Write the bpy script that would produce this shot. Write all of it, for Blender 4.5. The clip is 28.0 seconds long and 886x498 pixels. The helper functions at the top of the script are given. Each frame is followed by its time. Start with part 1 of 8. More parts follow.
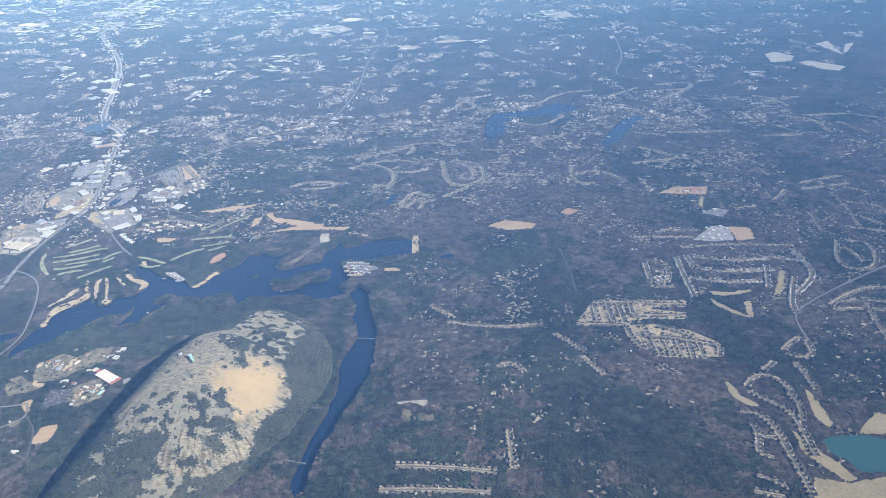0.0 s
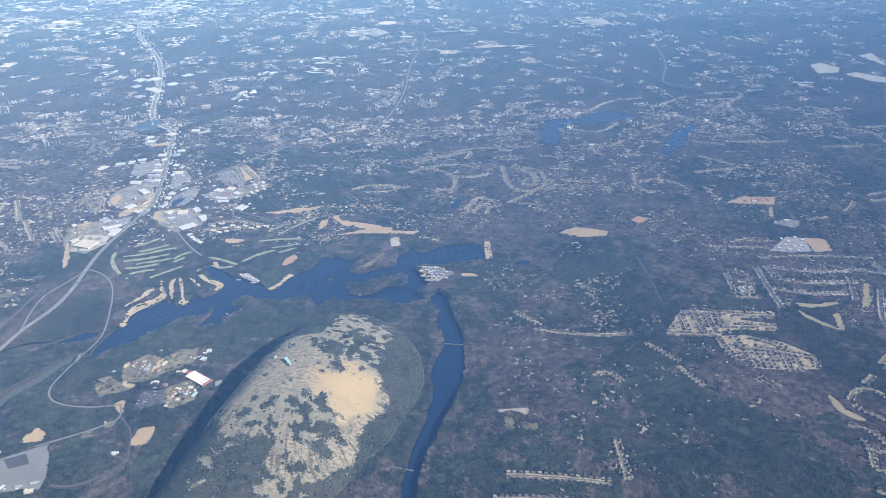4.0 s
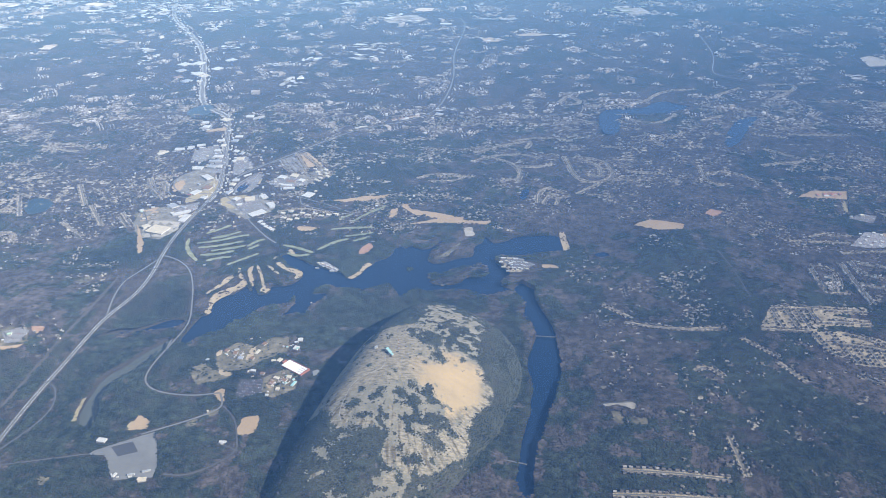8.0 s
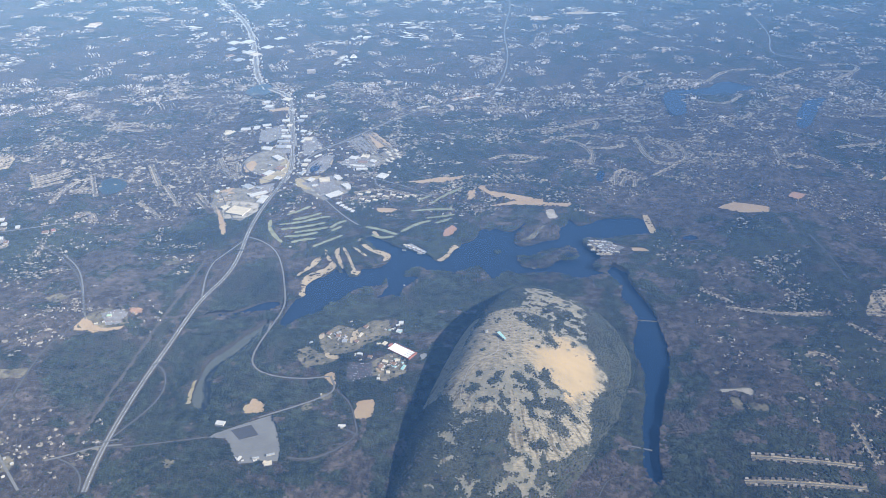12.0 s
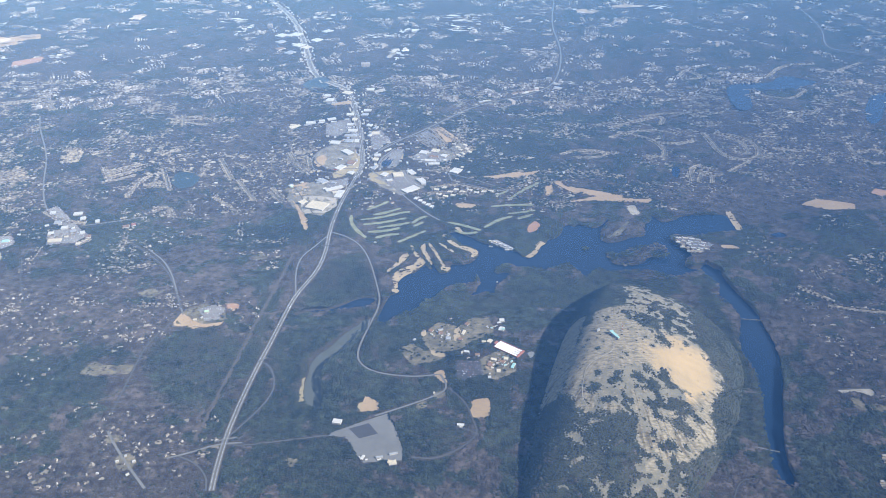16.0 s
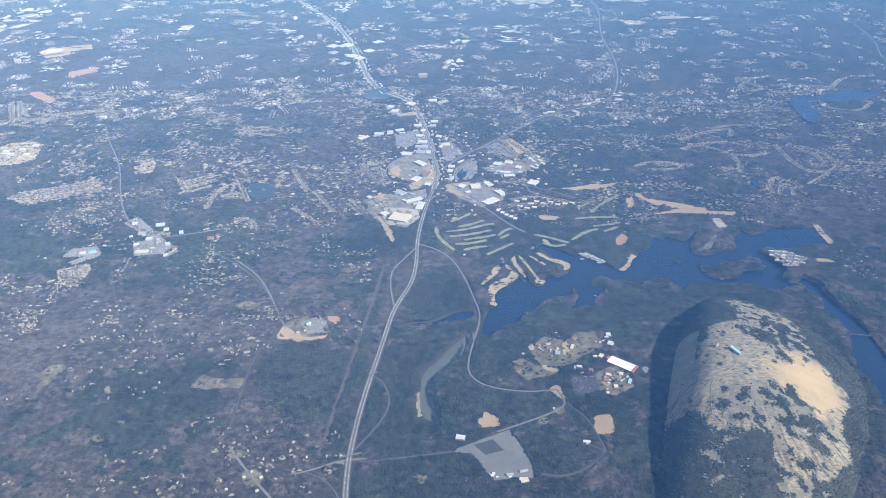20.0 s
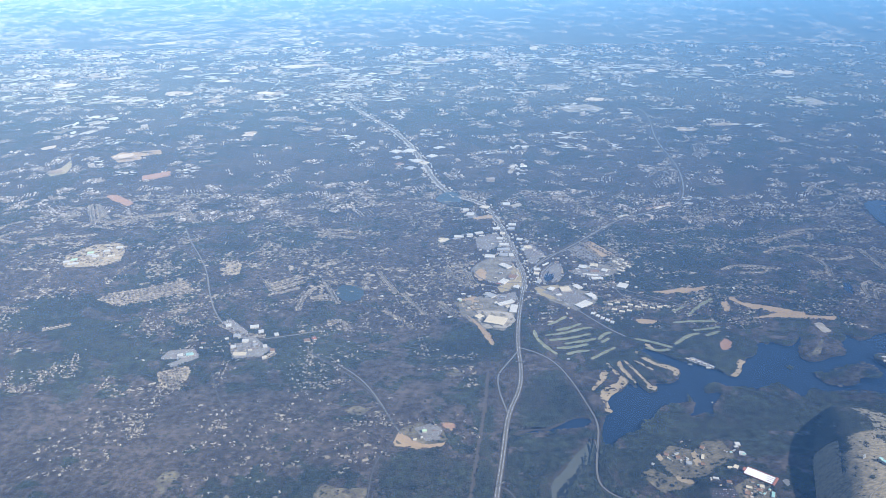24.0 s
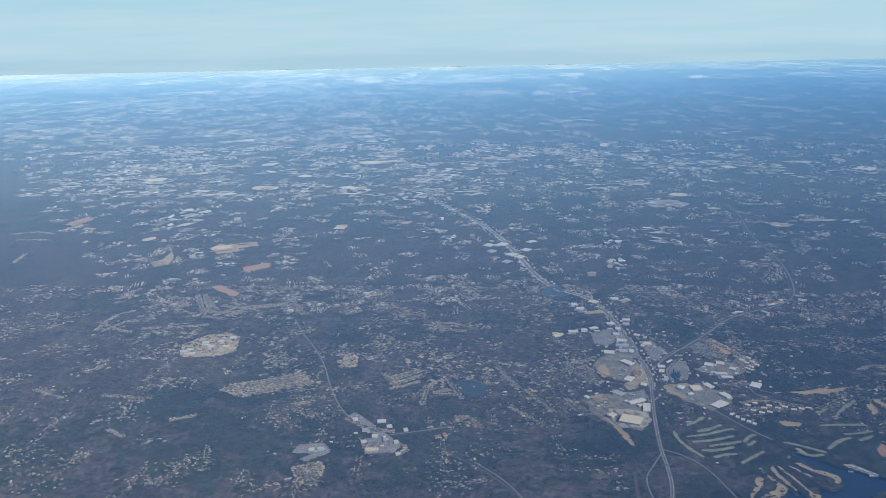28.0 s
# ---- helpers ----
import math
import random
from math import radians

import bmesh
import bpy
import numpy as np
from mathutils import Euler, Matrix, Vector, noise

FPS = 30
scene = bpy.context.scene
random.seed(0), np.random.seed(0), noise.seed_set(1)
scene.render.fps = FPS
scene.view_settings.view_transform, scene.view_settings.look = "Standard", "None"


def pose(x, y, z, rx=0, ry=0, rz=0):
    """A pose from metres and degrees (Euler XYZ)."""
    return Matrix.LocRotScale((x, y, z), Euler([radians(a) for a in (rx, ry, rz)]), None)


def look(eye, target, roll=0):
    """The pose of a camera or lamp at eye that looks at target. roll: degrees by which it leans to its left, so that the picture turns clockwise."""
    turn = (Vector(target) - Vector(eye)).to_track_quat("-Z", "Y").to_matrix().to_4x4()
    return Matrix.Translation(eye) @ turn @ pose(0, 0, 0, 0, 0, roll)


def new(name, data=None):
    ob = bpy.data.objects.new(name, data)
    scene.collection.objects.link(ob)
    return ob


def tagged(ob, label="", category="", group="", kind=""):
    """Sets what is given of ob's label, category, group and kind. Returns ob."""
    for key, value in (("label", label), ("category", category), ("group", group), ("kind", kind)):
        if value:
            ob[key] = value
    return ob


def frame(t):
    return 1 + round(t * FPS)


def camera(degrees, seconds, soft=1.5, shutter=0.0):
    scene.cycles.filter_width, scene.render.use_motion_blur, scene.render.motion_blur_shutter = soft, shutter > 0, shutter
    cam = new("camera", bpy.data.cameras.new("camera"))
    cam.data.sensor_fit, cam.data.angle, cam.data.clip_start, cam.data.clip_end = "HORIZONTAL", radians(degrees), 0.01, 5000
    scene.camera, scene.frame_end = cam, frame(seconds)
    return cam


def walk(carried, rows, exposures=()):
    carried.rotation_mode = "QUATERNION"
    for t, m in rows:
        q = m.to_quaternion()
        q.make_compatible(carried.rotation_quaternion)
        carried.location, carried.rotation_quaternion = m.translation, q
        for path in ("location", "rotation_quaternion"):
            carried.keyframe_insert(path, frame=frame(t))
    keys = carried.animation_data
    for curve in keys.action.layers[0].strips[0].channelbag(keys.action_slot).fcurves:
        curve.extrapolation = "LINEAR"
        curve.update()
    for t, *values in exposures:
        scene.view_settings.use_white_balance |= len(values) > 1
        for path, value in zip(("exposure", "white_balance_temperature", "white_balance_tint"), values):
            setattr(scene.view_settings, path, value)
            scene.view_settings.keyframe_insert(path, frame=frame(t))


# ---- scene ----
# A landscape of several tens of kilometres, built at one twentieth of its true size.
from mathutils.geometry import delaunay_2d_cdt

cam = camera(59.25, 28.0, soft=0.8)
PATH = [
    (0, (108.92, -11.91, 149.80), (110.500, 76.719, 103.526), -2.35),
    (0.5, (105.06, -11.50, 149.79), (106.670, 76.766, 102.815), -2.16),
    (1, (101.19, -11.08, 149.78), (102.803, 77.302, 103.023), -2.06),
    (1.5, (97.33, -10.65, 149.78), (98.912, 77.853, 103.257), -1.95),
    (2, (93.48, -10.23, 149.77), (95.059, 78.495, 103.665), -1.86),
    (2.5, (89.62, -9.80, 149.77), (91.214, 78.994, 103.798), -1.73),
    (3, (85.76, -9.37, 149.77), (87.394, 79.500, 103.943), -1.54),
    (3.5, (81.91, -8.93, 149.77), (83.572, 79.962, 104.004), -1.39),
    (5.5, (66.47, -7.19, 149.80), (68.044, 81.729, 104.068), -0.98),
    (6, (62.61, -6.75, 149.81), (64.151, 82.134, 104.012), -0.89),
    (6.5, (58.74, -6.31, 149.82), (60.254, 82.371, 103.636), -0.79),
    (7, (54.87, -5.87, 149.83), (56.366, 82.809, 103.649), -0.77),
    (7.5, (51.00, -5.44, 149.84), (52.426, 83.023, 103.234), -0.67),
    (8, (47.12, -5.00, 149.86), (48.523, 83.194, 102.749), -0.55),
    (8.5, (43.23, -4.57, 149.87), (44.589, 83.158, 101.892), -0.49),
    (9, (39.34, -4.14, 149.89), (40.570, 83.198, 101.194), -0.50),
    (9.5, (35.45, -3.71, 149.90), (36.552, 83.554, 101.074), -0.49),
    (10, (31.54, -3.28, 149.91), (32.531, 83.784, 100.733), -0.51),
    (10.5, (27.63, -2.86, 149.93), (28.478, 84.046, 100.460), -0.55),
    (11, (23.71, -2.44, 149.94), (24.422, 84.533, 100.587), -0.57),
    (11.5, (19.79, -2.02, 149.95), (20.261, 84.882, 100.477), -0.66),
    (12, (15.85, -1.61, 149.96), (16.193, 85.319, 100.529), -0.66),
    (12.5, (11.90, -1.20, 149.97), (12.153, 85.675, 100.447), -0.66),
    (14.5, (-3.99, 0.39, 150.01), (-4.134, 87.025, 100.066), -0.66),
    (15, (-7.99, 0.77, 150.01), (-8.182, 87.348, 99.965), -0.65),
    (15.5, (-12.01, 1.15, 150.01), (-12.266, 87.625, 99.797), -0.62),
    (16, (-16.04, 1.52, 150.01), (-16.309, 87.996, 99.800), -0.60),
    (16.5, (-20.08, 1.88, 150.01), (-20.456, 88.338, 99.764), -0.61),
    (17, (-24.14, 2.23, 150.00), (-24.644, 88.663, 99.709), -0.67),
    (17.5, (-28.21, 2.58, 150.00), (-28.773, 88.983, 99.656), -0.66),
    (18, (-32.30, 2.92, 149.99), (-32.910, 89.192, 99.423), -0.63),
    (18.5, (-36.41, 3.25, 149.97), (-37.075, 89.502, 99.376), -0.64),
    (19, (-40.53, 3.57, 149.96), (-41.325, 89.923, 99.530), -0.66),
    (19.5, (-44.67, 3.88, 149.94), (-45.553, 90.495, 99.959), -0.66),
    (20, (-48.83, 4.19, 149.91), (-49.788, 91.290, 100.801), -0.63),
    (20.5, (-53.00, 4.48, 149.89), (-54.082, 91.882, 101.309), -0.72),
    (22.5, (-69.91, 5.55, 149.74), (-71.452, 95.473, 106.026), -0.73),
    (23, (-74.18, 5.79, 149.70), (-76.100, 96.666, 108.013), -0.83),
    (23.5, (-78.48, 6.01, 149.64), (-80.794, 97.812, 110.048), -0.81),
    (24, (-82.80, 6.23, 149.59), (-85.540, 98.953, 112.240), -0.85),
    (24.5, (-87.14, 6.43, 149.53), (-90.385, 99.914, 114.163), -0.80),
    (25, (-91.51, 6.62, 149.46), (-95.365, 100.800, 116.060), -0.82),
    (25.5, (-95.90, 6.80, 149.39), (-100.357, 101.400, 117.287), -0.84),
    (26, (-100.32, 6.96, 149.32), (-105.575, 102.050, 118.811), -0.86),
    (26.5, (-104.76, 7.11, 149.23), (-110.831, 102.593, 120.147), -0.95),
    (27, (-109.23, 7.24, 149.15), (-116.094, 102.956, 121.003), -1.00),
    (27.5, (-113.72, 7.36, 149.05), (-121.328, 103.324, 121.966), -1.17),
    (28, (-118.24, 7.47, 148.95), (-126.747, 103.694, 123.102), -1.29),
]
walk(cam, [(t, look(eye, target, roll)) for t, eye, target, roll in PATH],
     exposures=[(0, 0.72, 6150, 10), (9, 0.66, 6150, 10), (15, 0.76, 6150, 10), (20, 0.8, 6150, 10), (23, 0.75, 6150, 10), (25, 0.36, 6150, 10), (28, -0.22, 6150, 10)])

# ---- light ----
SUN_FROM = Vector((0.94, -0.34, 0.0)).normalized()
SUN_ELEVATION = radians(32)
SUN_DIR = Vector((SUN_FROM.x * math.cos(SUN_ELEVATION), SUN_FROM.y * math.cos(SUN_ELEVATION), math.sin(SUN_ELEVATION)))
world = bpy.data.worlds.new("world")
scene.world = world
world.use_nodes = True
wn = world.node_tree.nodes
sky = wn.new("ShaderNodeTexSky")
sky.sky_type, sky.sun_disc = "NISHITA", False
sky.sun_elevation = SUN_ELEVATION
sky.sun_rotation = math.atan2(SUN_FROM.x, SUN_FROM.y)
sky.altitude, sky.air_density, sky.dust_density, sky.ozone_density = 3000, 1.0, 0.3, 2.0
wn["Background"].inputs["Strength"].default_value = 0.07
# thin high cloud streaks towards the horizon
wl = world.node_tree.links
wtc, wmp, wno, wra, wmx = (wn.new(k) for k in ("ShaderNodeTexCoord", "ShaderNodeMapping", "ShaderNodeTexNoise", "ShaderNodeValToRGB", "ShaderNodeMix"))
wmp.inputs["Scale"].default_value = (1.2, 1.2, 14.0)
wno.inputs["Scale"].default_value, wno.inputs["Detail"].default_value = 2.0, 4
wra.color_ramp.elements[0].position, wra.color_ramp.elements[1].position = 0.42, 0.68
wra.color_ramp.elements[1].color = (0.5, 0.5, 0.5, 1)
wmx.data_type = "RGBA"
wmx.inputs[7].default_value = (7.5, 8.2, 8.6, 1)
wl.new(wtc.outputs["Generated"], wmp.inputs["Vector"])
wl.new(wmp.outputs[0], wno.inputs["Vector"])
wl.new(wno.outputs["Fac"], wra.inputs[0])
wl.new(wra.outputs[0], wmx.inputs["Factor"])
wl.new(sky.outputs[0], wmx.inputs[6])
wl.new(wmx.outputs[2], wn["Background"].inputs["Color"])
sun = new("sun", bpy.data.lights.new("sun", "SUN"))
sun.data.energy, sun.data.angle, sun.data.color = 5.0, radians(0.5), (1.0, 0.95, 0.86)
sun.matrix_world = look(SUN_DIR * 800, (0, 0, 0))

# ---- materials ----
MATS = {}


def mat(name, colours, scales=(0.02, 0.3), rough=0.9, metal=0.0, island=0.0, instance=0.0, bump=0.0, stretch=(1, 1, 1), spread=0.22):
    """Base colour from noise at two scales between the given colours, with variation from piece to piece."""
    m = bpy.data.materials.new(name)
    m.use_nodes = True
    nt = m.node_tree
    n, l = nt.nodes, nt.links
    bsdf = n["Principled BSDF"]
    bsdf.inputs["Roughness"].default_value, bsdf.inputs["Metallic"].default_value = rough, metal
    bsdf.inputs["Specular IOR Level"].default_value = 0.25
    bsdf.inputs["Diffuse Roughness"].default_value = 0.6 if rough > 0.7 else 0.0
    tc, mp = n.new("ShaderNodeTexCoord"), n.new("ShaderNodeMapping")
    mp.inputs["Scale"].default_value = stretch
    l.new(tc.outputs["Object"], mp.inputs["Vector"])
    fac = None
    for k, s in enumerate(scales):
        t = n.new("ShaderNodeTexNoise")
        t.inputs["Scale"].default_value, t.inputs["Detail"].default_value = s, 5
        l.new(mp.outputs[0], t.inputs["Vector"])
        if fac is None:
            fac = t.outputs["Fac"]
        else:
            mx = n.new("ShaderNodeMix")
            mx.inputs["Factor"].default_value = 0.45
            l.new(fac, mx.inputs[2])
            l.new(t.outputs["Fac"], mx.inputs[3])
            fac = mx.outputs[0]
    last = fac
    for source, amount in (("island", island), ("instance", instance)):
        if amount:
            if source == "island":
                r = n.new("ShaderNodeNewGeometry").outputs["Random Per Island"]
            else:
                r = n.new("ShaderNodeObjectInfo").outputs["Random"]
            mx = n.new("ShaderNodeMix")
            mx.inputs["Factor"].default_value = amount
            l.new(fac, mx.inputs[2])
            l.new(r, mx.inputs[3])
            fac = mx.outputs[0]
    ramp = n.new("ShaderNodeValToRGB")
    el = ramp.color_ramp.elements
    spread = 0.5 if max(island, instance) > 0.6 else spread
    for k, c in enumerate(colours):
        p = 0.5 + spread * (2 * k / max(1, len(colours) - 1) - 1) * 0.95
        e = el[k] if k < 2 else el.new(p)
        e.position, e.color = p, (*c, 1)
    l.new(fac, ramp.inputs[0])
    l.new(ramp.outputs[0], bsdf.inputs["Base Color"])
    if bump:
        b = n.new("ShaderNodeBump")
        b.inputs["Strength"].default_value, b.inputs["Distance"].default_value = bump, 0.3
        l.new(last, b.inputs["Height"])
        l.new(b.outputs[0], bsdf.inputs["Normal"])
    MATS[name] = m
    return m


mat("forest_floor", [(0.029, 0.027, 0.025), (0.054, 0.047, 0.042), (0.09, 0.076, 0.066)], (0.012, 0.15, 1.2))
mat("bare_trees", [(0.026, 0.022, 0.022), (0.062, 0.052, 0.048), (0.122, 0.098, 0.085)], (0.03, 0.18, 0.45), island=0.07, spread=0.11)
mat("pine_trees", [(0.01, 0.015, 0.0125), (0.027, 0.035, 0.027), (0.056, 0.067, 0.048)], (0.03, 0.2, 0.5), island=0.07, spread=0.11)
mat("far_woods", [(0.02, 0.026, 0.022), (0.062, 0.059, 0.052), (0.13, 0.112, 0.095)], (0.01, 0.08), island=0.5)
mat("water", [(0.008, 0.02, 0.05), (0.012, 0.028, 0.065)], (0.03, 0.5), rough=0.12)
mat("shallow_water", [(0.03, 0.05, 0.062), (0.04, 0.062, 0.075)], (0.05, 0.5), rough=0.3)
mat("creek_water", [(0.085, 0.095, 0.085), (0.115, 0.12, 0.105)], (0.05, 0.5), rough=0.2)
mat("teal_water", [(0.03, 0.075, 0.075), (0.04, 0.09, 0.085)], (0.05, 0.5), rough=0.2)
mat("sand", [(0.27, 0.215, 0.135), (0.43, 0.345, 0.23)], (0.2, 2))
mat("dirt", [(0.28, 0.20, 0.12), (0.40, 0.30, 0.19)], (0.1, 1.5))
mat("dry", [(0.20, 0.17, 0.10), (0.30, 0.25, 0.15), (0.38, 0.31, 0.2)], (0.08, 1.2))
mat("clay", [(0.27, 0.155, 0.1), (0.36, 0.23, 0.155)], (0.1, 1.2))
mat("town_ground", [(0.08, 0.077, 0.062), (0.18, 0.165, 0.135), (0.31, 0.285, 0.24)], (0.3, 1.5))
mat("pale", [(0.21, 0.19, 0.15), (0.32, 0.29, 0.24), (0.44, 0.405, 0.345)], (0.3, 1.8))
mat("fairway", [(0.12, 0.13, 0.078), (0.2, 0.205, 0.125), (0.3, 0.285, 0.185)], (0.3, 1.2))
mat("lawn", [(0.09, 0.078, 0.058), (0.31, 0.256, 0.175), (0.52, 0.43, 0.3)], (0.35, 1.6))
mat("yardland", [(0.06, 0.058, 0.045), (0.13, 0.115, 0.08), (0.27, 0.225, 0.15)], (0.3, 1.6))
mat("yard", [(0.12, 0.105, 0.08), (0.22, 0.188, 0.14), (0.36, 0.31, 0.235)], (0.1, 1.5), island=0.6)
mat("asphalt", [(0.065, 0.065, 0.063), (0.11, 0.106, 0.1)], (0.1, 2))
mat("concrete_road", [(0.12, 0.117, 0.108), (0.19, 0.182, 0.168)], (0.1, 2))
mat("verge", [(0.085, 0.077, 0.06), (0.14, 0.122, 0.095)], (0.1, 1.5))
mat("mown", [(0.066, 0.057, 0.05), (0.1, 0.085, 0.073)], (0.1, 1.5))
mat("lot_worn", [(0.12, 0.12, 0.118), (0.19, 0.188, 0.18)], (0.15, 2))
mat("highway_lane", [(0.12, 0.12, 0.118), (0.17, 0.166, 0.158)], (0.1, 2))
mat("asphalt_dark", [(0.05, 0.05, 0.055), (0.07, 0.07, 0.075)], (0.2, 2))
mat("lot_grey", [(0.15, 0.15, 0.146), (0.24, 0.235, 0.222)], (0.15, 2))
mat("strip_paving", [(0.16, 0.15, 0.13), (0.3, 0.28, 0.245), (0.48, 0.45, 0.4)], (0.15, 0.8))
mat("lot_pale", [(0.25, 0.25, 0.25), (0.34, 0.33, 0.32)], (0.15, 2))
mat("house_roof", [(0.07, 0.062, 0.055), (0.12, 0.104, 0.09), (0.2, 0.175, 0.15), (0.4, 0.36, 0.31)], (0.5,), island=0.85)
mat("house_roof_piece", [(0.08, 0.072, 0.065), (0.2, 0.18, 0.16), (0.38, 0.35, 0.31), (0.62, 0.59, 0.54)], (0.5,), instance=0.85)
mat("house_wall", [(0.16, 0.125, 0.1), (0.26, 0.22, 0.175), (0.44, 0.39, 0.32)], (0.5,), island=0.85)
mat("house_wall_piece", [(0.28, 0.23, 0.19), (0.42, 0.39, 0.34), (0.62, 0.6, 0.56)], (0.5,), instance=0.85)
mat("far_roof", [(0.12, 0.105, 0.09), (0.26, 0.225, 0.19), (0.55, 0.5, 0.44)], (0.5,), island=0.85)
for nm, c in (("white", (0.58, 0.565, 0.53)), ("cream", (0.62, 0.54, 0.4)), ("grey", (0.36, 0.37, 0.38)), ("red", (0.36, 0.15, 0.11)),
              ("teal", (0.33, 0.55, 0.52)), ("brown", (0.26, 0.16, 0.10)), ("mint", (0.5, 0.66, 0.45)), ("wall", (0.5, 0.46, 0.40)),
              ("snow", (0.85, 0.86, 0.88)), ("steel", (0.45, 0.46, 0.47))):
    mat("roof_" + nm, [tuple(v * 0.82 for v in c), c], (0.3, 3), rough=0.6)
mat("car_paint", [(0.03, 0.03, 0.035), (0.12, 0.12, 0.13), (0.3, 0.1, 0.08), (0.4, 0.4, 0.42), (0.75, 0.75, 0.75)], (0.5,), rough=0.35, island=0.9)
mat("paint_line", [(0.7, 0.7, 0.68), (0.8, 0.8, 0.78)], (0.5,))

# ---- ground shape ----
LEVEL = -1.7
ANCHORS = [(77, 248, 0.1), (-172, 284, -0.3), (111, 170, 2.4), (146, 266, 2.6), (109, 320, -1.9), (104, 284, -1.8), (68, 153, -0.4), (-363, 486, -0.4), (0, 190, 2), (-95, 215, 2), (-58, 409, 4.5), (184, 427, 2.3), (-21, 166, 0.2), (-46, 164, 0.2), (-76, 158, -0.3), (-21, 263, -1.3), (-35, 234, -1.6), (-73, 192, 0.1), (-265, 471, 0.6), (69, 432, -3.8), (233, 320, -0.8), (-70, 293, 1.4), (179, 217, 1.5), (206, 191, -0.3), (286, 518, -0.2), (-251, 323, -0.4), (-190, 376, 3.1), (-99, 296, -3.8), (-187, 265, -1.1), (57, 648, -1.6), (80, 200, -1.6), (40, 255, -1.8), (0, 240, -1.6)]
rng = np.random.default_rng(7)


def terrain(x, y):
    """The height of the rolling land."""
    x, y = np.asarray(x, float), np.asarray(y, float)
    total, weight = np.zeros_like(x), np.full_like(x, 1 / 70.0**3)
    for a, b, c in ANCHORS:
        w = 1 / ((x - a) ** 2 + (y - b) ** 2 + 200.0) ** 1.5
        total, weight = total + w * c, weight + w
    return total / weight


def lattice(shape, cells, seed):
    """Smooth random values from 0 to 1 on a grid of the given shape."""
    r = np.random.default_rng(seed).random((cells[0] + 2, cells[1] + 2))
    u, v = np.linspace(0, cells[0], shape[0]), np.linspace(0, cells[1], shape[1])
    i, j = u.astype(int), v.astype(int)
    a, b = (u - i)[:, None], (v - j)[None, :]
    a, b = a * a * (3 - 2 * a), b * b * (3 - 2 * b)
    q = lambda di, dj: r[np.ix_(i + di, j + dj)]
    return q(0, 0) * (1 - a) * (1 - b) + q(1, 0) * a * (1 - b) + q(0, 1) * (1 - a) * b + q(1, 1) * a * b


def fractal(shape, cells, seed, octaves=4):
    total, amount = 0, 0
    for k in range(octaves):
        total = total + lattice(shape, (cells[0] * 2**k, cells[1] * 2**k), seed + k) * 0.55**k
        amount += 0.55**k
    return total / amount


# The raster of the land cover: 0.5 m cells.
X0, X1, Y0, Y1, CELL = -640, 600, 100, 760, 0.5
SHAPE = (int((X1 - X0) / CELL), int((Y1 - Y0) / CELL))
WET, CLEAR, CONIFER, YARD = (np.zeros(SHAPE, bool) for _ in range(4))


def stamp(mask, outline, value=True):
    p = (np.array(outline) - (X0, Y0)) / CELL
    lo, hi = np.floor(p.min(0)).astype(int), np.ceil(p.max(0)).astype(int) + 1
    lo, hi = np.maximum(lo, 0), np.minimum(hi, SHAPE)
    if (hi <= lo).any() or (hi < 0).any():
        return
    gx, gy = np.meshgrid(np.arange(lo[0], hi[0]) + 0.5, np.arange(lo[1], hi[1]) + 0.5, indexing="ij")
    inside = np.zeros(gx.shape, bool)
    for (ax, ay), (bx, by) in zip(p, np.roll(p, -1, 0)):
        if ay != by:
            inside ^= ((ay > gy) != (by > gy)) & (gx < (bx - ax) * (gy - ay) / (by - ay) + ax)
    mask[lo[0]:hi[0], lo[1]:hi[1]][inside] = value


def stamp_line(mask, line, width):
    line = np.array(line)
    for a, b in zip(line[:-1], line[1:]):
        d = b - a
        d = d / max(np.hypot(*d), 1e-6)
        s = np.array((-d[1], d[0])) * width / 2
        e = d * width * 0.3
        stamp(mask, [a + s - e, b + s + e, b - s + e, a - s - e])


def grown(mask, cells):
    out = mask.copy()
    for _ in range(cells):
        o = out.copy()
        o[1:] |= out[:-1]
        o[:-1] |= out[1:]
        o[:, 1:] |= out[:, :-1]
        o[:, :-1] |= out[:, 1:]
        out = o
    return out


def sample(mask, x, y):
    i, j = ((x - X0) / CELL).astype(int), ((y - Y0) / CELL).astype(int)
    ok = (i >= 0) & (j >= 0) & (i < SHAPE[0]) & (j < SHAPE[1])
    return np.where(ok, mask[np.clip(i, 0, SHAPE[0] - 1), np.clip(j, 0, SHAPE[1] - 1)], False)


def rounded(line, closed=True, times=2, rough=0.0):
    """Corner cutting, with a little unevenness."""
    p = np.array(line, float)
    for k in range(times):
        q = np.roll(p, -1, 0)
        a, b = p * 0.75 + q * 0.25, p * 0.25 + q * 0.75
        new_p = np.stack([a, b], 1).reshape(-1, 2)
        p = new_p if closed else np.vstack([p[:1], new_p[:-2], p[-1:]])
    if rough:
        p = p + rng.normal(0, rough, p.shape)
    return p


# ---- the granite dome ----
DOME = np.array((34.0, 187.0))
AXIS, CROSS = np.array((0.354, 0.935)), np.array((0.935, -0.354))


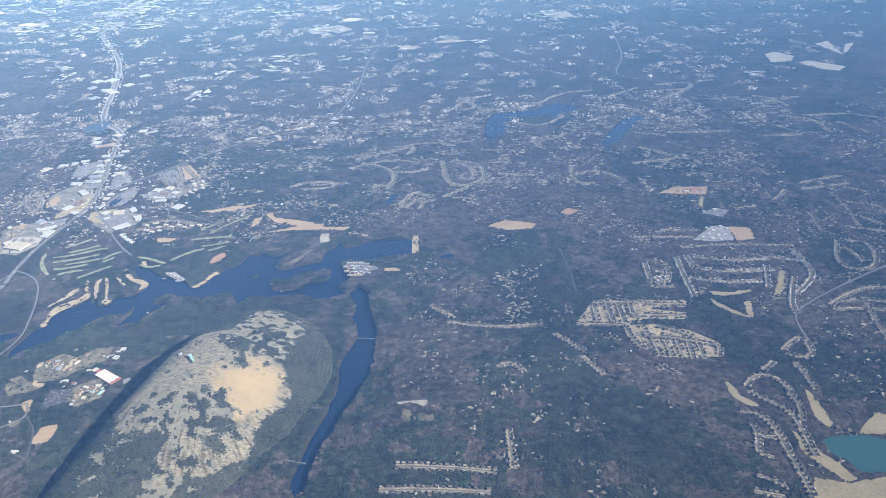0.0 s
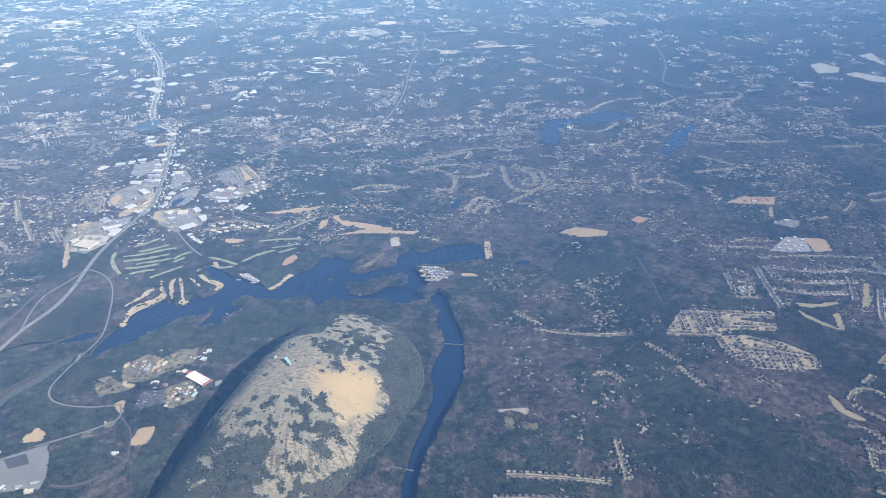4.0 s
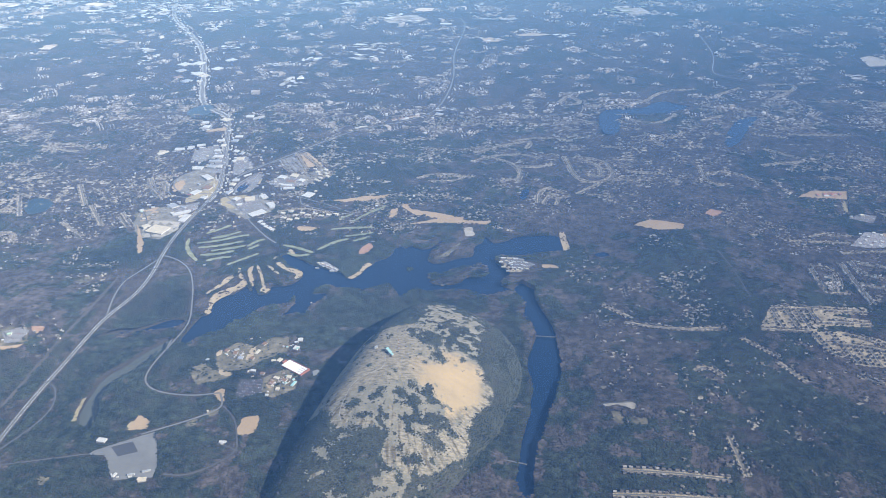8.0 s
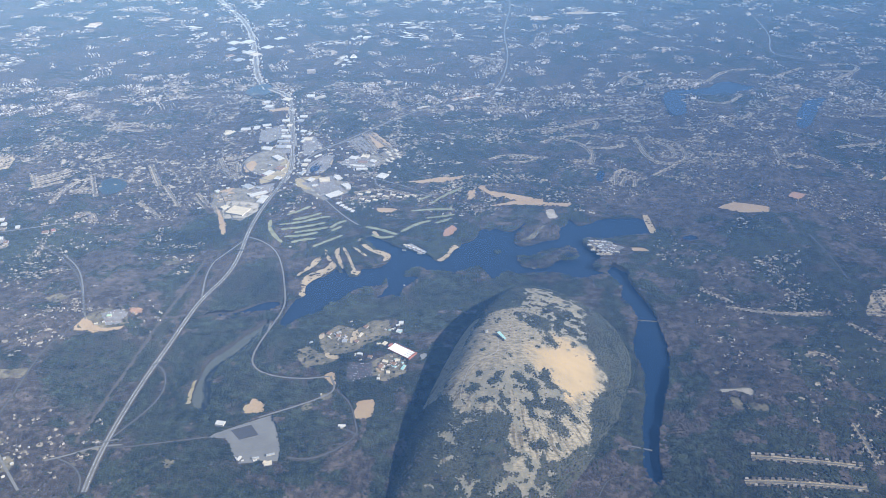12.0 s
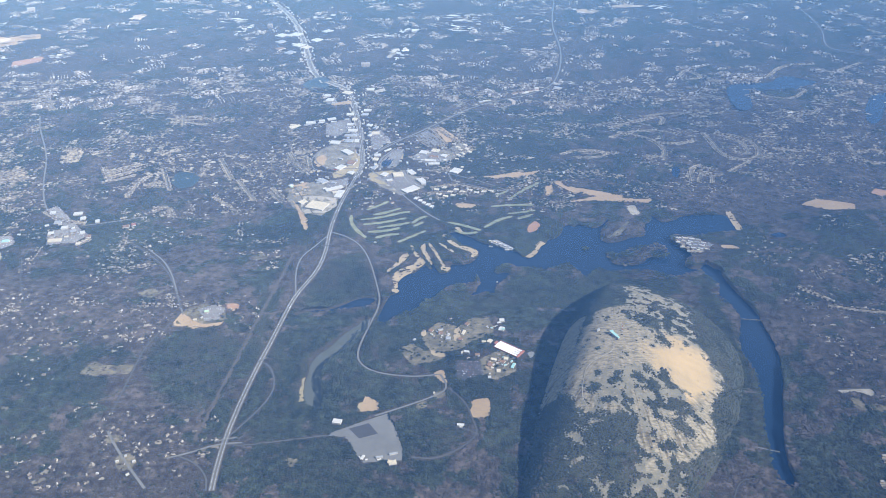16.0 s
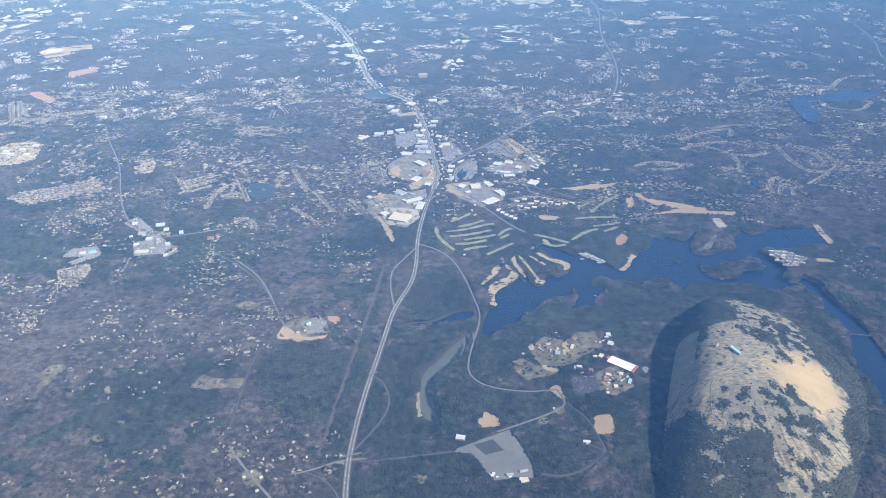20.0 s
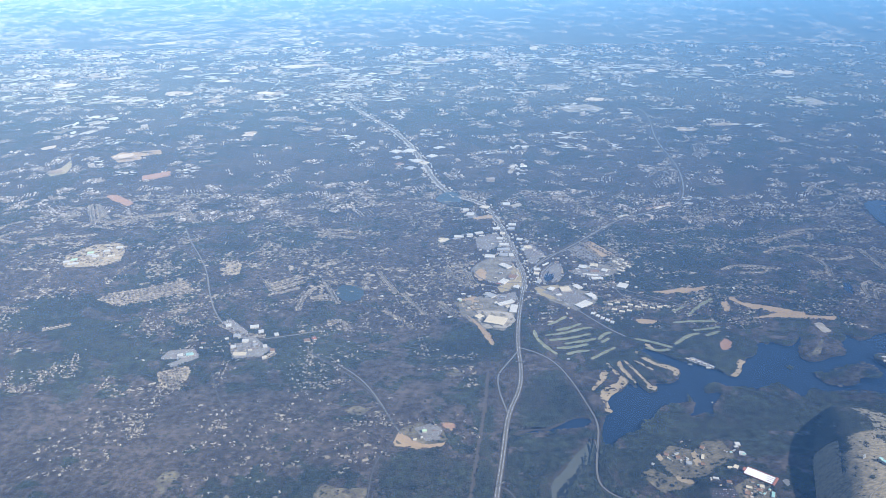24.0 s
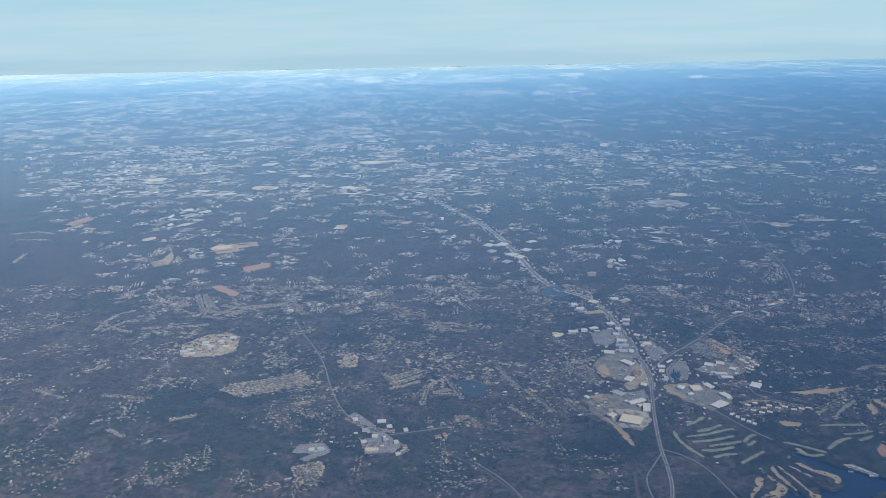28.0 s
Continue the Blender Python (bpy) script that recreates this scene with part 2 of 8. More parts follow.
def dome(x, y):
    """Height of the bare granite dome: a long gentle side, a rounded side and a cliff."""
    dx, dy = np.asarray(x, float) - DOME[0], np.asarray(y, float) - DOME[1]
    n, m = dx * AXIS[0] + dy * AXIS[1], dx * CROSS[0] + dy * CROSS[1]
    side = np.where(m > 0, (np.abs(m) / 38.0) ** 1.9, (np.abs(m) / 17.5) ** 3.4)
    along = np.where(n > 0, (np.abs(n) / 50.0) ** 2.0, (np.abs(n) / 80.0) ** 1.5)
    h = 12.3 * (1 - (side + along) ** 0.9)
    return np.where(h > -2.5, h, -2.5) - 0.4


def height(x, y):
    return np.maximum(terrain(x, y), dome(x, y))


def mesh_from(name, verts, faces, materials, smooth=False, index=None):
    me = bpy.data.meshes.new(name)
    verts, faces = np.asarray(verts, np.float32), np.asarray(faces, np.int32)
    k = faces.shape[1]
    me.vertices.add(len(verts))
    me.vertices.foreach_set("co", verts.ravel())
    me.loops.add(faces.size)
    me.loops.foreach_set("vertex_index", faces.ravel())
    me.polygons.add(len(faces))
    me.polygons.foreach_set("loop_start", np.arange(0, faces.size, k, dtype=np.int32))
    me.polygons.foreach_set("use_smooth", np.full(len(faces), smooth))
    for m in materials:
        me.materials.append(MATS[m])
    if index is not None:
        me.polygons.foreach_set("material_index", np.asarray(index, np.int32))
    me.update(calc_edges=True)
    return me


def grid_faces(nx, ny):
    i = np.arange(nx * ny).reshape(nx, ny)
    return np.stack([i[:-1, :-1], i[1:, :-1], i[1:, 1:], i[:-1, 1:]], -1).reshape(-1, 4)


def patch(name, outline, material, lift, flat=None, holes=(), step=4.0):
    """A thin sheet with the given outline, laid over the land."""
    outline = [tuple(p) for p in outline]
    verts, edges = [], []
    for ring in (outline, *holes):
        base = len(verts)
        verts += [Vector((p[0], p[1])) for p in ring]
        edges += [(base + k, base + (k + 1) % len(ring)) for k in range(len(ring))]
    lo, hi = np.min(outline, 0), np.max(outline, 0)
    if flat is None and max(hi - lo) > step:
        for x in np.arange(lo[0] + step / 2, hi[0], step):
            for y in np.arange(lo[1] + step / 2, hi[1], step):
                verts.append(Vector((x, y)))
    out, _, faces, *_ = delaunay_2d_cdt(verts, edges, [], 2 if holes else 1, 1e-4)
    xy = np.array([tuple(v) for v in out])
    z = np.full(len(xy), flat) if flat is not None else terrain(xy[:, 0], xy[:, 1])
    me = bpy.data.meshes.new(name)
    me.from_pydata([(x, y, h + lift) for (x, y), h in zip(xy, z)], [], [list(f) for f in faces])
    me.materials.append(MATS[material])
    me.update()
    return new(name, me)


def part(name, me, parent, m=None, label=""):
    ob = new(name, me)
    ob.parent = parent
    if m is not None:
        ob.matrix_basis = m
    return tagged(ob, label)


FLAT = []  # water outlines and their levels, under which the ground is lowered


def water(name, outline, level, material, label, holes=()):
    ring = rounded(outline, rough=0.12)
    islands = [rounded(h, rough=0.1) for h in holes]
    if level is None:
        level = float(terrain(ring[:, 0], ring[:, 1]).mean())
    ob = patch(name, ring, material, 0.03, flat=level, holes=islands)
    stamp(WET, ring)
    for h in islands:
        stamp(WET, h, False)
    FLAT.append((ring, level))
    return tagged(ob, label, "lake" if name == "lake" else "water", kind="structure")


LIFT = {"n": 0}


def lift():
    LIFT["n"] += 1
    return 0.05 + 0.0007 * (LIFT["n"] % 60)


def field(material, label, outline):
    ring = rounded(densify(list(outline) + [outline[0]], 2.5)[:-1], times=1, rough=0.16)
    stamp(YARD if material in ("yardland", "lawn", "sand") else CLEAR, ring)
    return tagged(patch("field", ring, material, lift()), label, "field", kind="structure")


def tapered(name, line, material, width, up):
    """A strip of land that swells and narrows along its line."""
    line = densify(rounded(line, closed=False, times=2), 1.2)
    s = np.linspace(0, 1, len(line))
    half = width / 2 * (0.35 + 0.65 * np.sin(math.pi * s) ** 0.5) * rng.uniform(0.75, 1.25, len(line))
    d = np.gradient(line, axis=0)
    d = d / np.maximum(np.hypot(d[:, 0], d[:, 1]), 1e-6)[:, None]
    side = np.stack([-d[:, 1], d[:, 0]], -1) * half[:, None]
    return patch(name, np.vstack([line + side, (line - side)[::-1]]), material, up)


def fairway(line):
    stamp_line(CLEAR, rounded(line, closed=False), 2.4)
    return tagged(tapered("fairway", line, "fairway", 1.7, lift()), "pale green golf fairway between rows of trees", "fairway", kind="structure")


def clearing(width, line):
    stamp_line(CLEAR, rounded(line, closed=False), width)
    return tagged(ribbon("clearing", densify(line, 2.5), width, "mown", 0.05), "straight mown clearing under a power line", "clearing", kind="structure")


PARKING = []


def lot(material, outline, cars=True):
    if cars:
        PARKING.append(outline)
    stamp(CLEAR, outline)
    label = "worn dark asphalt parking lot" if material == "asphalt_dark" else "worn grey asphalt parking lot"
    return tagged(patch("parking_lot", outline, material, lift() + 0.03), label, "parking lot", kind="structure")


def ribbon(name, line, width, material, up, offset=0.0):
    line = np.array(line)
    d = np.gradient(line, axis=0)
    d = d / np.maximum(np.hypot(d[:, 0], d[:, 1]), 1e-6)[:, None]
    s = np.stack([-d[:, 1], d[:, 0]], -1)
    half = np.broadcast_to(np.asarray(width) / 2, len(line))[:, None]
    a, b = line + s * (offset + half), line + s * (offset - half)
    za, zb = terrain(a[:, 0], a[:, 1]) + up, terrain(b[:, 0], b[:, 1]) + up
    k = len(line)
    verts = np.vstack([np.c_[a, za], np.c_[b, zb]])
    i = np.arange(k - 1)
    return new(name, mesh_from(name, verts, np.stack([i, i + 1, i + k + 1, i + k], -1), [material]))


def densify(line, step):
    line = np.array(line, float)
    out = [line[0]]
    for a, b in zip(line[:-1], line[1:]):
        k = max(1, int(np.hypot(*(b - a)) / step))
        out += [a + (b - a) * j / k for j in range(1, k + 1)]
    return np.array(out)


ROAD_LINES = {}


def road(width, line, key=""):
    if key:
        ROAD_LINES[key] = line
    line = densify(rounded(line, closed=False, times=3), 2.5)
    far = max(1.0, float(line[:, 1].mean()) / 260)
    stamp_line(CLEAR, line[::2] if len(line) > 6 else line, (width * 1.5 + 0.7) * far)
    width = width * min(far, 1.15)
    if width > 1.45:
        ob = tagged(new("road"), "divided highway with pale concrete lanes and a grassy median", "road", kind="structure")
        for side in (-1, 1):
            ribbon("carriageway", line, width * 0.4, "highway_lane", 0.12, side * width * 0.29).parent = ob
            ribbon("lane_line", line, 0.03, "paint_line", 0.125, side * width * 0.29).parent = ob
        ribbon("verge", line, width * 1.15, "verge", 0.105).parent = ob
    else:
        ob = tagged(ribbon("road", line, width, "asphalt" if width < 0.55 else "concrete_road", 0.11), "two-lane asphalt road through the woods", "road", kind="structure")
    return ob


# ---- houses ----
def house_geometry(w, d, h, r):
    """Walls and an overhanging gable roof, as verts and quads."""
    x, y = w / 2, d / 2
    wall = [(-x, -y, -0.1), (x, -y, -0.1), (x, y, -0.1), (-x, y, -0.1), (-x, -y, h), (x, -y, h), (x, y, h), (-x, y, h), (-x, 0, h + r), (x, 0, h + r)]
    wf = [(0, 1, 5, 4), (1, 2, 6, 5), (2, 3, 7, 6), (3, 0, 4, 7), (4, 7, 8, 8), (6, 5, 9, 9)]
    o = 0.04
    roof = [(-x - o, -y - o, h - 0.02), (x + o, -y - o, h - 0.02), (x + o, 0, h + r + 0.02), (-x - o, 0, h + r + 0.02), (x + o, y + o, h - 0.02), (-x - o, y + o, h - 0.02)]
    rf = [(0, 1, 2, 3), (3, 2, 4, 5)]
    return wall, wf, roof, rf


def simple_mesh(name, verts, faces, material):
    me = bpy.data.meshes.new(name)
    me.from_pydata(verts, [], [tuple(dict.fromkeys(f)) for f in faces])
    me.materials.append(MATS[material])
    return me


def box(name, w, d, h, material, inset=0.0):
    x, y = w / 2, d / 2
    v = [(-x, -y, 0), (x, -y, 0), (x, y, 0), (-x, y, 0), (-x + inset, -y + inset, h), (x - inset, -y + inset, h), (x - inset, y - inset, h), (-x + inset, y - inset, h)]
    return simple_mesh(name, v, [(3, 2, 1, 0), (4, 5, 6, 7), (0, 1, 5, 4), (1, 2, 6, 5), (2, 3, 7, 6), (3, 0, 4, 7)], material)


PROTOTYPES = []
for k, (w, d, h, r) in enumerate(((0.9, 0.62, 0.42, 0.22), (0.8, 0.68, 0.46, 0.24), (1.05, 0.62, 0.38, 0.2))):
    wall, wf, roof, rf = house_geometry(w, d, h, r)
    PROTOTYPES.append((simple_mesh("wall", wall, wf, "house_wall_piece"), simple_mesh("roof", roof, rf, "house_roof_piece"), box("chimney", 0.07, 0.07, h + r + 0.08, "roof_red"),
                       simple_mesh("garage", [(p[0] * 0.45 + w / 2 + 0.05, p[1] * 0.6 - d * 0.25, p[2] * 0.75) for p in wall], wf, "house_wall_piece"),
                       simple_mesh("garage_roof", [(p[0] * 0.45 + w / 2 + 0.05, p[1] * 0.6 - d * 0.25, p[2] * 0.75) for p in roof], rf, "house_roof_piece"), w))
LATER = []  # houses that stay in one joined mesh: x, y, turn, size
COUNT = {"house": 0}
HOUSE_LABEL = "gabled suburban house with pale walls beside a street"


def house(x, y, turn, near):
    if near and COUNT["house"] < 300:
        COUNT["house"] += 1
        wall, roof, chimney, garage, garage_roof, w = PROTOTYPES[rng.integers(3)]
        ob = tagged(new("house"), HOUSE_LABEL, "house", "suburban houses")
        ob.matrix_basis = pose(x, y, float(height(x, y)) + 0.06, 0, 0, math.degrees(turn))
        part("wall", wall, ob)
        part("roof", roof, ob)
        part("chimney", chimney, ob, pose(w * 0.3, 0.08, 0))
        part("garage", garage, ob)
        part("garage_roof", garage_roof, ob)
    else:
        LATER.append((x, y, turn, rng.uniform(0.85, 1.2)))
    stamp(YARD, [(x - 0.8, y - 0.8), (x + 0.8, y - 0.8), (x + 0.8, y + 0.8), (x - 0.8, y + 0.8)])


def conifer_wood(outline):
    stamp(CONIFER, rounded(outline))


def street(line):
    line = densify(rounded(line, closed=False, times=2), 1.0)
    mid = line.mean(0)
    far = mid[1] > 330
    wide = 2.2 if not far else 3.2
    stamp_line(CLEAR, line[::3] if len(line) > 9 else line, wide * 0.8)
    lawn = ribbon("lawn", line, wide, "lawn", 0.045 + 0.0005 * (LIFT["n"] % 30))
    LIFT["n"] += 1
    tagged(lawn, "dormant tan lawns along a street", "lawn", kind="structure")
    tagged(ribbon("road", line, 0.42 if not far else 0.55, "concrete_road", 0.1), "narrow residential street", "road", kind="structure")
    near = mid[1] < 262
    step = np.hypot(*(line[1:] - line[:-1]).T)
    s, at, side = 0.0, 0.6, 0
    for k in range(len(line) - 1):
        while at < s + step[k]:
            p = line[k] + (line[k + 1] - line[k]) * (at - s) / step[k]
            d = (line[k + 1] - line[k]) / step[k]
            turn = math.atan2(d[1], d[0])
            for sg in (-1, 1):
                q = p + np.array((-d[1], d[0])) * sg * (0.92 + rng.uniform(-0.08, 0.14)) + d * rng.uniform(-0.1, 0.1)
                if rng.random() < 0.93:
                    house(q[0], q[1], turn + rng.normal(0, 0.08) + (math.pi if sg > 0 else 0), near)
            at += rng.uniform(1.5, 1.8) * (1.15 if far else 1.0)
        s += step[k]


GROUPS = {"roadside_shop": "shops along the highway strip", "shop": "shops of the highway town", "village_house": "houses of the park village",
          "lodge": "lodges on the lake promontory", "boathouse": "boathouses on the lake shore"}


def building(x, y, w, d, h, turn, roof, label, name="building"):
    """A flat-roofed building: walls, a roof slab, a parapet and roof units."""
    ob = tagged(new(name), label, name.replace("_", " "), GROUPS.get(name, ""))
    ob.matrix_basis = pose(x, y, float(height(x, y)) + 0.06, 0, 0, turn)
    part("wall", box("wall", w, d, h, "roof_wall"), ob)
    part("roof", box("roof", w - 0.08, d - 0.08, 0.03, "roof_" + roof), ob, pose(0, 0, h + 0.001))
    if w < 1.15:
        part("roof_unit", box("roof_unit", 0.12, 0.1, 0.06, "roof_steel", 0.02), ob, pose(w * 0.2, 0, h + 0.031))
    for sx, sy, lw, ld in () if w < 1.15 else ((0, 1, w, 0.04), (0, -1, w, 0.04), (1, 0, 0.04, d - 0.08), (-1, 0, 0.04, d - 0.08)):
        part("parapet", box("parapet", lw, ld, 0.07, "roof_" + roof), ob, pose(sx * (w / 2 - 0.02), sy * (d / 2 - 0.02), h + 0.001))
    if w > 1.4:
        for _ in range(min(5, int(w * d))):
            part("roof_unit", box("roof_unit", 0.16, 0.12, 0.09, "roof_steel", 0.02), ob, pose(rng.uniform(-w, w) * 0.38, rng.uniform(-d, d) * 0.36, h + 0.031))
    c, s = math.cos(radians(turn)), math.sin(radians(turn))
    e = 0.5
    stamp(CLEAR, [(x + c * a * (w / 2 + e) - s * b * (d / 2 + e), y + s * a * (w / 2 + e) + c * b * (d / 2 + e)) for a, b in ((-1, -1), (1, -1), (1, 1), (-1, 1))])
    return ob


# ---- water, clearings, roads ----
SHORE_FINGERS = [(-39,216.2),(-37.3,223.7),(-35.8,230.1),(-34.6,230.8),(-32.5,232.2),(-33.5,238.7),(-32.2,241.4),(-29.7,244.5),(-27.3,245.2),(-26,247.2),(-23.3,251.3),(-21.8,247.5),(-20.6,248.3),(-21.5,250.8),(-20.7,252.5),(-18.5,245.4),(-17.1,244.5),(-14.7,245.3),(-13.8,247.7),(-14.5,251),(-9.5,250.4),(-5.5,252.8),(-3.7,256.2),(-3.2,259.2),(-4.9,262.4),(-8,264.3),(-10.6,267.1),(-12,270.9),(-15,274.3),(-13,276.1),(-10.6,275.6),(-8,273.6),(-5,271.1)]
SHORE_NORTH = [(-2.9,268.2),(-0.5,266.8),(2.4,264.9),(6.6,262.5),(9.9,260.1),(11.7,260.1),(13.7,255.6),(16,255.1),(18.5,257.2),(20.4,261.6),(21.6,264.7),(23.6,266),(24.2,268.8),(27.5,270.1),(30.2,273.3),(31.1,275.7),(31.7,280),(35,281.4),(35.9,278.9),(38.3,282.3),(40.1,279.8),(43.6,278.2),(47.1,279.5),(50.1,284.5),(52.1,287),(50,281.4),(47.7,276.6),(45.3,271.8),(45.2,269),(46.8,266.6),(50.1,266.1),(53.6,267.8),(58.2,270.5)]
SHORE_EAST_ARM = [(63.3,271.3),(64.5,274.6),(64.2,279.5),(66,281.9),(68.5,283.4),(69.4,289),(71.2,287.4),(72,283.2),(74.3,282.7),(79.3,285),(82,288),(88.1,288.9),(95.3,288.7),(99,289.1),(100.9,287.9),(102,283.3),(103.4,275.3),(96.5,274),(89.4,272.8),(84.5,270.6),(81,269.7),(76.5,270.8),(73.1,270.9),(72.1,267.2),(73.5,263.5),(76.4,259.8),(78.3,257.1),(76.8,253.7),(73.4,250.4),(72.9,247.9),(74.9,246.2),(78,246.1),(79.9,249.3),(81.5,249.7),(83.4,246.7),(85.3,245),(84.7,241),(85.1,236.3),(85.8,231.3),(87.5,225.7)]
CHANNEL_EAST = [(88.9,217.1),(88.5,206.8),(88.5,197.2),(85.4,185.5),(82.4,177.5),(79.6,169.9),(76.3,160.4),(73.8,153.7),(73,147.3),(72.3,141)]
CHANNEL_WEST = [(68.2,141.3),(68.1,147.6),(69.4,151.8),(71.1,160.8),(72.8,167.9),(75.5,174.1),(75.9,179.4),(77.9,186.2),(76.6,198.2),(79.6,207.6),(82.5,214.1),(81.5,221.4)]
SHORE_SOUTH = [(78.8,227.8),(80.1,230.3),(80.2,235.3),(78.2,239.2),(77.3,243.2),(74.5,242.9),(71.1,240.6),(67.8,239.5),(64.8,240.4),(61.8,242.5),(59.2,244.6),(56.3,245.5),(52.5,245.2),(48.7,245.7),(45.5,244.6),(41.9,247.6),(38.7,246.5),(37,243.3),(35.2,241.3),(33.9,243.8),(32.3,248.7),(30.6,251.7),(28,250.9),(25.9,248.9),(22.8,247.8),(20.3,245.4),(19.2,247.9),(14.2,248.5),(10.4,248.6),(9.8,250.3),(6.5,251.2),(3.5,249.2)]
SHORE_PARK = [(2.1,246.4),(2.3,244.3),(4.4,244.7),(7.3,245),(7.6,243.4),(5.4,240.3),(3.7,237.2),(2.3,236.5),(1.8,233.1),(0.9,230.1),(-1.3,232),(-4.8,230.7),(-7.6,229.6),(-5.5,232.9),(-4.2,235.9),(-3.5,240.5),(-3.7,243.3),(-4.7,243.3),(-5.2,238.6),(-7.7,237.5),(-11.8,237.7),(-13.7,236.2),(-15.5,234.7),(-18,231.8),(-20.4,227.8),(-24,226.1),(-24.7,222.6),(-27.7,220.3),(-30.5,219.3),(-32.8,217),(-34.9,213.7),(-38,212.2)]
ISLAND = [(45,257.7),(46.5,259),(49.8,258),(53.6,259.6),(55.1,262.3),(57.8,263.1),(62.2,262.1),(65,264.2),(66.5,265.1),(67.4,262.8),(69.3,259.1),(69.4,256.1),(66.9,252.7),(63.7,252.4),(61.1,253.3),(58.9,252.5),(58.3,249.6),(54.8,248.4),(51.6,248.1),(48.8,249.5),(46.3,250.8),(45.8,254.6)]
ISLET = [(36.6,262),(37.7,263.7),(39.3,263.2),(39.5,261),(37.7,260.1)]
water("lake", SHORE_FINGERS + SHORE_NORTH + SHORE_EAST_ARM + CHANNEL_EAST + CHANNEL_WEST + SHORE_SOUTH + SHORE_PARK, LEVEL, "water", "large dark blue lake with wooded shores", [ISLAND, ISLET])
water("creek", [(-42,217.8),(-45.6,212.4),(-49.5,207.7),(-52.7,201.2),(-57.6,195.5),(-58.2,187.8),(-58.3,177.5),(-55.9,171.5),(-51.9,169.1),(-51.1,171.4),(-52.7,180),(-53.8,186.4),(-52.1,191.8),(-48.9,195.9),(-45.3,203.1),(-42.9,208.6),(-41.1,212.3)], LEVEL, "creek_water", "grey-green still water of a narrow creek arm")
water("cove", [(-68,216.8),(-64.5,219.7),(-59.9,222.3),(-56,221.6),(-52.3,223.9),(-47.7,228.4),(-40.8,229.4),(-40.3,224.5),(-46.4,222.2),(-52.1,219.9),(-59.7,219),(-66.5,215.5)], LEVEL, "water", "dark blue water of a shallow cove")
water("pond", [(214.5,152.3),(231.9,150.4),(233.3,144),(228.7,135.8),(221.1,136.8),(217.8,137.7),(217,142),(213.3,145.5)], None, "teal_water", "teal green pond beside dry meadows")
water("lake", [(143.8,406.1),(144.1,425),(149.9,444.7),(160.8,449.6),(178.2,449.1),(182.8,457.2),(192.8,463.6),(200.1,454.6),(208.2,451.3),(194.1,440.6),(179.5,434.9),(167.8,436),(161.6,441),(157.3,423.7),(153,408),(146.7,402.7)], None, "water", "blue lake among wooded housing")
water("lake", [(205.6,391.3),(216.8,412.6),(227.7,430.4),(241.6,432),(233.8,421.8),(222.6,403.1),(212.4,386.8),(205.1,381.8)], None, "water", "grey-blue lake among wooded housing")
water("pond", [(87.9,326.7),(89.9,335.7),(94.5,339.3),(93.2,330.8),(90.7,324.6)], None, "water", "small dark pond in the woods")
water("pond", [(-101.6,450.4),(-95.5,466.9),(-86.8,467.4),(-81.4,447.1),(-90.9,440.4)], None, "shallow_water", "small blue pond in the woods")
water("pond", [(-142.9,332),(-136.8,337.7),(-128.7,330.8),(-128.3,321),(-133.6,316.6),(-138.9,320.1)], None, "shallow_water", "dark green-blue pond beside an estate")
water("pond", [(111.7,270.1),(117.6,272.3),(118.8,267.9),(115.1,266.4)], None, "water", "small dark pond in the woods")
water("pond", [(-44.9,336.2),(-46,341.6),(-39.3,356.1),(-37.7,354.9),(-40.1,346),(-42.2,336.1)], None, "water", "dark blue pond beside a sandy lot")
field("sand", "pale sandy shore", [(-35.5,234.2),(-34.7,231.2),(-32.6,231.9),(-33.5,237.9),(-31.6,241.8),(-29.2,244.5),(-26.7,246.8),(-23.2,251.7),(-24.3,254.3),(-26.9,259.5),(-28.8,264.9),(-29.7,265),(-28.1,258.7),(-26.6,253.9),(-27.7,251),(-30.6,249),(-33.3,247.1),(-35.3,243.5),(-35.7,240.3),(-34.3,236.8)])
field("sand", "pale sandy shore", [(-25.7,263.5),(-25.3,265.3),(-23,267.5),(-23.9,264.8),(-23.7,261.2),(-22.1,256.8),(-20.7,252.5),(-21.1,249.5),(-22.7,252.5),(-24.2,257.7)])
field("sand", "pale sandy shore", [(-22.8,267.5),(-21.1,265.6),(-19.4,260.2),(-17.4,254.5),(-15.9,249),(-14.1,248.5),(-14.7,245.7),(-17.2,245.3),(-18.3,248.2),(-17.1,249),(-18.9,254.5),(-20.7,260.2),(-22.1,263.4)])
field("sand", "pale sandy shore", [(-15.8,269.1),(-13,268.1),(-10.2,264.4),(-7.3,263.8),(-4.4,261.9),(-3.1,258.8),(-4.7,254.9),(-6.1,255.8),(-5.8,259.3),(-8.2,260.7),(-11.1,262.6),(-13.7,265.4)])
field("sand", "pale sandy shore", [(-18.9,266.9),(-16.7,265.9),(-14.4,262.2),(-11.7,259.1),(-13.3,259.5),(-15.9,262.3)])
field("sand", "pale sandy shore", [(-38,246),(-36,249.6),(-33.6,253.3),(-32.1,256.7),(-30.9,259.7),(-29.6,258.7),(-30.8,254.5),(-33,250.8),(-35.5,247.1),(-37,244.7)])
field("sand", "pale sandy shore", [(-12.3,279.5),(-9.9,279.4),(-8.4,275),(-10.6,275.6)])
field("sand", "pale sandy shore", [(-17.9,271),(-16,274.8),(-14.6,272.8),(-17.2,270.6)])
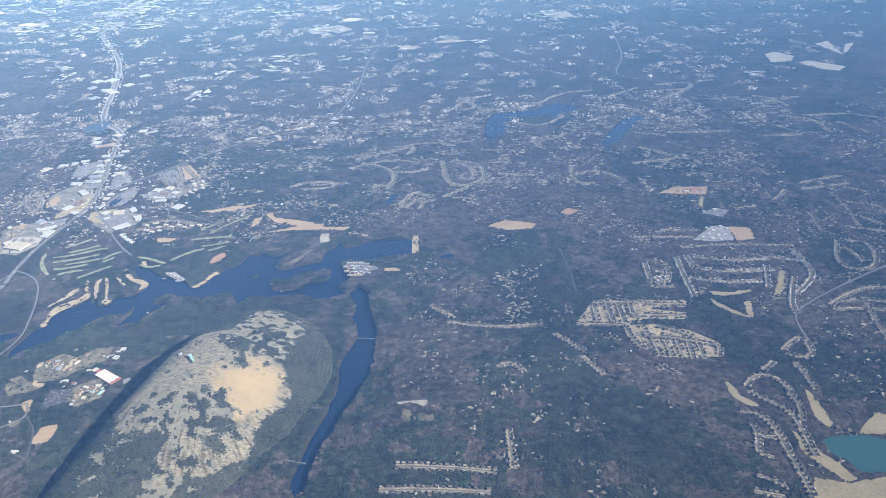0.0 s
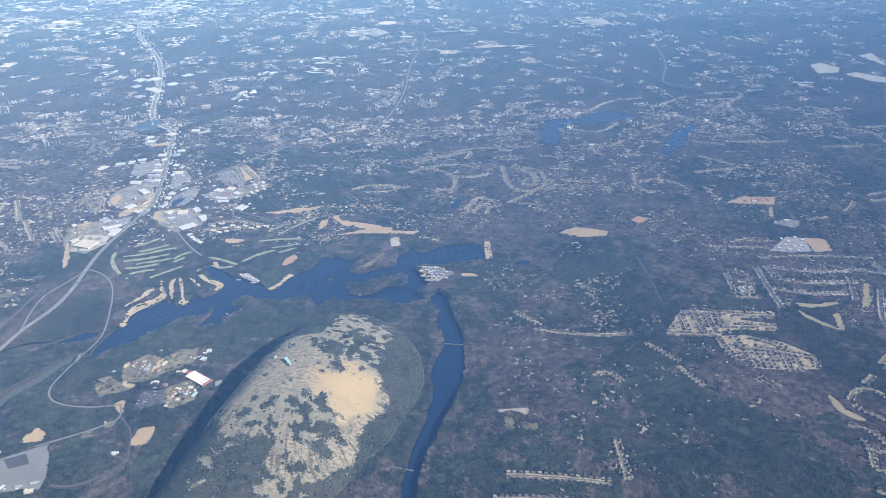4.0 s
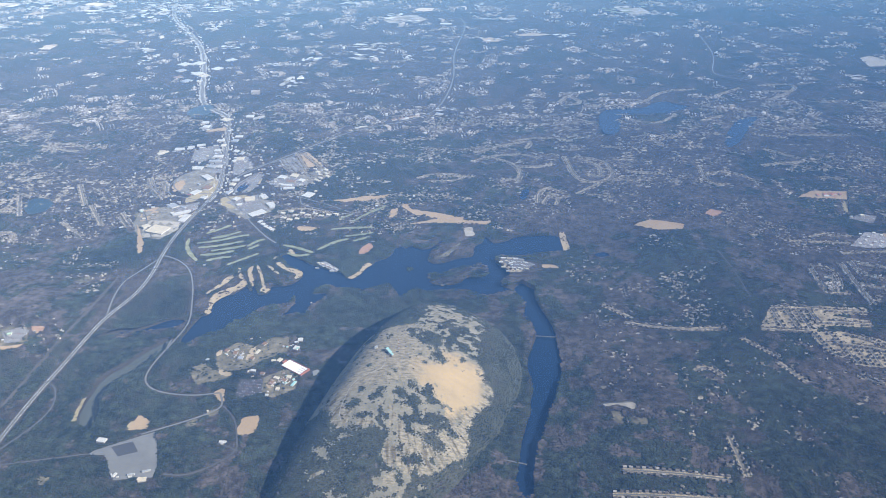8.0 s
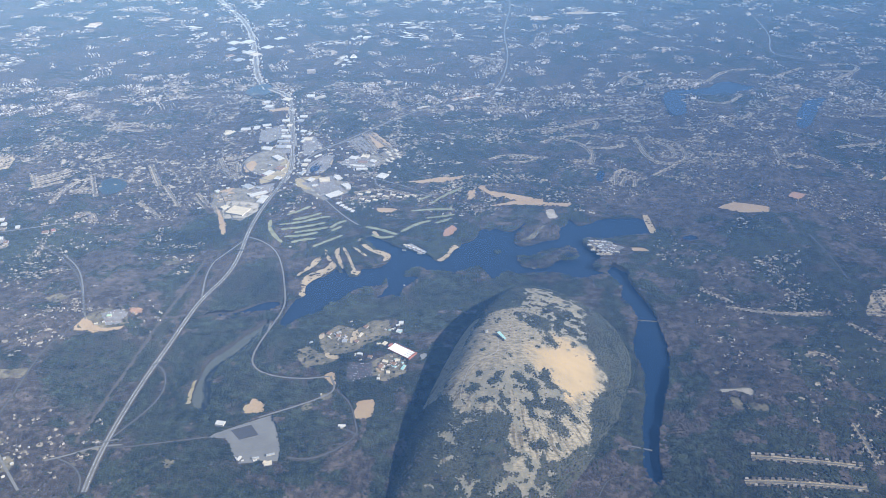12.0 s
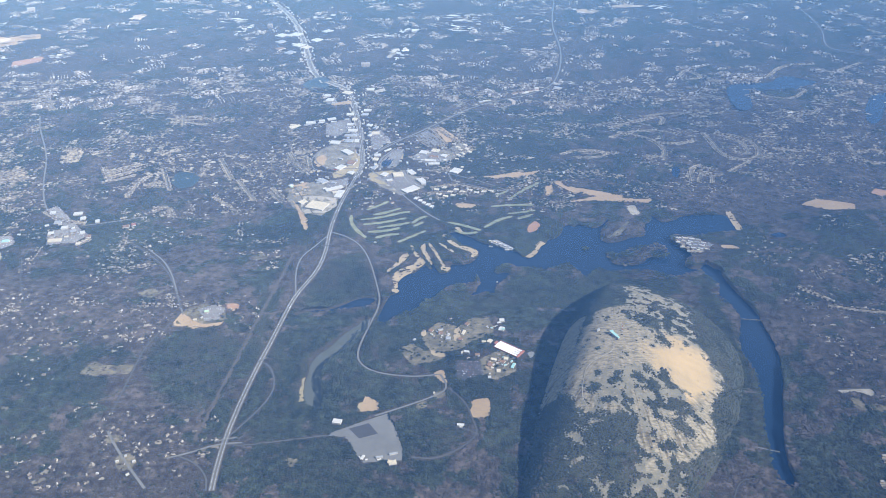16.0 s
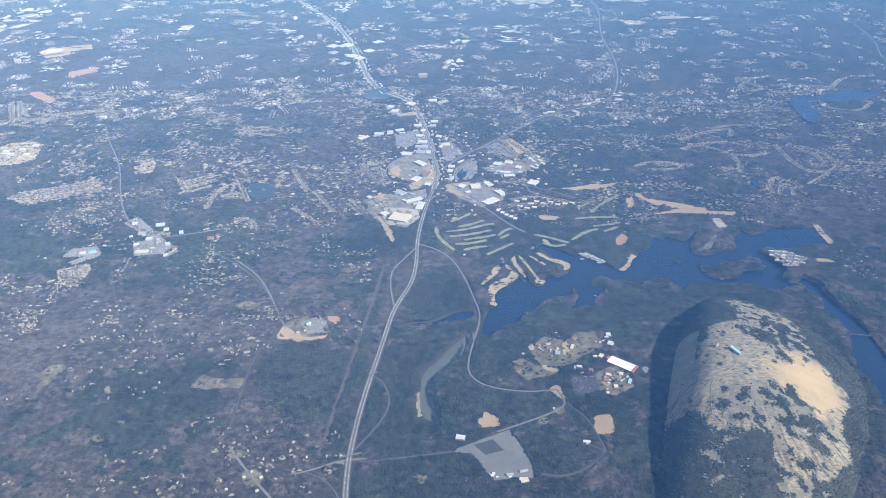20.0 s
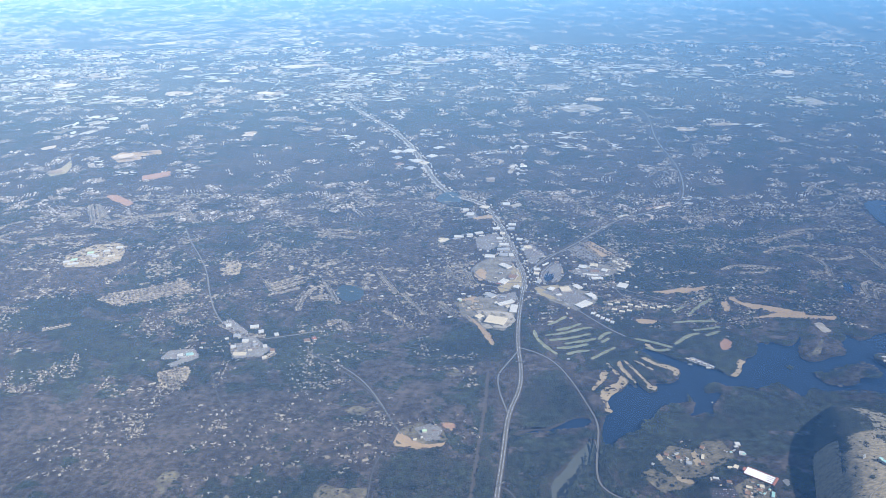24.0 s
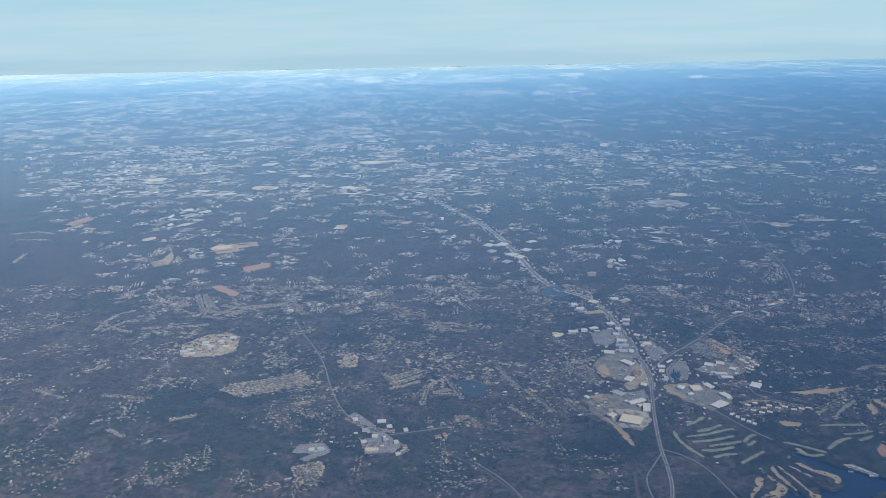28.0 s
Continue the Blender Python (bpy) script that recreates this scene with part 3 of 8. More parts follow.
field("sand", "pale sandy shore", [(13.7,255.6),(16.4,254.7),(19.3,258.1),(21.4,264.3),(23.6,266),(21.5,267.9),(19.4,265.7),(18.3,260.3),(15.8,257.3)])
field("town_ground", "pale paved and gravelled ground of the highway town", [(-85.4,318),(-75,322.3),(-64.1,323.4),(-61.5,301.3),(-66.3,286.5),(-76.6,289.2),(-84.8,306.1)])
field("town_ground", "pale paved and gravelled ground of the highway town", [(-79.8,350.6),(-72.8,360.8),(-61.2,366.5),(-57.6,345),(-58.3,331.9),(-70.6,334.9)])
field("town_ground", "pale paved and gravelled ground of the highway town", [(-48.5,322.9),(-34.9,333.7),(-25.7,323.1),(-24.1,314.9),(-34.8,306.7),(-45.6,316.5)])
field("town_ground", "pale paved and gravelled ground of the highway town", [(-28.1,351.4),(-15.3,356.3),(-6.8,366.2),(-3.4,356.7),(-13.9,342.6),(-25.4,340.3)])
field("clay", "red clay clearing", [(17.9,280.4),(21.3,284.3),(23.3,280.3),(20.5,275),(17.1,273.6)])
field("yardland", "rough tan clearing with scattered trees", [(48,270.3),(50.4,273),(54,276.3),(57.8,282.1),(59.9,285.6),(58.9,282.1),(56.3,276.2),(53.3,271.5),(49.5,268.8)])
field("pale", "pale graded earth", [(61,296.7),(64.8,297.6),(65.6,289.1),(61.2,287.6)])
field("dirt", "tan bare dirt clearing", [(90,262),(95.6,262.3),(97.2,258.6),(90.2,258.9)])
lot("lot_worn", [(73.6,268.9),(82,268.8),(82.7,265.9),(87.8,262.1),(82.6,256.9),(79,257.4),(75.7,263.8)])
lot("lot_pale", [(0.5,268.1),(4.3,268.9),(11.1,261.8),(9.5,260.4),(3.2,265)])
field("sand", "pale sandy shore", [(101.3,291.7),(104,292.7),(104,275.9),(101,274)])
field("dirt", "tan bare dirt clearing", [(-9,171.4),(-3.6,172.7),(-3.8,165.5),(-8,164.5)])
field("dry", "straw-coloured dormant grass field", [(-41.5,171.3),(-37.4,174.8),(-35.2,171.2),(-37.7,168.5),(-40.8,167.9)])
field("dry", "straw-coloured dormant grass field", [(206.5,157.2),(207.6,155.2),(206.6,146),(208.9,141),(211.8,136),(212.9,133.9),(216.3,134.7),(215.6,137.8),(213.7,141.5),(210.9,146.8),(209.1,151.5)])
field("dry", "straw-coloured dormant grass field", [(205.3,136.5),(212.9,133.9),(223.6,135.2),(230.4,133.7),(225,124.4),(200.5,126.1)])
field("dry", "straw-coloured dormant grass field", [(197.2,178.3),(198.4,177.4),(200.4,169.7),(203.5,166.8),(201.9,165.1),(198,168),(196.4,172.7)])
field("dry", "straw-coloured dormant grass field", [(219.4,172.3),(220.6,169.4),(220.6,161.6),(220.5,156.1),(217.8,154.9),(216.7,159.4),(217.5,165.7)])
field("dry", "straw-coloured dormant grass field", [(225.1,151.9),(230.2,157),(234.7,160.9),(236.6,159),(240.2,156.2),(237,150.5)])
field("dry", "straw-coloured dormant grass field", [(210,230.3),(216.9,229.1),(225.7,230.4),(225.2,228.1),(213.9,226.5),(209.7,227.5)])
field("dry", "straw-coloured dormant grass field", [(208.4,225.6),(213.1,218.7),(218,213),(219.4,222),(222.8,222.9),(219.2,211.2),(213.7,214.8),(208.2,220.8)])
field("dry", "straw-coloured dormant grass field", [(241.2,243.7),(243.9,242.5),(235.5,226.5),(231.4,224.9),(236,232.5)])
field("dirt", "tan bare dirt clearing", [(134.1,295.2),(142.8,299.4),(155.6,292.5),(153.6,286.8),(142.7,287),(135.8,291.9)])
field("clay", "red clay clearing", [(167.3,303),(172.2,309.1),(176.8,305.9),(171.8,299.8)])
field("clay", "red clay clearing", [(-309.1,468.8),(-302.4,470.9),(-284.1,453.4),(-285.5,446.9),(-300.7,459.2)])
field("clay", "red clay clearing", [(-302.4,512.7),(-286.5,523.8),(-281.8,510.8),(-297.4,500.1)])
field("clay", "red clay clearing", [(-508.1,650.2),(-502,677.5),(-490.5,661.2),(-495.4,635)])
field("dirt", "tan bare dirt clearing", [(-346.1,563.5),(-342.2,577),(-326.3,570),(-318.9,555.1),(-333.5,547.4)])
field("dirt", "tan bare dirt clearing", [(-334.8,575.2),(-315.1,583.7),(-309.3,569.9),(-323.9,563.3)])
field("dry", "straw-coloured dormant grass field", [(-372.1,520.9),(-369.3,535.4),(-371.6,555.5),(-363.6,540),(-358.8,521),(-367.2,513.9)])
field("dirt", "tan bare dirt clearing", [(-105.7,209.4),(-104.1,216.6),(-99.1,211.7),(-95.1,209.3),(-88.6,211.2),(-87.9,215),(-86.1,218.3),(-85.7,221),(-90.3,221.5),(-87.4,216.6),(-89.5,208.8),(-97.4,206.9)])
field("clay", "red clay clearing", [(-90.6,220.8),(-86.6,222),(-84.8,218.4),(-89.8,217.8)])
field("dry", "straw-coloured dormant grass field", [(234.7,315.3),(238.9,318.1),(232.1,304.1),(231.8,307.9)])
field("dirt", "tan bare dirt clearing", [(-5.7,325.6),(3.4,326.8),(27.6,332.4),(25.6,328.7),(8.2,323.9)])
field("dirt", "tan bare dirt clearing", [(32.8,319.8),(35.9,322.8),(38.2,315.8),(48.6,312.4),(62.8,305.8),(58.2,302.6),(47.2,306.9),(39.4,310.2)])
field("dirt", "tan bare dirt clearing", [(36.1,300.6),(49.4,305.8),(73.9,302.7),(71.7,299.5),(50.7,301.5)])
field("dirt", "tan bare dirt clearing", [(29.2,317),(31.9,318.1),(31.7,308.6),(28,306)])
field("pale", "pale graded earth", [(96.1,174.9),(105.5,174.8),(106.6,171.4),(104.2,170.6),(102.9,173),(97,173)])
field("yardland", "rough tan clearing with scattered trees", [(98.2,171.6),(101.2,170.6),(100.9,165.3),(97.9,165.8)])
field("yardland", "rough tan clearing with scattered trees", [(102.6,168.8),(107.8,166.9),(108.5,163.6),(102.9,165)])
field("lawn", "dormant tan lawns of a housing estate", [(-199.4,347.7),(-195.7,356.7),(-190.7,352.4),(-189.6,342.2),(-196.6,341)])
field("sand", "pale sandy shore", [(-24.6,206.8),(-22.6,208.7),(-22.2,205.7),(-23.5,202.9)])
field("sand", "pale sandy shore", [(-12.9,208),(-11.5,208.6),(-11.3,201.2),(-13.6,200.1)])
field("sand", "pale sandy shore", [(-21,196),(-16.5,194.4),(-15.1,192.6),(-17.4,191.7),(-20.6,193.4)])
field("dirt", "tan bare dirt clearing", [(-4.5,187.6),(-2,189.3),(-1.5,185.4),(-3.4,184)])
field("yardland", "rough tan clearing with scattered trees", [(-175.1,192.6),(-174.1,198.2),(-169.1,198.1),(-168.3,193.8),(-170.8,191.7),(-170,187.1),(-172.1,187.9)])
field("yardland", "rough tan clearing with scattered trees", [(-127.1,186.2),(-125.2,190),(-119.4,189.4),(-116,186),(-120.6,184.3)])
field("yardland", "rough tan clearing with scattered trees", [(-152.9,184.9),(-151.9,187.5),(-149.3,183.6),(-150.8,182.9)])
field("yardland", "rough tan clearing with scattered trees", [(-143.8,171.8),(-141,171.8),(-140,170.1),(-142.7,170.2)])
field("yardland", "rough tan clearing with scattered trees", [(-109.6,157.1),(-107.5,160.6),(-103.4,159.6),(-105.1,157.1)])
field("yardland", "rough tan clearing with scattered trees", [(-148.3,165.1),(-146.8,167.3),(-144.6,163.5),(-145.9,162.2)])
field("yardland", "rough tan clearing with scattered trees", [(-59,150.3),(-56.8,151.6),(-54.3,150.2),(-56.2,147.3)])
field("yardland", "rough tan clearing with scattered trees", [(-20.3,176.4),(-16.2,177.2),(-15.7,174.4),(-19.1,173.3)])
field("yardland", "rough tan clearing with scattered trees", [(-24.9,171.1),(-21.8,173.4),(-21,170.4),(-24.3,168.6)])
field("yardland", "rough tan clearing with scattered trees", [(-124,230.1),(-119.7,232.8),(-115,229.5),(-117.1,225.9),(-121.3,227)])
field("yardland", "rough tan clearing with scattered trees", [(-89.7,255),(-85.9,259.4),(-82.2,254.8),(-87.1,251.3)])
field("yardland", "rough tan clearing with scattered trees", [(-88.4,317.5),(-85.1,324),(-77.8,318.1),(-75.1,308.3),(-79.8,305.5),(-83.8,309.2)])
field("sand", "pale sandy shore", [(-33.9,255.1),(-31,260.1),(-30.3,258.5),(-33.1,252.7)])
field("dry", "straw-coloured dormant grass field", [(-59.4,182.4),(-58.3,184.4),(-57.3,172.6),(-58.5,172.2)])
field("dirt", "tan bare dirt clearing", [(-82.2,304.7),(-78.7,297.4),(-72.3,283.7),(-70.6,274.8),(-72.5,275.8),(-75.9,286.5)])
field("lawn", "dormant tan lawns of a housing estate", [(73.6,266.8),(84.6,265.5),(82.6,256.3),(77.1,254.6)])
field("pale", "pale graded earth", [(12.2,735.1),(32.7,743.5),(47.3,723.9),(35.5,708)])
field("pale", "pale graded earth", [(227.3,752.4),(251.6,766.6),(256.1,732),(234.8,731.6)])
field("pale", "pale graded earth", [(-9.8,828),(30,857.2),(31.3,829.8),(2.4,811.3)])
field("pale", "pale graded earth", [(3.2,726.8),(33.8,739.3),(40,719.7),(12.6,707.8)])
field("pale", "pale graded earth", [(-42.8,317.7),(-32.1,323.4),(-29.6,316.6),(-36.3,310.3)])
field("pale", "pale graded earth", [(-78.6,301.1),(-77,307.4),(-63.1,303.2),(-61.4,295.7),(-65,288.8),(-74.7,289.5)])
field("dirt", "tan bare dirt clearing", [(-85.2,319.5),(-77.7,322.6),(-74.5,309.3),(-82.1,307.9)])
field("pale", "pale graded earth", [(-52.9,373.4),(-47.4,375.8),(-42.3,363),(-52.4,361.1)])
field("dirt", "tan bare dirt clearing", [(-23,378.9),(-17.7,383.9),(-8.2,368.7),(-15.7,362.9)])
field("dirt", "tan bare dirt clearing", [(-78.2,344.2),(-77.6,348.8),(-75,351.8),(-72.4,348.5),(-72.7,340.2),(-75.2,337.2)])
field("sand", "pale sandy shore", [(-42.1,335.2),(-39.5,347.6),(-37.6,356.2),(-35.6,355.6),(-35.6,346),(-38.7,336.4)])
field("dirt", "tan bare dirt clearing", [(-79,414.3),(-67.8,418),(-66.8,412.1),(-76.3,409.2)])
field("dirt", "tan bare dirt clearing", [(-12,300.2),(-2.4,299.4),(-3.9,295.8),(-10,295.8)])
field("dirt", "tan bare dirt clearing", [(-80.5,300.3),(-78.4,298),(-70.9,275.8),(-72.4,275.3)])
field("dirt", "tan bare dirt clearing", [(5,324.9),(16.5,331.2),(26.9,329),(15.5,325)])
field("pale", "pale graded earth", [(-57.5,433.8),(-50.8,441.3),(-48.3,435.2),(-54.1,429.2)])
field("dry", "straw-coloured dormant grass field", [(-59.2,355.7),(-56.2,346.2),(-55,335.1),(-58,330.4),(-66.5,324.5),(-68.1,331),(-61.6,337),(-60.4,346.4)])
field("dry", "straw-coloured dormant grass field", [(-51.3,330.2),(-39.8,333.3),(-32.1,324),(-44.1,317.7),(-49.3,320.7)])
field("dirt", "tan bare dirt clearing", [(-40.6,168.3),(-34.9,169.2),(-35.8,172.9),(-39.5,175.6)])
field("dirt", "tan bare dirt clearing", [(-9.4,165.8),(-9,172.3),(-3.7,173.6),(-4.4,166),(-6.7,164.7)])
field("yardland", "rough tan clearing with scattered trees", [(-24,204.2),(-18.7,212.3),(-11.8,209.5),(-1.5,214.7),(-0.2,204.4),(-8.5,198.8),(-11.7,195.4),(-18.1,192.5),(-22.6,198.3)])
field("yardland", "rough tan clearing with scattered trees", [(-6.4,189.7),(1.1,194.6),(5.1,190.2),(4.8,183.7),(-1.5,180.1),(-5.5,183.3)])
field("dirt", "tan bare dirt clearing", [(-20.4,184.5),(-16.8,186.6),(-15.7,179.6),(-18.7,181.3)])
field("yardland", "rough tan clearing with scattered trees", [(-31.2,197),(-27.1,200.5),(-22.4,195.5),(-18.1,194.2),(-16.9,190.7),(-26.3,188.1)])
field("yardland", "rough tan clearing with scattered trees", [(-105.3,208.3),(-104.1,216.7),(-99.2,221.7),(-90.9,219.6),(-88.1,212),(-94.8,208.1)])
field("clay", "red clay clearing", [(-91.1,221.3),(-85.9,220.9),(-85.2,218.3),(-89.5,217.7)])
field("yardland", "rough tan clearing with scattered trees", [(-126.1,187.3),(-124.8,192),(-118.9,189.5),(-111.3,190.2),(-111.3,185.5),(-121.8,184.9)])
field("lawn", "dormant tan lawns of a housing estate", [(158,213.1),(166.4,226.3),(186.1,224.9),(199.7,224.4),(198.6,219.7),(184.6,219.2),(197.4,216.1),(195.9,212.1),(177.8,212.5),(175.1,209.2),(158.8,211)])
field("lawn", "dormant tan lawns of a housing estate", [(174,209.8),(185,209.4),(195.6,205.5),(203,198.1),(200.2,190.7),(179.4,191.4),(179.2,199.1),(175.9,195.7),(173.2,199)])
field("lawn", "dormant tan lawns of a housing estate", [(-248.7,319.4),(-215.6,338.6),(-205.7,327.4),(-235.2,311.1)])
field("lawn", "dormant tan lawns of a housing estate", [(-198.1,256.9),(-187.8,262.2),(-185.3,256.8),(-184.9,249.8),(-192.5,245.6)])
field("lawn", "dormant tan lawns of a housing estate", [(-281.8,355.3),(-286.4,370.5),(-278.1,384.9),(-265.5,386.3),(-259.1,381.4),(-255.3,362.2),(-263.6,355.9)])
field("pale", "pale graded earth", [(366.1,564.7),(376.7,571.3),(384.6,554.8),(376.9,542),(361.5,540.9)])
field("pale", "pale graded earth", [(379.5,537.5),(389.3,541.6),(406.9,520.9),(397,511.5),(387.6,516.9)])
field("pale", "pale graded earth", [(414.8,588.7),(429.8,597.5),(426.5,579.5),(420.1,552.3),(418.4,565.4)])
field("pale", "pale graded earth", [(436.9,584.3),(445.6,587.2),(425.4,558.7),(420.2,554.4)])
field("dirt", "tan bare dirt clearing", [(236.3,283.8),(244.7,281.5),(243.8,270.8),(235.2,269)])
field("dirt", "tan bare dirt clearing", [(216.4,321.5),(226.8,329.1),(243.6,327.4),(238.5,318.2)])
field("clay", "red clay clearing", [(228.8,321),(232.3,327.2),(238,326.5),(234.7,320.3)])
fairway([(-48.7,292.4),(-44.4,296.2),(-40,301.1)])
fairway([(-50.5,283.9),(-43.4,286),(-33.5,291.7),(-30.5,292.1)])
fairway([(-49.3,280.3),(-41,282.5),(-31.9,286.9)])
fairway([(-47,274.7),(-40,275.7),(-34.1,278.7)])
fairway([(-54.7,287.6),(-54.1,280.6),(-50.5,274.2),(-47.1,270)])
fairway([(-43.6,270.3),(-39,272.8),(-34.3,273.7)])
fairway([(-29.4,282.4),(-26.3,287.1),(-23.3,288.6)])
fairway([(-28.7,280.1),(-24.9,283.7)])
fairway([(-45.7,288.4),(-40.8,290.6),(-34.6,295.2)])
fairway([(-43.5,278.1),(-36.4,280.5),(-30.3,283.1)])
fairway([(-14.9,283.3),(-10.3,281.8),(-1.5,276.4)])
fairway([(3.7,297),(11.3,298.3),(22.4,298.2)])
fairway([(10.3,290.5),(16.2,291.5),(22.1,293.5)])
fairway([(-0.1,278.8),(6.9,286),(12,288)])
fairway([(14.1,286),(20.8,289.7)])
fairway([(-34.6,267.3),(-29.8,271.5),(-23.7,276.6)])
fairway([(-12,276.6),(-7.7,273.7),(-2.9,275)])
fairway([(6.3,307),(12.2,312)])
fairway([(12.2,304.2),(20.2,314),(26.5,319.8)])
clearing(1.4, [(-74,258.8),(-76.2,229.3),(-79.1,205.6),(-81.7,181.3),(-84.4,158.1)])
lot("lot_worn", [(-48.3,159),(-47.8,160.2),(-41.6,163.4),(-36.2,166),(-32.1,167.8),(-27.3,152.5),(-27.9,149.7),(-33.5,149.4),(-37.9,149),(-40.5,152.6),(-41.9,156),(-43.9,158.5)], False)
lot("asphalt_dark", [(-42.9,161.7),(-37.6,163.8),(-34.8,159.7),(-39.7,157.9)], False)
lot("lot_grey", [(-48,325.2),(-36.2,331.3),(-26.7,316.8),(-35.7,309.8)])
lot("lot_grey", [(-77,384.6),(-65.4,390.5),(-62.1,377),(-70.5,370.1),(-76.3,373)])
lot("lot_grey", [(-54.9,373.7),(-47.7,376.9),(-43.6,364.9),(-50.6,361.8)])
lot("lot_grey", [(-43.9,340.5),(-41,355.8),(-35.4,355.9),(-37.8,339.2),(-42.2,334.3)])
lot("lot_grey", [(-33.1,346.6),(-24.4,356.2),(-12.8,347),(-21.4,339.3)])
lot("lot_grey", [(-99.3,218.1),(-94,220.8),(-89.9,218.1),(-90.8,211.8),(-95.3,211.1)])
lot("lot_grey", [(9,193),(11,194.2),(11.3,191.9),(9.6,190.2)], False)
field("yardland", "rough tan clearing with scattered trees", [(-103.9,151.9),(-100.7,153.9),(-96.8,149.5),(-99.1,146.6),(-102.3,148)])
lot("lot_grey", [(-63.6,378.3),(-57.9,380),(-55.7,366),(-62.3,362)])
lot("lot_grey", [(-52.9,369.5),(-46.3,372.1),(-42.7,367.3),(-47.8,355.8),(-51.7,355.8)])
lot("lot_grey", [(-47.9,335.6),(-46.5,346.6),(-40.1,357.6),(-39,355.2),(-43.8,345.4),(-44.8,335.6)])
lot("lot_grey", [(-196.6,262.8),(-187.9,271.4),(-185.6,268.3),(-193.5,260.6)])
lot("lot_pale", [(217.2,271.8),(230,284.9),(236.6,283),(234.3,270.3),(224.7,269.6)])
lot("lot_grey", [(229.6,298.2),(237.7,303.4),(243,300.3),(237.8,293)])
lot("asphalt_dark", [(-13.2,182.1),(-12.9,189.9),(-5.6,189.3),(-5,182.8),(-10.6,181)])
field("yardland", "rough tan clearing with scattered trees", [(-9.8,207.6),(-8.4,213.8),(-5,214.8),(-1.1,211.1),(-2.3,207.1)])
field("yardland", "rough tan clearing with scattered trees", [(-20,200.9),(-19.1,206.9),(-13.5,208.6),(-12.2,201.1),(-16.1,198.8)])
lot("lot_grey", [(-30.8,371.3),(-23.9,377.4),(-16.3,362.9),(-23.2,358.5)])
lot("lot_grey", [(-63.7,361.9),(-57.2,363),(-56.7,358),(-63.6,358.3)])
lot("lot_grey", [(-69,321.5),(-59.9,325.7),(-59.1,317.6),(-62.1,311.2),(-67.1,308.3)])
lot("lot_grey", [(-41.3,328.6),(-34.4,332.7),(-33.3,327.1),(-38.8,322.4)])
lot("lot_grey", [(-83.4,420),(-77.1,424.2),(-74.9,414.8),(-79.6,412)])
lot("lot_grey", [(-176.5,277.8),(-166.2,280.8),(-158.5,274.5),(-161.6,268.1),(-172.5,266.7)])
lot("lot_grey", [(-185.7,295.9),(-182.2,300.6),(-163.1,278.3),(-165.4,275.5)])
lot("lot_grey", [(-200.9,267),(-199.3,273.5),(-189.5,275.2),(-185.7,269),(-195.3,266.1)])
conifer_wood([(-2.8,332.7),(2.9,362.8),(16,369.6),(32.6,357),(37.5,337.4),(20.1,332.5)])
conifer_wood([(-103.2,280.3),(-83.2,288.7),(-73.2,279.3),(-72.6,270.7),(-83,262.8),(-97.7,259)])
conifer_wood([(-111.8,197.7),(-99.5,208.7),(-84.4,203.6),(-76.5,195.7),(-80.7,172.9),(-89.6,168.4),(-102.5,177.5)])
conifer_wood([(-61.9,250.3),(-50.4,260.8),(-44.2,247.2),(-40.5,230.7),(-50.4,224.8),(-60.7,218.8),(-66.3,216.7)])
conifer_wood([(-66.8,210.3),(-48.5,217.9),(-55.5,195.7),(-59.4,182.4),(-64.4,168.2),(-73,159.7),(-65.2,182.5),(-67.9,198.5)])
conifer_wood([(-43.6,184.8),(-27.1,181.9),(-16.2,176.7),(-23.4,170),(-36.1,167.8),(-48.7,170.2)])
conifer_wood([(-34,152.9),(-23.6,167.7),(-11.5,165.3),(-9.5,158.8),(-19.6,150.9),(-27.1,149)])
conifer_wood([(-74.9,149.5),(-48.7,156.1),(-40.1,149.1),(-34.5,145.2),(-34.8,141.6),(-82.6,142)])
conifer_wood([(-34.1,204.6),(-21.7,221.4),(-9.1,230.2),(-1.6,228.4),(13.1,224.3),(6.3,209.5),(-3.4,217.1),(-18.7,214.1),(-27.5,198.2)])
conifer_wood([(9.6,247),(21.1,242.9),(17.9,224.2),(8.1,209.5),(1.7,224.6)])
conifer_wood([(-93.7,293.9),(-78,295.7),(-71.5,279.5),(-76.3,260.4),(-94.3,260.2)])
conifer_wood([(-51.1,320.1),(-4.9,357.9),(9.3,346.6),(-3.3,323.1),(-14.4,325.2),(-21.3,344.6)])
conifer_wood([(156.1,176.3),(170.4,178.3),(189.4,149.4),(182.6,135),(161.9,134.3),(152,149.3)])
conifer_wood([(201.4,213.9),(215.7,209.8),(209.1,187.7),(201,185.4)])
conifer_wood([(119.4,167.2),(134,165.3),(128.6,160.6),(112.5,162.3),(109.4,165.5)])
conifer_wood([(77.3,236.8),(76.5,211.3),(73.9,182.7),(58.6,147.3),(50.6,145.4),(69.8,177.4),(70.3,205.3)])
conifer_wood([(69.4,224.6),(76.4,217.9),(79.5,205.1),(74.2,181.1),(67,170.6),(67.5,190),(65.2,211.5)])
conifer_wood([(6.2,243),(22.9,244.4),(23.7,226.4),(14.3,219.1),(5.9,225.4)])
road(1.5, [(-75.2,140.2),(-75.9,147.6),(-76.2,158.6),(-75.2,174),(-73.4,190.3),(-71.9,199.9),(-70.2,213.2),(-68.3,228.7),(-62.8,246.3),(-61.7,261.6),(-62.1,273.9),(-61,290.5),(-58,316.1),(-54.5,339.5)])
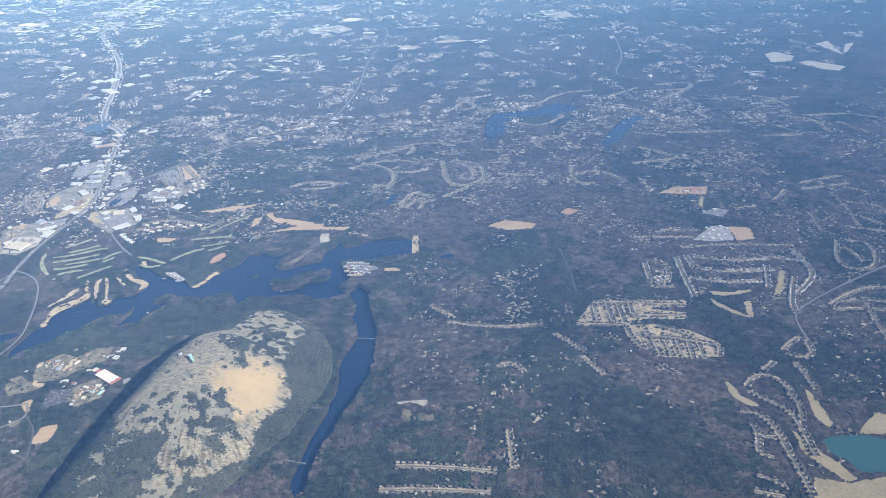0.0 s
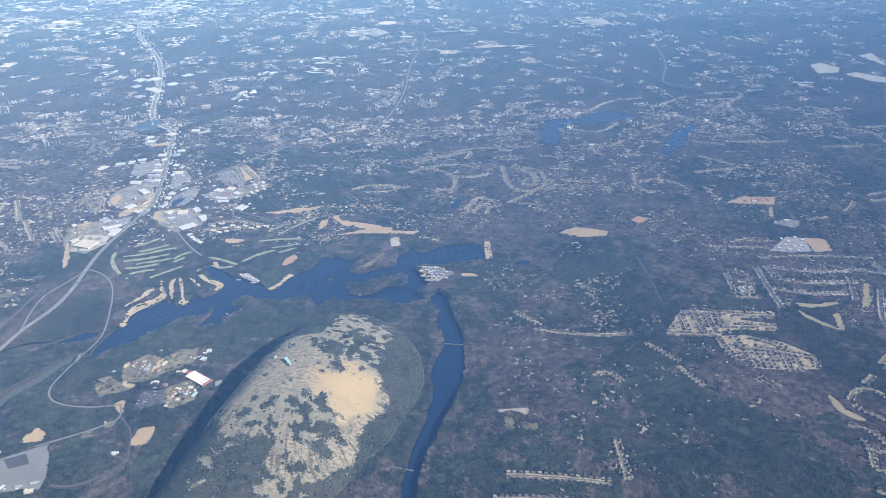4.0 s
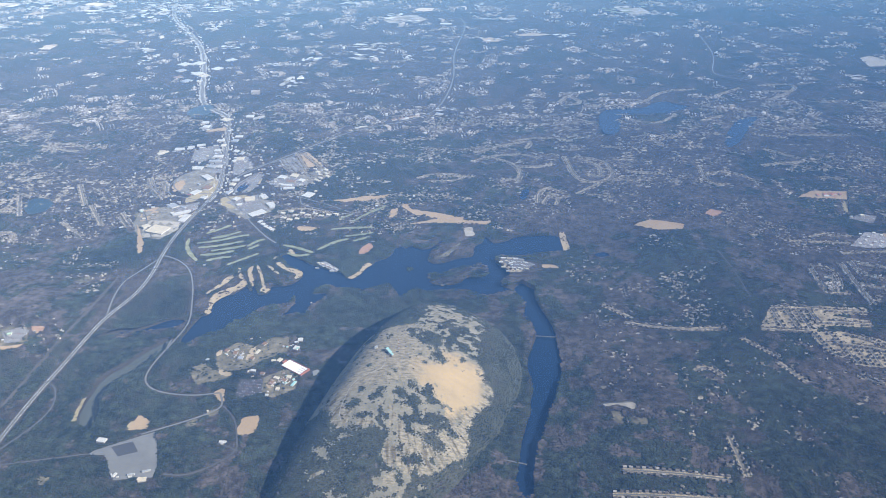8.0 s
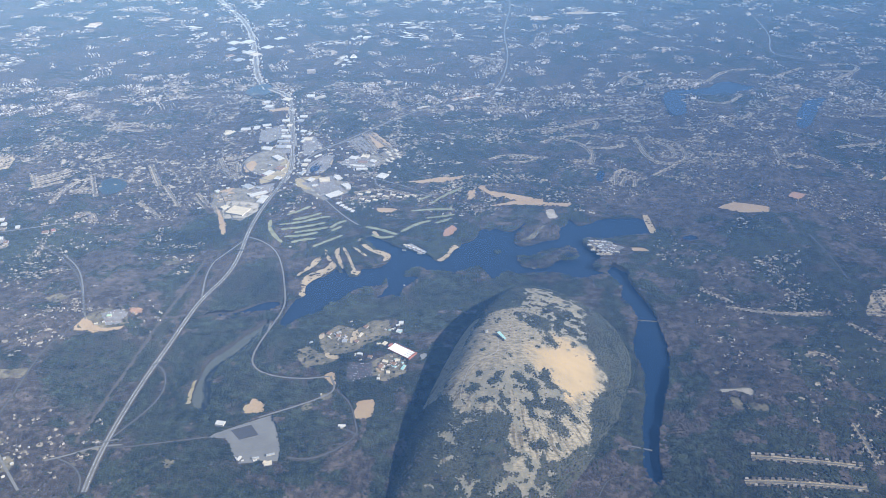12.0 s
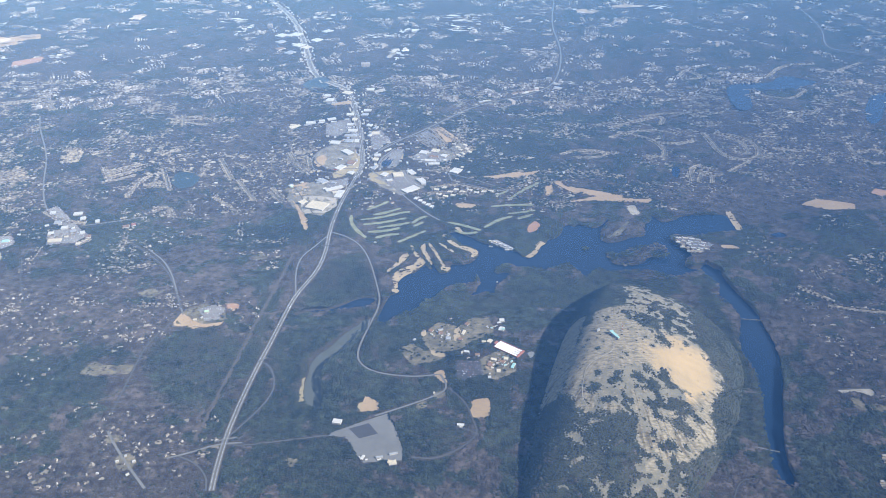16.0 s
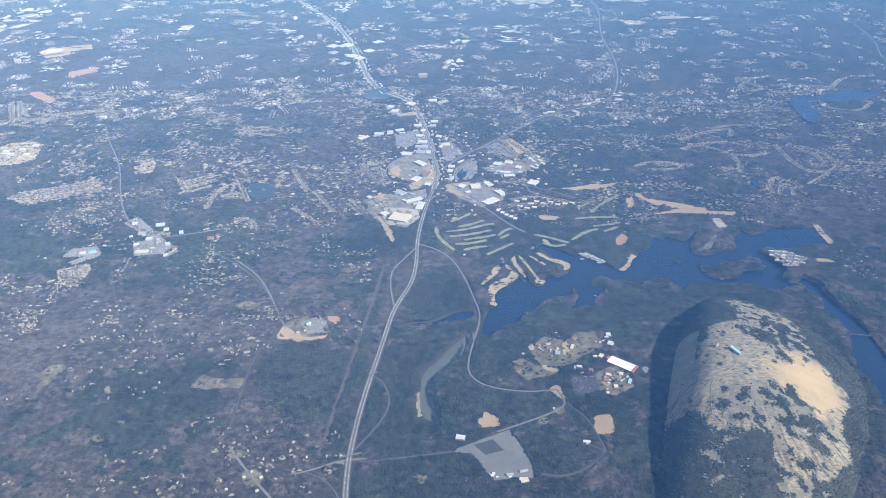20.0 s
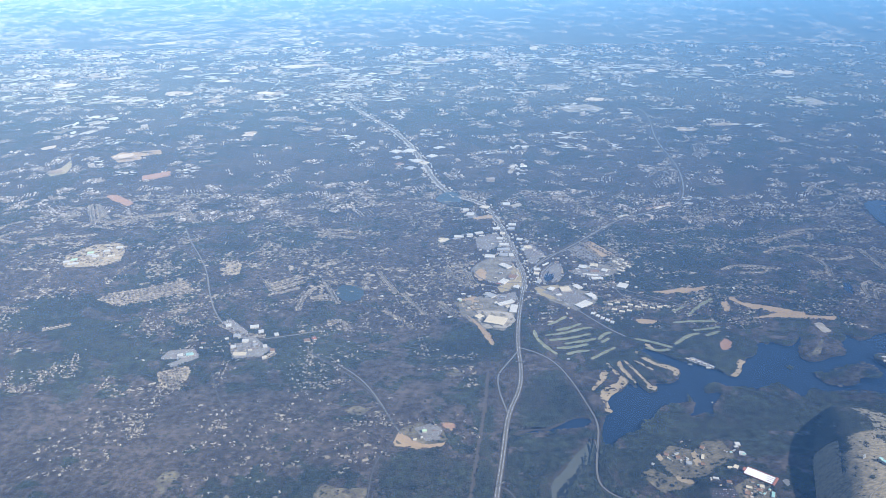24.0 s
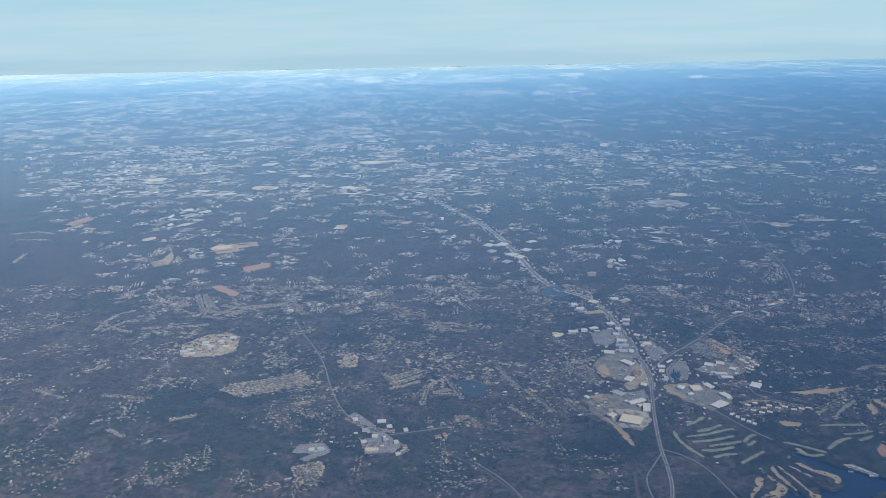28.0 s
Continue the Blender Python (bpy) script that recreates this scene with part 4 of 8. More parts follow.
road(1.5, [(-56.3,325.6),(-54.4,343.1),(-59.4,375.4),(-64.5,407),(-70.3,437.6),(-81.9,453.4),(-92.9,466.8),(-102.4,496.9),(-112.9,547.2),(-125.6,597.4),(-142.8,646.2),(-170.7,703.4),(-191,742.8),(-213.8,835.4),(-226.4,890.6)], "strip")
road(0.8, [(-53.3,346.1),(-43.7,359.7),(-21,384),(4.9,423.1),(43.1,451.4),(55.3,473.3),(65.2,529.4),(65.8,601.3),(81.8,698.4),(76.8,726)])
road(0.6, [(-68.3,228.7),(-70.9,243.8),(-70.8,254.8),(-67.3,261.5),(-62.6,270.6)])
road(0.5, [(-71.6,254.8),(-69.2,249.2),(-66,249.3),(-61.4,254.3)])
road(0.6, [(-62.1,273.9),(-54.9,270.9),(-48.2,263.8),(-43.7,251.1),(-40.4,236.1),(-38.4,225.3),(-41.1,211.3),(-43.6,198.6),(-43.4,191.5),(-38.5,186),(-27,183.2),(-17.8,184)])
road(0.6, [(-17.8,184),(-15.3,177.8),(-19.7,174.5),(-26.5,171.1),(-36.2,166.7)])
road(0.5, [(-15.3,177.8),(-10.5,171.9),(-8.6,164.1),(-7.3,158.8),(-13.5,152.8),(-19.7,149.9),(-25.4,150.9)])
road(0.5, [(-7.3,158.8),(-10.7,161),(-13.6,162.1)])
road(0.4, [(-48.7,159.2),(-54.7,158.2),(-63.7,157),(-71.1,155.9),(-76,156.6)])
road(0.5, [(-73.5,191.6),(-69.9,189.7),(-66.9,182.5),(-66.8,176.3),(-69.5,169.4),(-75.3,159.7)])
road(0.6, [(-89.9,151.5),(-84.3,153.5),(-78,156.6),(-71.3,157.1)])
road(0.5, [(-87,152.3),(-81.5,149.6),(-77.6,144.8),(-76.7,140.2)])
road(0.7, [(-109.2,161.7),(-104.7,155.5),(-99.7,149.5),(-92.3,141.1)])
road(0.6, [(-131,263),(-121.1,252.5),(-114,239.3),(-108.2,225.4),(-103.4,214.9)])
road(0.6, [(-163.1,276),(-173,282.9),(-182.7,292.7),(-191.6,307.7),(-199,325.2),(-205.9,345.4),(-215.2,364),(-226.5,384),(-236.7,406.7)])
road(0.6, [(-165.1,281.6),(-149.9,286.2),(-141.2,290.5)])
# a rail line in shade, drawn as a narrow strip of dark asphalt
road(0.35, [(-70.3,287.8),(-76.3,300.5),(-80.6,312.7),(-88.8,327.1),(-95.6,338.1),(-118.7,381.1),(-134.3,413.6),(-151.7,469.8)])
road(0.6, [(-54.5,335.8),(-63.7,335),(-74.4,338.7),(-79,348),(-76.8,356.8),(-71.4,359.5)])
road(0.6, [(-51.9,335.7),(-40.4,319.3),(-33.4,305.5),(-23.5,290.8),(-18.1,285.1)])
road(0.6, [(-51.9,346.7),(-42.2,364.9),(-30.7,370.5),(-18.4,385.3)])
road(0.5, [(-21.7,334.4),(-11.8,328.5),(2.5,319.9),(12.6,311.4)])
road(0.5, [(201.3,222.9),(202.9,241.2),(205.3,259.6)])
road(0.7, [(282.7,243.3),(262.3,232.2),(244.7,221.7),(234,213.4),(232.1,204.8),(231.8,191.7)])
road(0.5, [(96.1,174.9),(105.5,174.5)])
road(0.7, [(273,655.1),(263.7,577.7),(244.4,531.6),(251.3,518.5),(268.6,509.9)])
road(0.4, [(161,266.4),(162.3,248.2),(161.5,232)])
road(0.25, [(54.4,136.1),(57.8,142.2),(62.3,143.1)])
road(0.55, [(-71.4,348.5),(-73.1,354.4),(-76.6,356.2),(-79.4,349.9),(-79.4,341.9),(-77.1,336.1),(-73.4,333.3),(-68.1,331.6),(-61.3,327.4)])
road(0.5, [(-92.3,350.6),(-87.5,353.2),(-83.2,352),(-81.4,342.9),(-79.3,332.6),(-84,334.9),(-88.8,343.4),(-92.3,350.6)])
road(0.45, [(-46.6,335.2),(-46.8,342.2),(-43.4,349.8),(-39.2,358)])
road(0.45, [(-46.8,335.2),(-39.8,334.5),(-33,335.2),(-26.2,335.9)])
road(0.4, [(-31.1,347.6),(-28.7,339.6),(-23.5,334.9),(-18,336.6)])
road(0.4, [(-10.4,348),(-5.7,349.8),(-2.7,358.4),(-0.5,365.6),(-3.2,367.9)])
road(0.5, [(-14.4,330.3),(-12.6,321.3),(-6.3,318.4),(5.9,312.6),(12.1,311.2)])
road(0.4, [(-104.1,216.7),(-106.3,210.1),(-110.7,199.8),(-110.8,185.5),(-110.7,168.3)])
road(0.5, [(-145.5,273.5),(-129,258.7),(-118.5,246.4),(-110.1,229.8),(-105.1,218.8)])
road(0.3, [(-177.6,257.1),(-168.4,236.4),(-161.2,225.1)])

# ---- ground sheet ----
def graded(lo, hi, near_lo, near_hi, step, growth=1.22):
    mid = list(np.arange(near_lo, near_hi + step / 2, step))
    right, left, s = [], [], step
    while (right or mid)[-1] < hi:
        s *= growth
        right.append((right or mid)[-1] + s)
    s = step
    while (left[-1] if left else mid[0]) > lo:
        s *= growth
        left.append((left[-1] if left else mid[0]) - s)
    v = np.array(left[::-1] + mid + right)
    return np.clip(v, lo, hi)


def lowered(x, y, z):
    """Lets the ground lie just under the water sheets."""
    wet = grown(WET, 10)
    under = sample(wet, x, y)
    best, level = np.full(x.shape, 1e9), np.zeros(x.shape)
    for ring, lv in FLAT:
        c, r = ring.mean(0), np.ptp(ring, 0).max() / 2
        d = np.hypot(x - c[0], y - c[1]) / r
        level, best = np.where(d < best, lv, level), np.minimum(d, best)
    return np.where(under, np.minimum(z, level - 0.06), z)


gx, gy = graded(-5200, 5200, -300, 330, 2.5), graded(-600, 4650, 90, 520, 2.5)
mx, my = np.meshgrid(gx, gy, indexing="ij")
mz = lowered(mx, my, terrain(mx, my))
ground = new("ground", mesh_from("ground", np.stack([mx, my, mz], -1).reshape(-1, 3), grid_faces(len(gx), len(gy)), ["forest_floor"], smooth=True))
tagged(ground, "brown leaf-littered winter woodland floor reaching to the horizon", "ground", kind="structure")


# ---- the granite dome: mesh and material ----
def rock_material():
    m = bpy.data.materials.new("granite")
    m.use_nodes = True
    n, l = m.node_tree.nodes, m.node_tree.links
    bsdf = n["Principled BSDF"]
    bsdf.inputs["Roughness"].default_value = 0.85
    bsdf.inputs["Specular IOR Level"].default_value = 0.2
    tc = n.new("ShaderNodeTexCoord")

    def noise_of(scale, stretch, detail=6):
        mp, t = n.new("ShaderNodeMapping"), n.new("ShaderNodeTexNoise")
        mp.inputs["Rotation"].default_value = (0, 0, math.atan2(CROSS[1], CROSS[0]))
        mp.inputs["Scale"].default_value = stretch
        t.inputs["Scale"].default_value, t.inputs["Detail"].default_value = scale, detail
        l.new(tc.outputs["Object"], mp.inputs["Vector"])
        l.new(mp.outputs[0], t.inputs["Vector"])
        return t.outputs["Fac"]

    def ramp(fac, stops):
        r = n.new("ShaderNodeValToRGB")
        for k, (p, c) in enumerate(stops):
            e = r.color_ramp.elements[k] if k < 2 else r.color_ramp.elements.new(p)
            e.position, e.color = p, (*c, 1)
        l.new(fac, r.inputs[0])
        return r.outputs[0]

    def blend(kind, fac, a, b):
        x = n.new("ShaderNodeMix")
        x.data_type, x.blend_type = "RGBA", kind
        x.inputs["Factor"].default_value = fac
        l.new(a, x.inputs[6])
        l.new(b, x.inputs[7])
        return x.outputs[2]

    sep, ang, rad, com = n.new("ShaderNodeSeparateXYZ"), n.new("ShaderNodeMath"), n.new("ShaderNodeVectorMath"), n.new("ShaderNodeCombineXYZ")
    shift = n.new("ShaderNodeVectorMath")
    shift.operation, rad.operation, ang.operation = "SUBTRACT", "LENGTH", "ARCTAN2"
    shift.inputs[1].default_value = (DOME[0], DOME[1], 0)
    l.new(tc.outputs["Object"], shift.inputs[0])
    l.new(shift.outputs[0], sep.inputs[0])
    l.new(shift.outputs[0], rad.inputs[0])
    l.new(sep.outputs["Y"], ang.inputs[0])
    l.new(sep.outputs["X"], ang.inputs[1])
    l.new(ang.outputs[0], com.inputs["X"])
    l.new(rad.outputs["Value"], com.inputs["Y"])

    def radial(scale, stretch):
        mp, t = n.new("ShaderNodeMapping"), n.new("ShaderNodeTexNoise")
        mp.inputs["Scale"].default_value = stretch
        t.inputs["Scale"].default_value, t.inputs["Detail"].default_value = scale, 5
        l.new(com.outputs[0], mp.inputs["Vector"])
        l.new(mp.outputs[0], t.inputs["Vector"])
        return t.outputs["Fac"]

    stain, dist = n.new("ShaderNodeVectorMath"), n.new("ShaderNodeVectorMath")
    dist.operation = "DISTANCE"
    warp = n.new("ShaderNodeTexNoise")
    warp.inputs["Scale"].default_value, warp.inputs["Detail"].default_value = 0.12, 5
    l.new(tc.outputs["Object"], warp.inputs["Vector"])
    stain.operation = "MULTIPLY_ADD"
    stain.inputs[1].default_value = (22, 22, 0)
    l.new(warp.outputs["Color"], stain.inputs[0])
    l.new(tc.outputs["Object"], stain.inputs[2])
    l.new(stain.outputs[0], dist.inputs[0])
    dist.inputs[1].default_value = (DOME[0] + 17.0 + 11, DOME[1] - 8.5 + 11, 5)
    norm = n.new("ShaderNodeMath")
    norm.operation = "MULTIPLY"
    norm.inputs[1].default_value = 1 / 30.0
    l.new(dist.outputs["Value"], norm.inputs[0])
    iron = ramp(norm.outputs[0], ((0.3, (1, 1, 1)), (0.46, (0, 0, 0))))
    grey_rock = ramp(noise_of(1.5, (0.45, 1.3, 1), 9), ((0.33, (0.15, 0.135, 0.1)), (0.6, (0.32, 0.272, 0.188))))
    base = ramp(noise_of(0.09, (1, 1, 1)), ((0.3, (0.33, 0.255, 0.155)), (0.7, (0.43, 0.315, 0.172)), (0.5, (0.38, 0.285, 0.162))))
    mixer = n.new("ShaderNodeMix")
    mixer.data_type = "RGBA"
    l.new(iron, mixer.inputs["Factor"])
    l.new(grey_rock, mixer.inputs[6])
    l.new(base, mixer.inputs[7])
    base = mixer.outputs[2]
    streak = ramp(radial(1.0, (30, 0.1, 1)), ((0.4, (0.42, 0.41, 0.39)), (0.52, (1, 1, 1))))
    grain = ramp(noise_of(2.5, (1, 1, 1)), ((0.3, (0.72, 0.72, 0.74)), (0.6, (1, 1, 1))))
    fade = n.new("ShaderNodeMapRange")
    fade.inputs["From Min"].default_value, fade.inputs["From Max"].default_value, fade.inputs["To Max"].default_value = 10, 26, 0.85
    l.new(rad.outputs["Value"], fade.inputs["Value"])
    washed = blend("MULTIPLY", 0.3, base, streak)
    clean = n.new("ShaderNodeMath")
    clean.operation = "SUBTRACT"
    clean.use_clamp = True
    l.new(fade.outputs[0], clean.inputs[0])
    l.new(iron, clean.inputs[1])
    l.new(clean.outputs[0], washed.node.inputs["Factor"])
    l.new(blend("MULTIPLY", 0.6, washed, grain), bsdf.inputs["Base Color"])
    b = n.new("ShaderNodeBump")
    b.inputs["Strength"].default_value, b.inputs["Distance"].default_value = 0.25, 0.25
    l.new(noise_of(1.2, (0.3, 1.2, 1)), b.inputs["Height"])
    l.new(b.outputs[0], bsdf.inputs["Normal"])
    MATS["granite"] = m


PATCHY = fractal(SHAPE, (30, 16), 11, 4)
FINE = fractal(SHAPE, (310, 165), 21, 3)
CLUMP = fractal(SHAPE, (230, 122), 27, 3)
STREAKS = fractal((720, 120), (110, 4), 41, 2)
SCRUB = fractal(SHAPE, (620, 330), 47, 2)


def value(raster, x, y):
    i = np.clip(((x - X0) / CELL).astype(int), 0, SHAPE[0] - 1)
    j = np.clip(((y - Y0) / CELL).astype(int), 0, SHAPE[1] - 1)
    return raster[i, j]


def on_rock(x, y):
    dx, dy = x - DOME[0], y - DOME[1]
    return dx * AXIS[0] + dy * AXIS[1], dx * CROSS[0] + dy * CROSS[1]


def growth(x, y):
    n, m = on_rock(x, y)
    theta, radius = np.arctan2(m, n), np.hypot(m, n)
    ti, ri = ((theta + math.pi) / (2 * math.pi) * 719).astype(int), np.clip(radius, 0, 119).astype(int)
    amount = np.clip(radius / 22, 0, 1) * np.where(m > 6, 0.35, 0.1)
    return 0.3 * value(CLUMP, x, y) + amount * STREAKS[ti, ri] + 0.8 * value(SCRUB, x, y)


COVER = []  # how densely scrub and pines grow, by stretches of the dome in its own axes


def cover(density, outline):
    COVER.append((density, np.array(outline)))


cover(0.1, [(-19.6,-17.5),(-11.2,-13.5),(-2.2,-9.9),(8.1,-9.5),(14.5,-7.3),(19.7,-1.5),(21,1.9),(33.2,-2),(44.1,-4.2),(52.3,-0.5),(50.9,8.5),(45.4,14.6),(35.2,18.6),(21.3,20.9),(13,22.9),(6.3,27.8),(0.8,31.3),(-5.9,31.2),(-11.3,29.4),(-16,29.9),(-21,31.7),(-27.8,29.5),(-33.7,24.3),(-38.1,18.1),(-37.6,14.1),(-32.4,11.2),(-28,12),(-29.2,5.1),(-32,-3.7),(-28.2,-5.4)])
cover(0.3, [(33.2,-2),(44.1,-4.2),(52.3,-0.5),(50.9,8.5),(45.4,14.6),(35.2,18.6),(16.3,22.3),(10.5,16.7),(10,9.5),(11.7,3.3),(18.8,-0.2)])
cover(0.97, [(15.4,-0.3),(19.7,2.3),(18.7,6.9),(18.3,10.5),(17.6,13.5),(10.5,11.1),(9.2,8.5),(11,5.5),(12.3,2.2)])
cover(0.95, [(26.3,9.4),(31.3,12.6),(24.1,15.9),(20.2,13.3)])
cover(0.95, [(6.4,9.5),(8.5,10.9),(6.5,15.4),(4,15.1),(4.4,12.3)])
cover(0, [(-3,5.1),(0.4,9.2),(3.5,15.3),(8.3,22.8),(5.6,27.1),(0.7,30.6),(-4.4,31.3),(-10.4,29.1),(-12.5,25.9),(-10.5,22.4),(-7.6,18),(-5.5,15.6),(-6.7,11.7),(-8.1,7)])
cover(0.3, [(-14.9,-2.6),(-9.6,7.5),(-7.9,13.9),(-11,20),(-13.2,24.1),(-22,18.7),(-27.5,11.8),(-29.2,5.1),(-30.7,-2.6),(-26,-5),(-20.6,-6.2)])
cover(0.97, [(-17.3,0.2),(-13.8,4.8),(-17.1,5.6),(-19.1,1.8)])
cover(0.97, [(-23,-4.3),(-19.4,-0.7),(-21.1,1.2),(-24.5,-2.3)])
cover(0.97, [(-9.9,12.2),(-6.9,13.5),(-8.6,16.3),(-11,13.2)])
cover(0.9, [(-26.6,-0.5),(-23.2,2.6),(-23.5,5.1),(-26.5,2.3)])
cover(0.85, [(-16.5,10.1),(-12.2,13.6),(-14.5,15.3),(-16.9,11.1)])
cover(0.9, [(-21.7,19.5),(-15.1,24.3),(-17.7,25.8),(-22.1,21.2)])
cover(0.95, [(-25.1,19.8),(-21.4,23.4),(-24.7,25.8),(-28.1,23.2)])
cover(0.9, [(-32.6,17.3),(-30.2,20),(-31.3,21.9),(-34,19.7)])
cover(0.02, [(-28.8,14.2),(-24.8,18.9),(-28.1,21.3),(-30,18.3)])
cover(0.03, [(-22.6,25.4),(-18.3,29),(-19.5,31),(-22.6,31.6),(-27.4,29.4),(-29.3,26)])
cover(0.3, [(-38,17.3),(-34.8,23.2),(-40.6,24.4),(-44.3,27.2),(-54.1,9.3),(-47.9,11.2),(-43.9,10.4)])
cover(0.95, [(-39.7,17.5),(-38.4,19.8),(-41,21.5),(-42.2,18.9)])
cover(0.95, [(-34,24.7),(-30.8,28.1),(-34.4,29.5),(-36.5,26.5)])
cover(0.3, [(-38.4,-6.4),(-37,-3.9),(-41.4,0.9),(-41.9,-0.8)])
cover(0.25, [(-48.3,-2.9),(-45.3,-0.8),(-45.9,1),(-48.8,-1.6)])
cover(0.3, [(-34,-1.4),(-31.6,2),(-32.9,3.3),(-35.4,-0.1)])
cover(0.6, [(-53.6,2.3),(-49.4,5.8),(-47.9,11.2),(-52.4,13.1),(-55.7,5.5)])
cover(0.7, [(-53.9,-8.7),(-52.4,-0.6),(-56,-0.4),(-57.4,-6)])


def overgrown(x, y, reach=1.0):
    """Where shrubs and pines hold soil on the dome: woods on the long west side and round the foot, open rock at the top."""
    n, m = on_rock(x, y)
    rank = np.searchsorted(GROWTH, growth(x, y)) / GROWTH.size
    wn_, wm_ = n + 5 * (value(FINE, x, y) - 0.5) + rng.normal(0, 0.35, n.shape), m + 5 * (value(FINE, x + 60, y + 30) - 0.5) + rng.normal(0, 0.35, n.shape)
    dense = np.ones_like(n)
    for amount, outline in COVER:
        inside = np.zeros(n.shape, bool)
        for (an, am), (bn, bm_) in zip(outline, np.roll(outline, -1, 0)):
            if am != bm_:
                inside ^= ((am > wm_) != (bm_ > wm_)) & (wn_ < (bn - an) * (wm_ - am) / (bm_ - am) + an)
        dense = np.where(inside, amount, dense)
    dense = np.where((m < -11) & (n > -27) & (n < 14), np.minimum(dense, 0.06), dense)
    return rank + rng.normal(0, 0.02, rank.shape) > 1 - dense * reach


GROWTH = np.sort(growth(DOME[0] + rng.uniform(-45, 45, 20000), DOME[1] + rng.uniform(-70, 45, 20000)))


rock_material()
mat("dome_soil", [(0.035, 0.04, 0.03), (0.06, 0.062, 0.046), (0.1, 0.094, 0.07)], (0.1, 0.9))
dn, dm = 420, 240
nn, mm = np.linspace(-95, 56, dn), np.linspace(-26, 46, dm)
N2, M2 = np.meshgrid(nn, mm, indexing="ij")
DX, DY = DOME[0] + N2 * AXIS[0] + M2 * CROSS[0], DOME[1] + N2 * AXIS[1] + M2 * CROSS[1]
rough_rock = (fractal((dn, dm), (18, 10), 50, 5) - 0.5) * 0.7 + (fractal((dn, dm), (60, 8), 80, 3) - 0.5) * 0.2
DZ = dome(DX, DY) + rough_rock * np.clip((dome(DX, DY) + 1.5) / 3, 0, 1)
fc = lambda g: (g[:-1, :-1] + g[1:, 1:]).ravel() / 2
SOIL = np.where(overgrown(fc(DX), fc(DY)), 1, np.where(overgrown(fc(DX), fc(DY), 2.6), 2, 0))
mat("thin_scrub", [(0.13, 0.125, 0.095), (0.2, 0.182, 0.135), (0.29, 0.255, 0.18)], (0.3, 2.2))
mountain = new("mountain", mesh_from("mountain", np.stack([DX, DY, DZ], -1).reshape(-1, 3), grid_faces(dn, dm), ["granite", "dome_soil", "thin_scrub"], smooth=True, index=SOIL))
tagged(mountain, "bare tan granite dome with dark streaks and a steep shaded cliff", "mountain", kind="structure")


def rock_z(x, y):
    """Height of the built dome surface, with its unevenness."""
    n, m = on_rock(x, y)
    u = np.clip((n - nn[0]) / (nn[1] - nn[0]), 0, dn - 1.001)
    v = np.clip((m - mm[0]) / (mm[1] - mm[0]), 0, dm - 1.001)
    i, j = u.astype(int), v.astype(int)
    a, b = u - i, v - j
    return DZ[i, j] * (1 - a) * (1 - b) + DZ[i + 1, j] * a * (1 - b) + DZ[i, j + 1] * (1 - a) * b + DZ[i + 1, j + 1] * a * b


# ---- streets and their houses, then the larger buildings ----
street([(194.6,246.2),(197.6,245)])
street([(192.4,239.7),(198.4,240.6)])
street([(210.5,265.4),(233,266.7),(255.8,262.9)])
street([(209.9,258.3),(209.7,248.8),(217.9,243.7),(239.7,243.8)])
street([(205.6,257.1),(204,241.1),(203.2,226.6)])
street([(205.8,240.1),(217.3,236),(232.1,235.7)])
street([(212.3,256.7),(225.4,252.4),(241.3,252.9)])
street([(238,247.6),(232.1,230.8)])
street([(253.6,260.6),(253.9,246.1),(252,237.4),(240.5,226)])
street([(241.8,254.3),(253.3,249.9)])
street([(244.8,238.1),(235.3,218.8),(234.9,213.3)])
street([(192.2,253.2),(190.1,237.7),(197.1,235.9),(200.9,254.1),(193.6,254.6)])
street([(202.5,175.1),(206,179.7),(210.9,181),(214.5,176.9),(214.7,171.3)])
street([(202.3,173.7),(205.3,169.4),(210.5,163.7),(211,157.4),(209.9,148),(209.4,143.6)])
street([(213.8,171.4),(214.8,165.9),(212.3,158.5)])
street([(196.5,164),(202.2,161.8),(203.7,155.5),(202.9,146.3),(202.9,137.7),(202.2,129.8)])
street([(197.6,158.3),(197.6,152.3),(194.6,146.8),(198.3,144.4)])
street([(197.3,153.5),(202.2,152)])
street([(191.3,138.5),(194.8,136.2),(197.9,133)])
street([(188.3,132.7),(195.2,130.3)])
street([(221.3,192.8),(225.9,197.1),(230.9,199.9),(230.3,190.3),(226.3,187.6),(221.5,191.2)])
street([(222.2,186.5),(222.9,182),(222.6,172)])
street([(210.9,183.1),(216.1,187.1)])
street([(248.9,217.6),(258.3,224.4),(268.6,228.3),(276.1,226.8)])
street([(248.4,214.6),(259.4,214.7),(267.6,211.4)])
street([(262.3,222.1),(258.7,205.7),(257.1,194.1)])
street([(253.6,219),(262.3,220.1),(269,217.6)])
street([(274.6,266),(265.4,247.3),(270.5,240),(280,243.6),(286.5,262.1),(276.8,265.8)])
street([(275.4,258.3),(275.9,246.3)])
street([(283.1,278.5),(298,271.3)])
street([(289.9,292.1),(296.4,285.4),(300.8,276.4)])
street([(285.8,324.9),(309.7,332.1)])
street([(284.2,318.3),(307.3,321.8)])
street([(294.2,328.6),(298.2,314.3)])
street([(266.6,317.6),(265.7,306),(276.7,319.4)])
street([(295.1,313.4),(293.6,294.6),(289.9,277.7)])
street([(303.2,319),(312.4,311)])
street([(293.2,304),(309.3,295.6)])
street([(275.7,294),(272.7,274.2)])
street([(245.9,301.2),(256.7,302.8)])
street([(260.3,293.1),(268.5,289)])
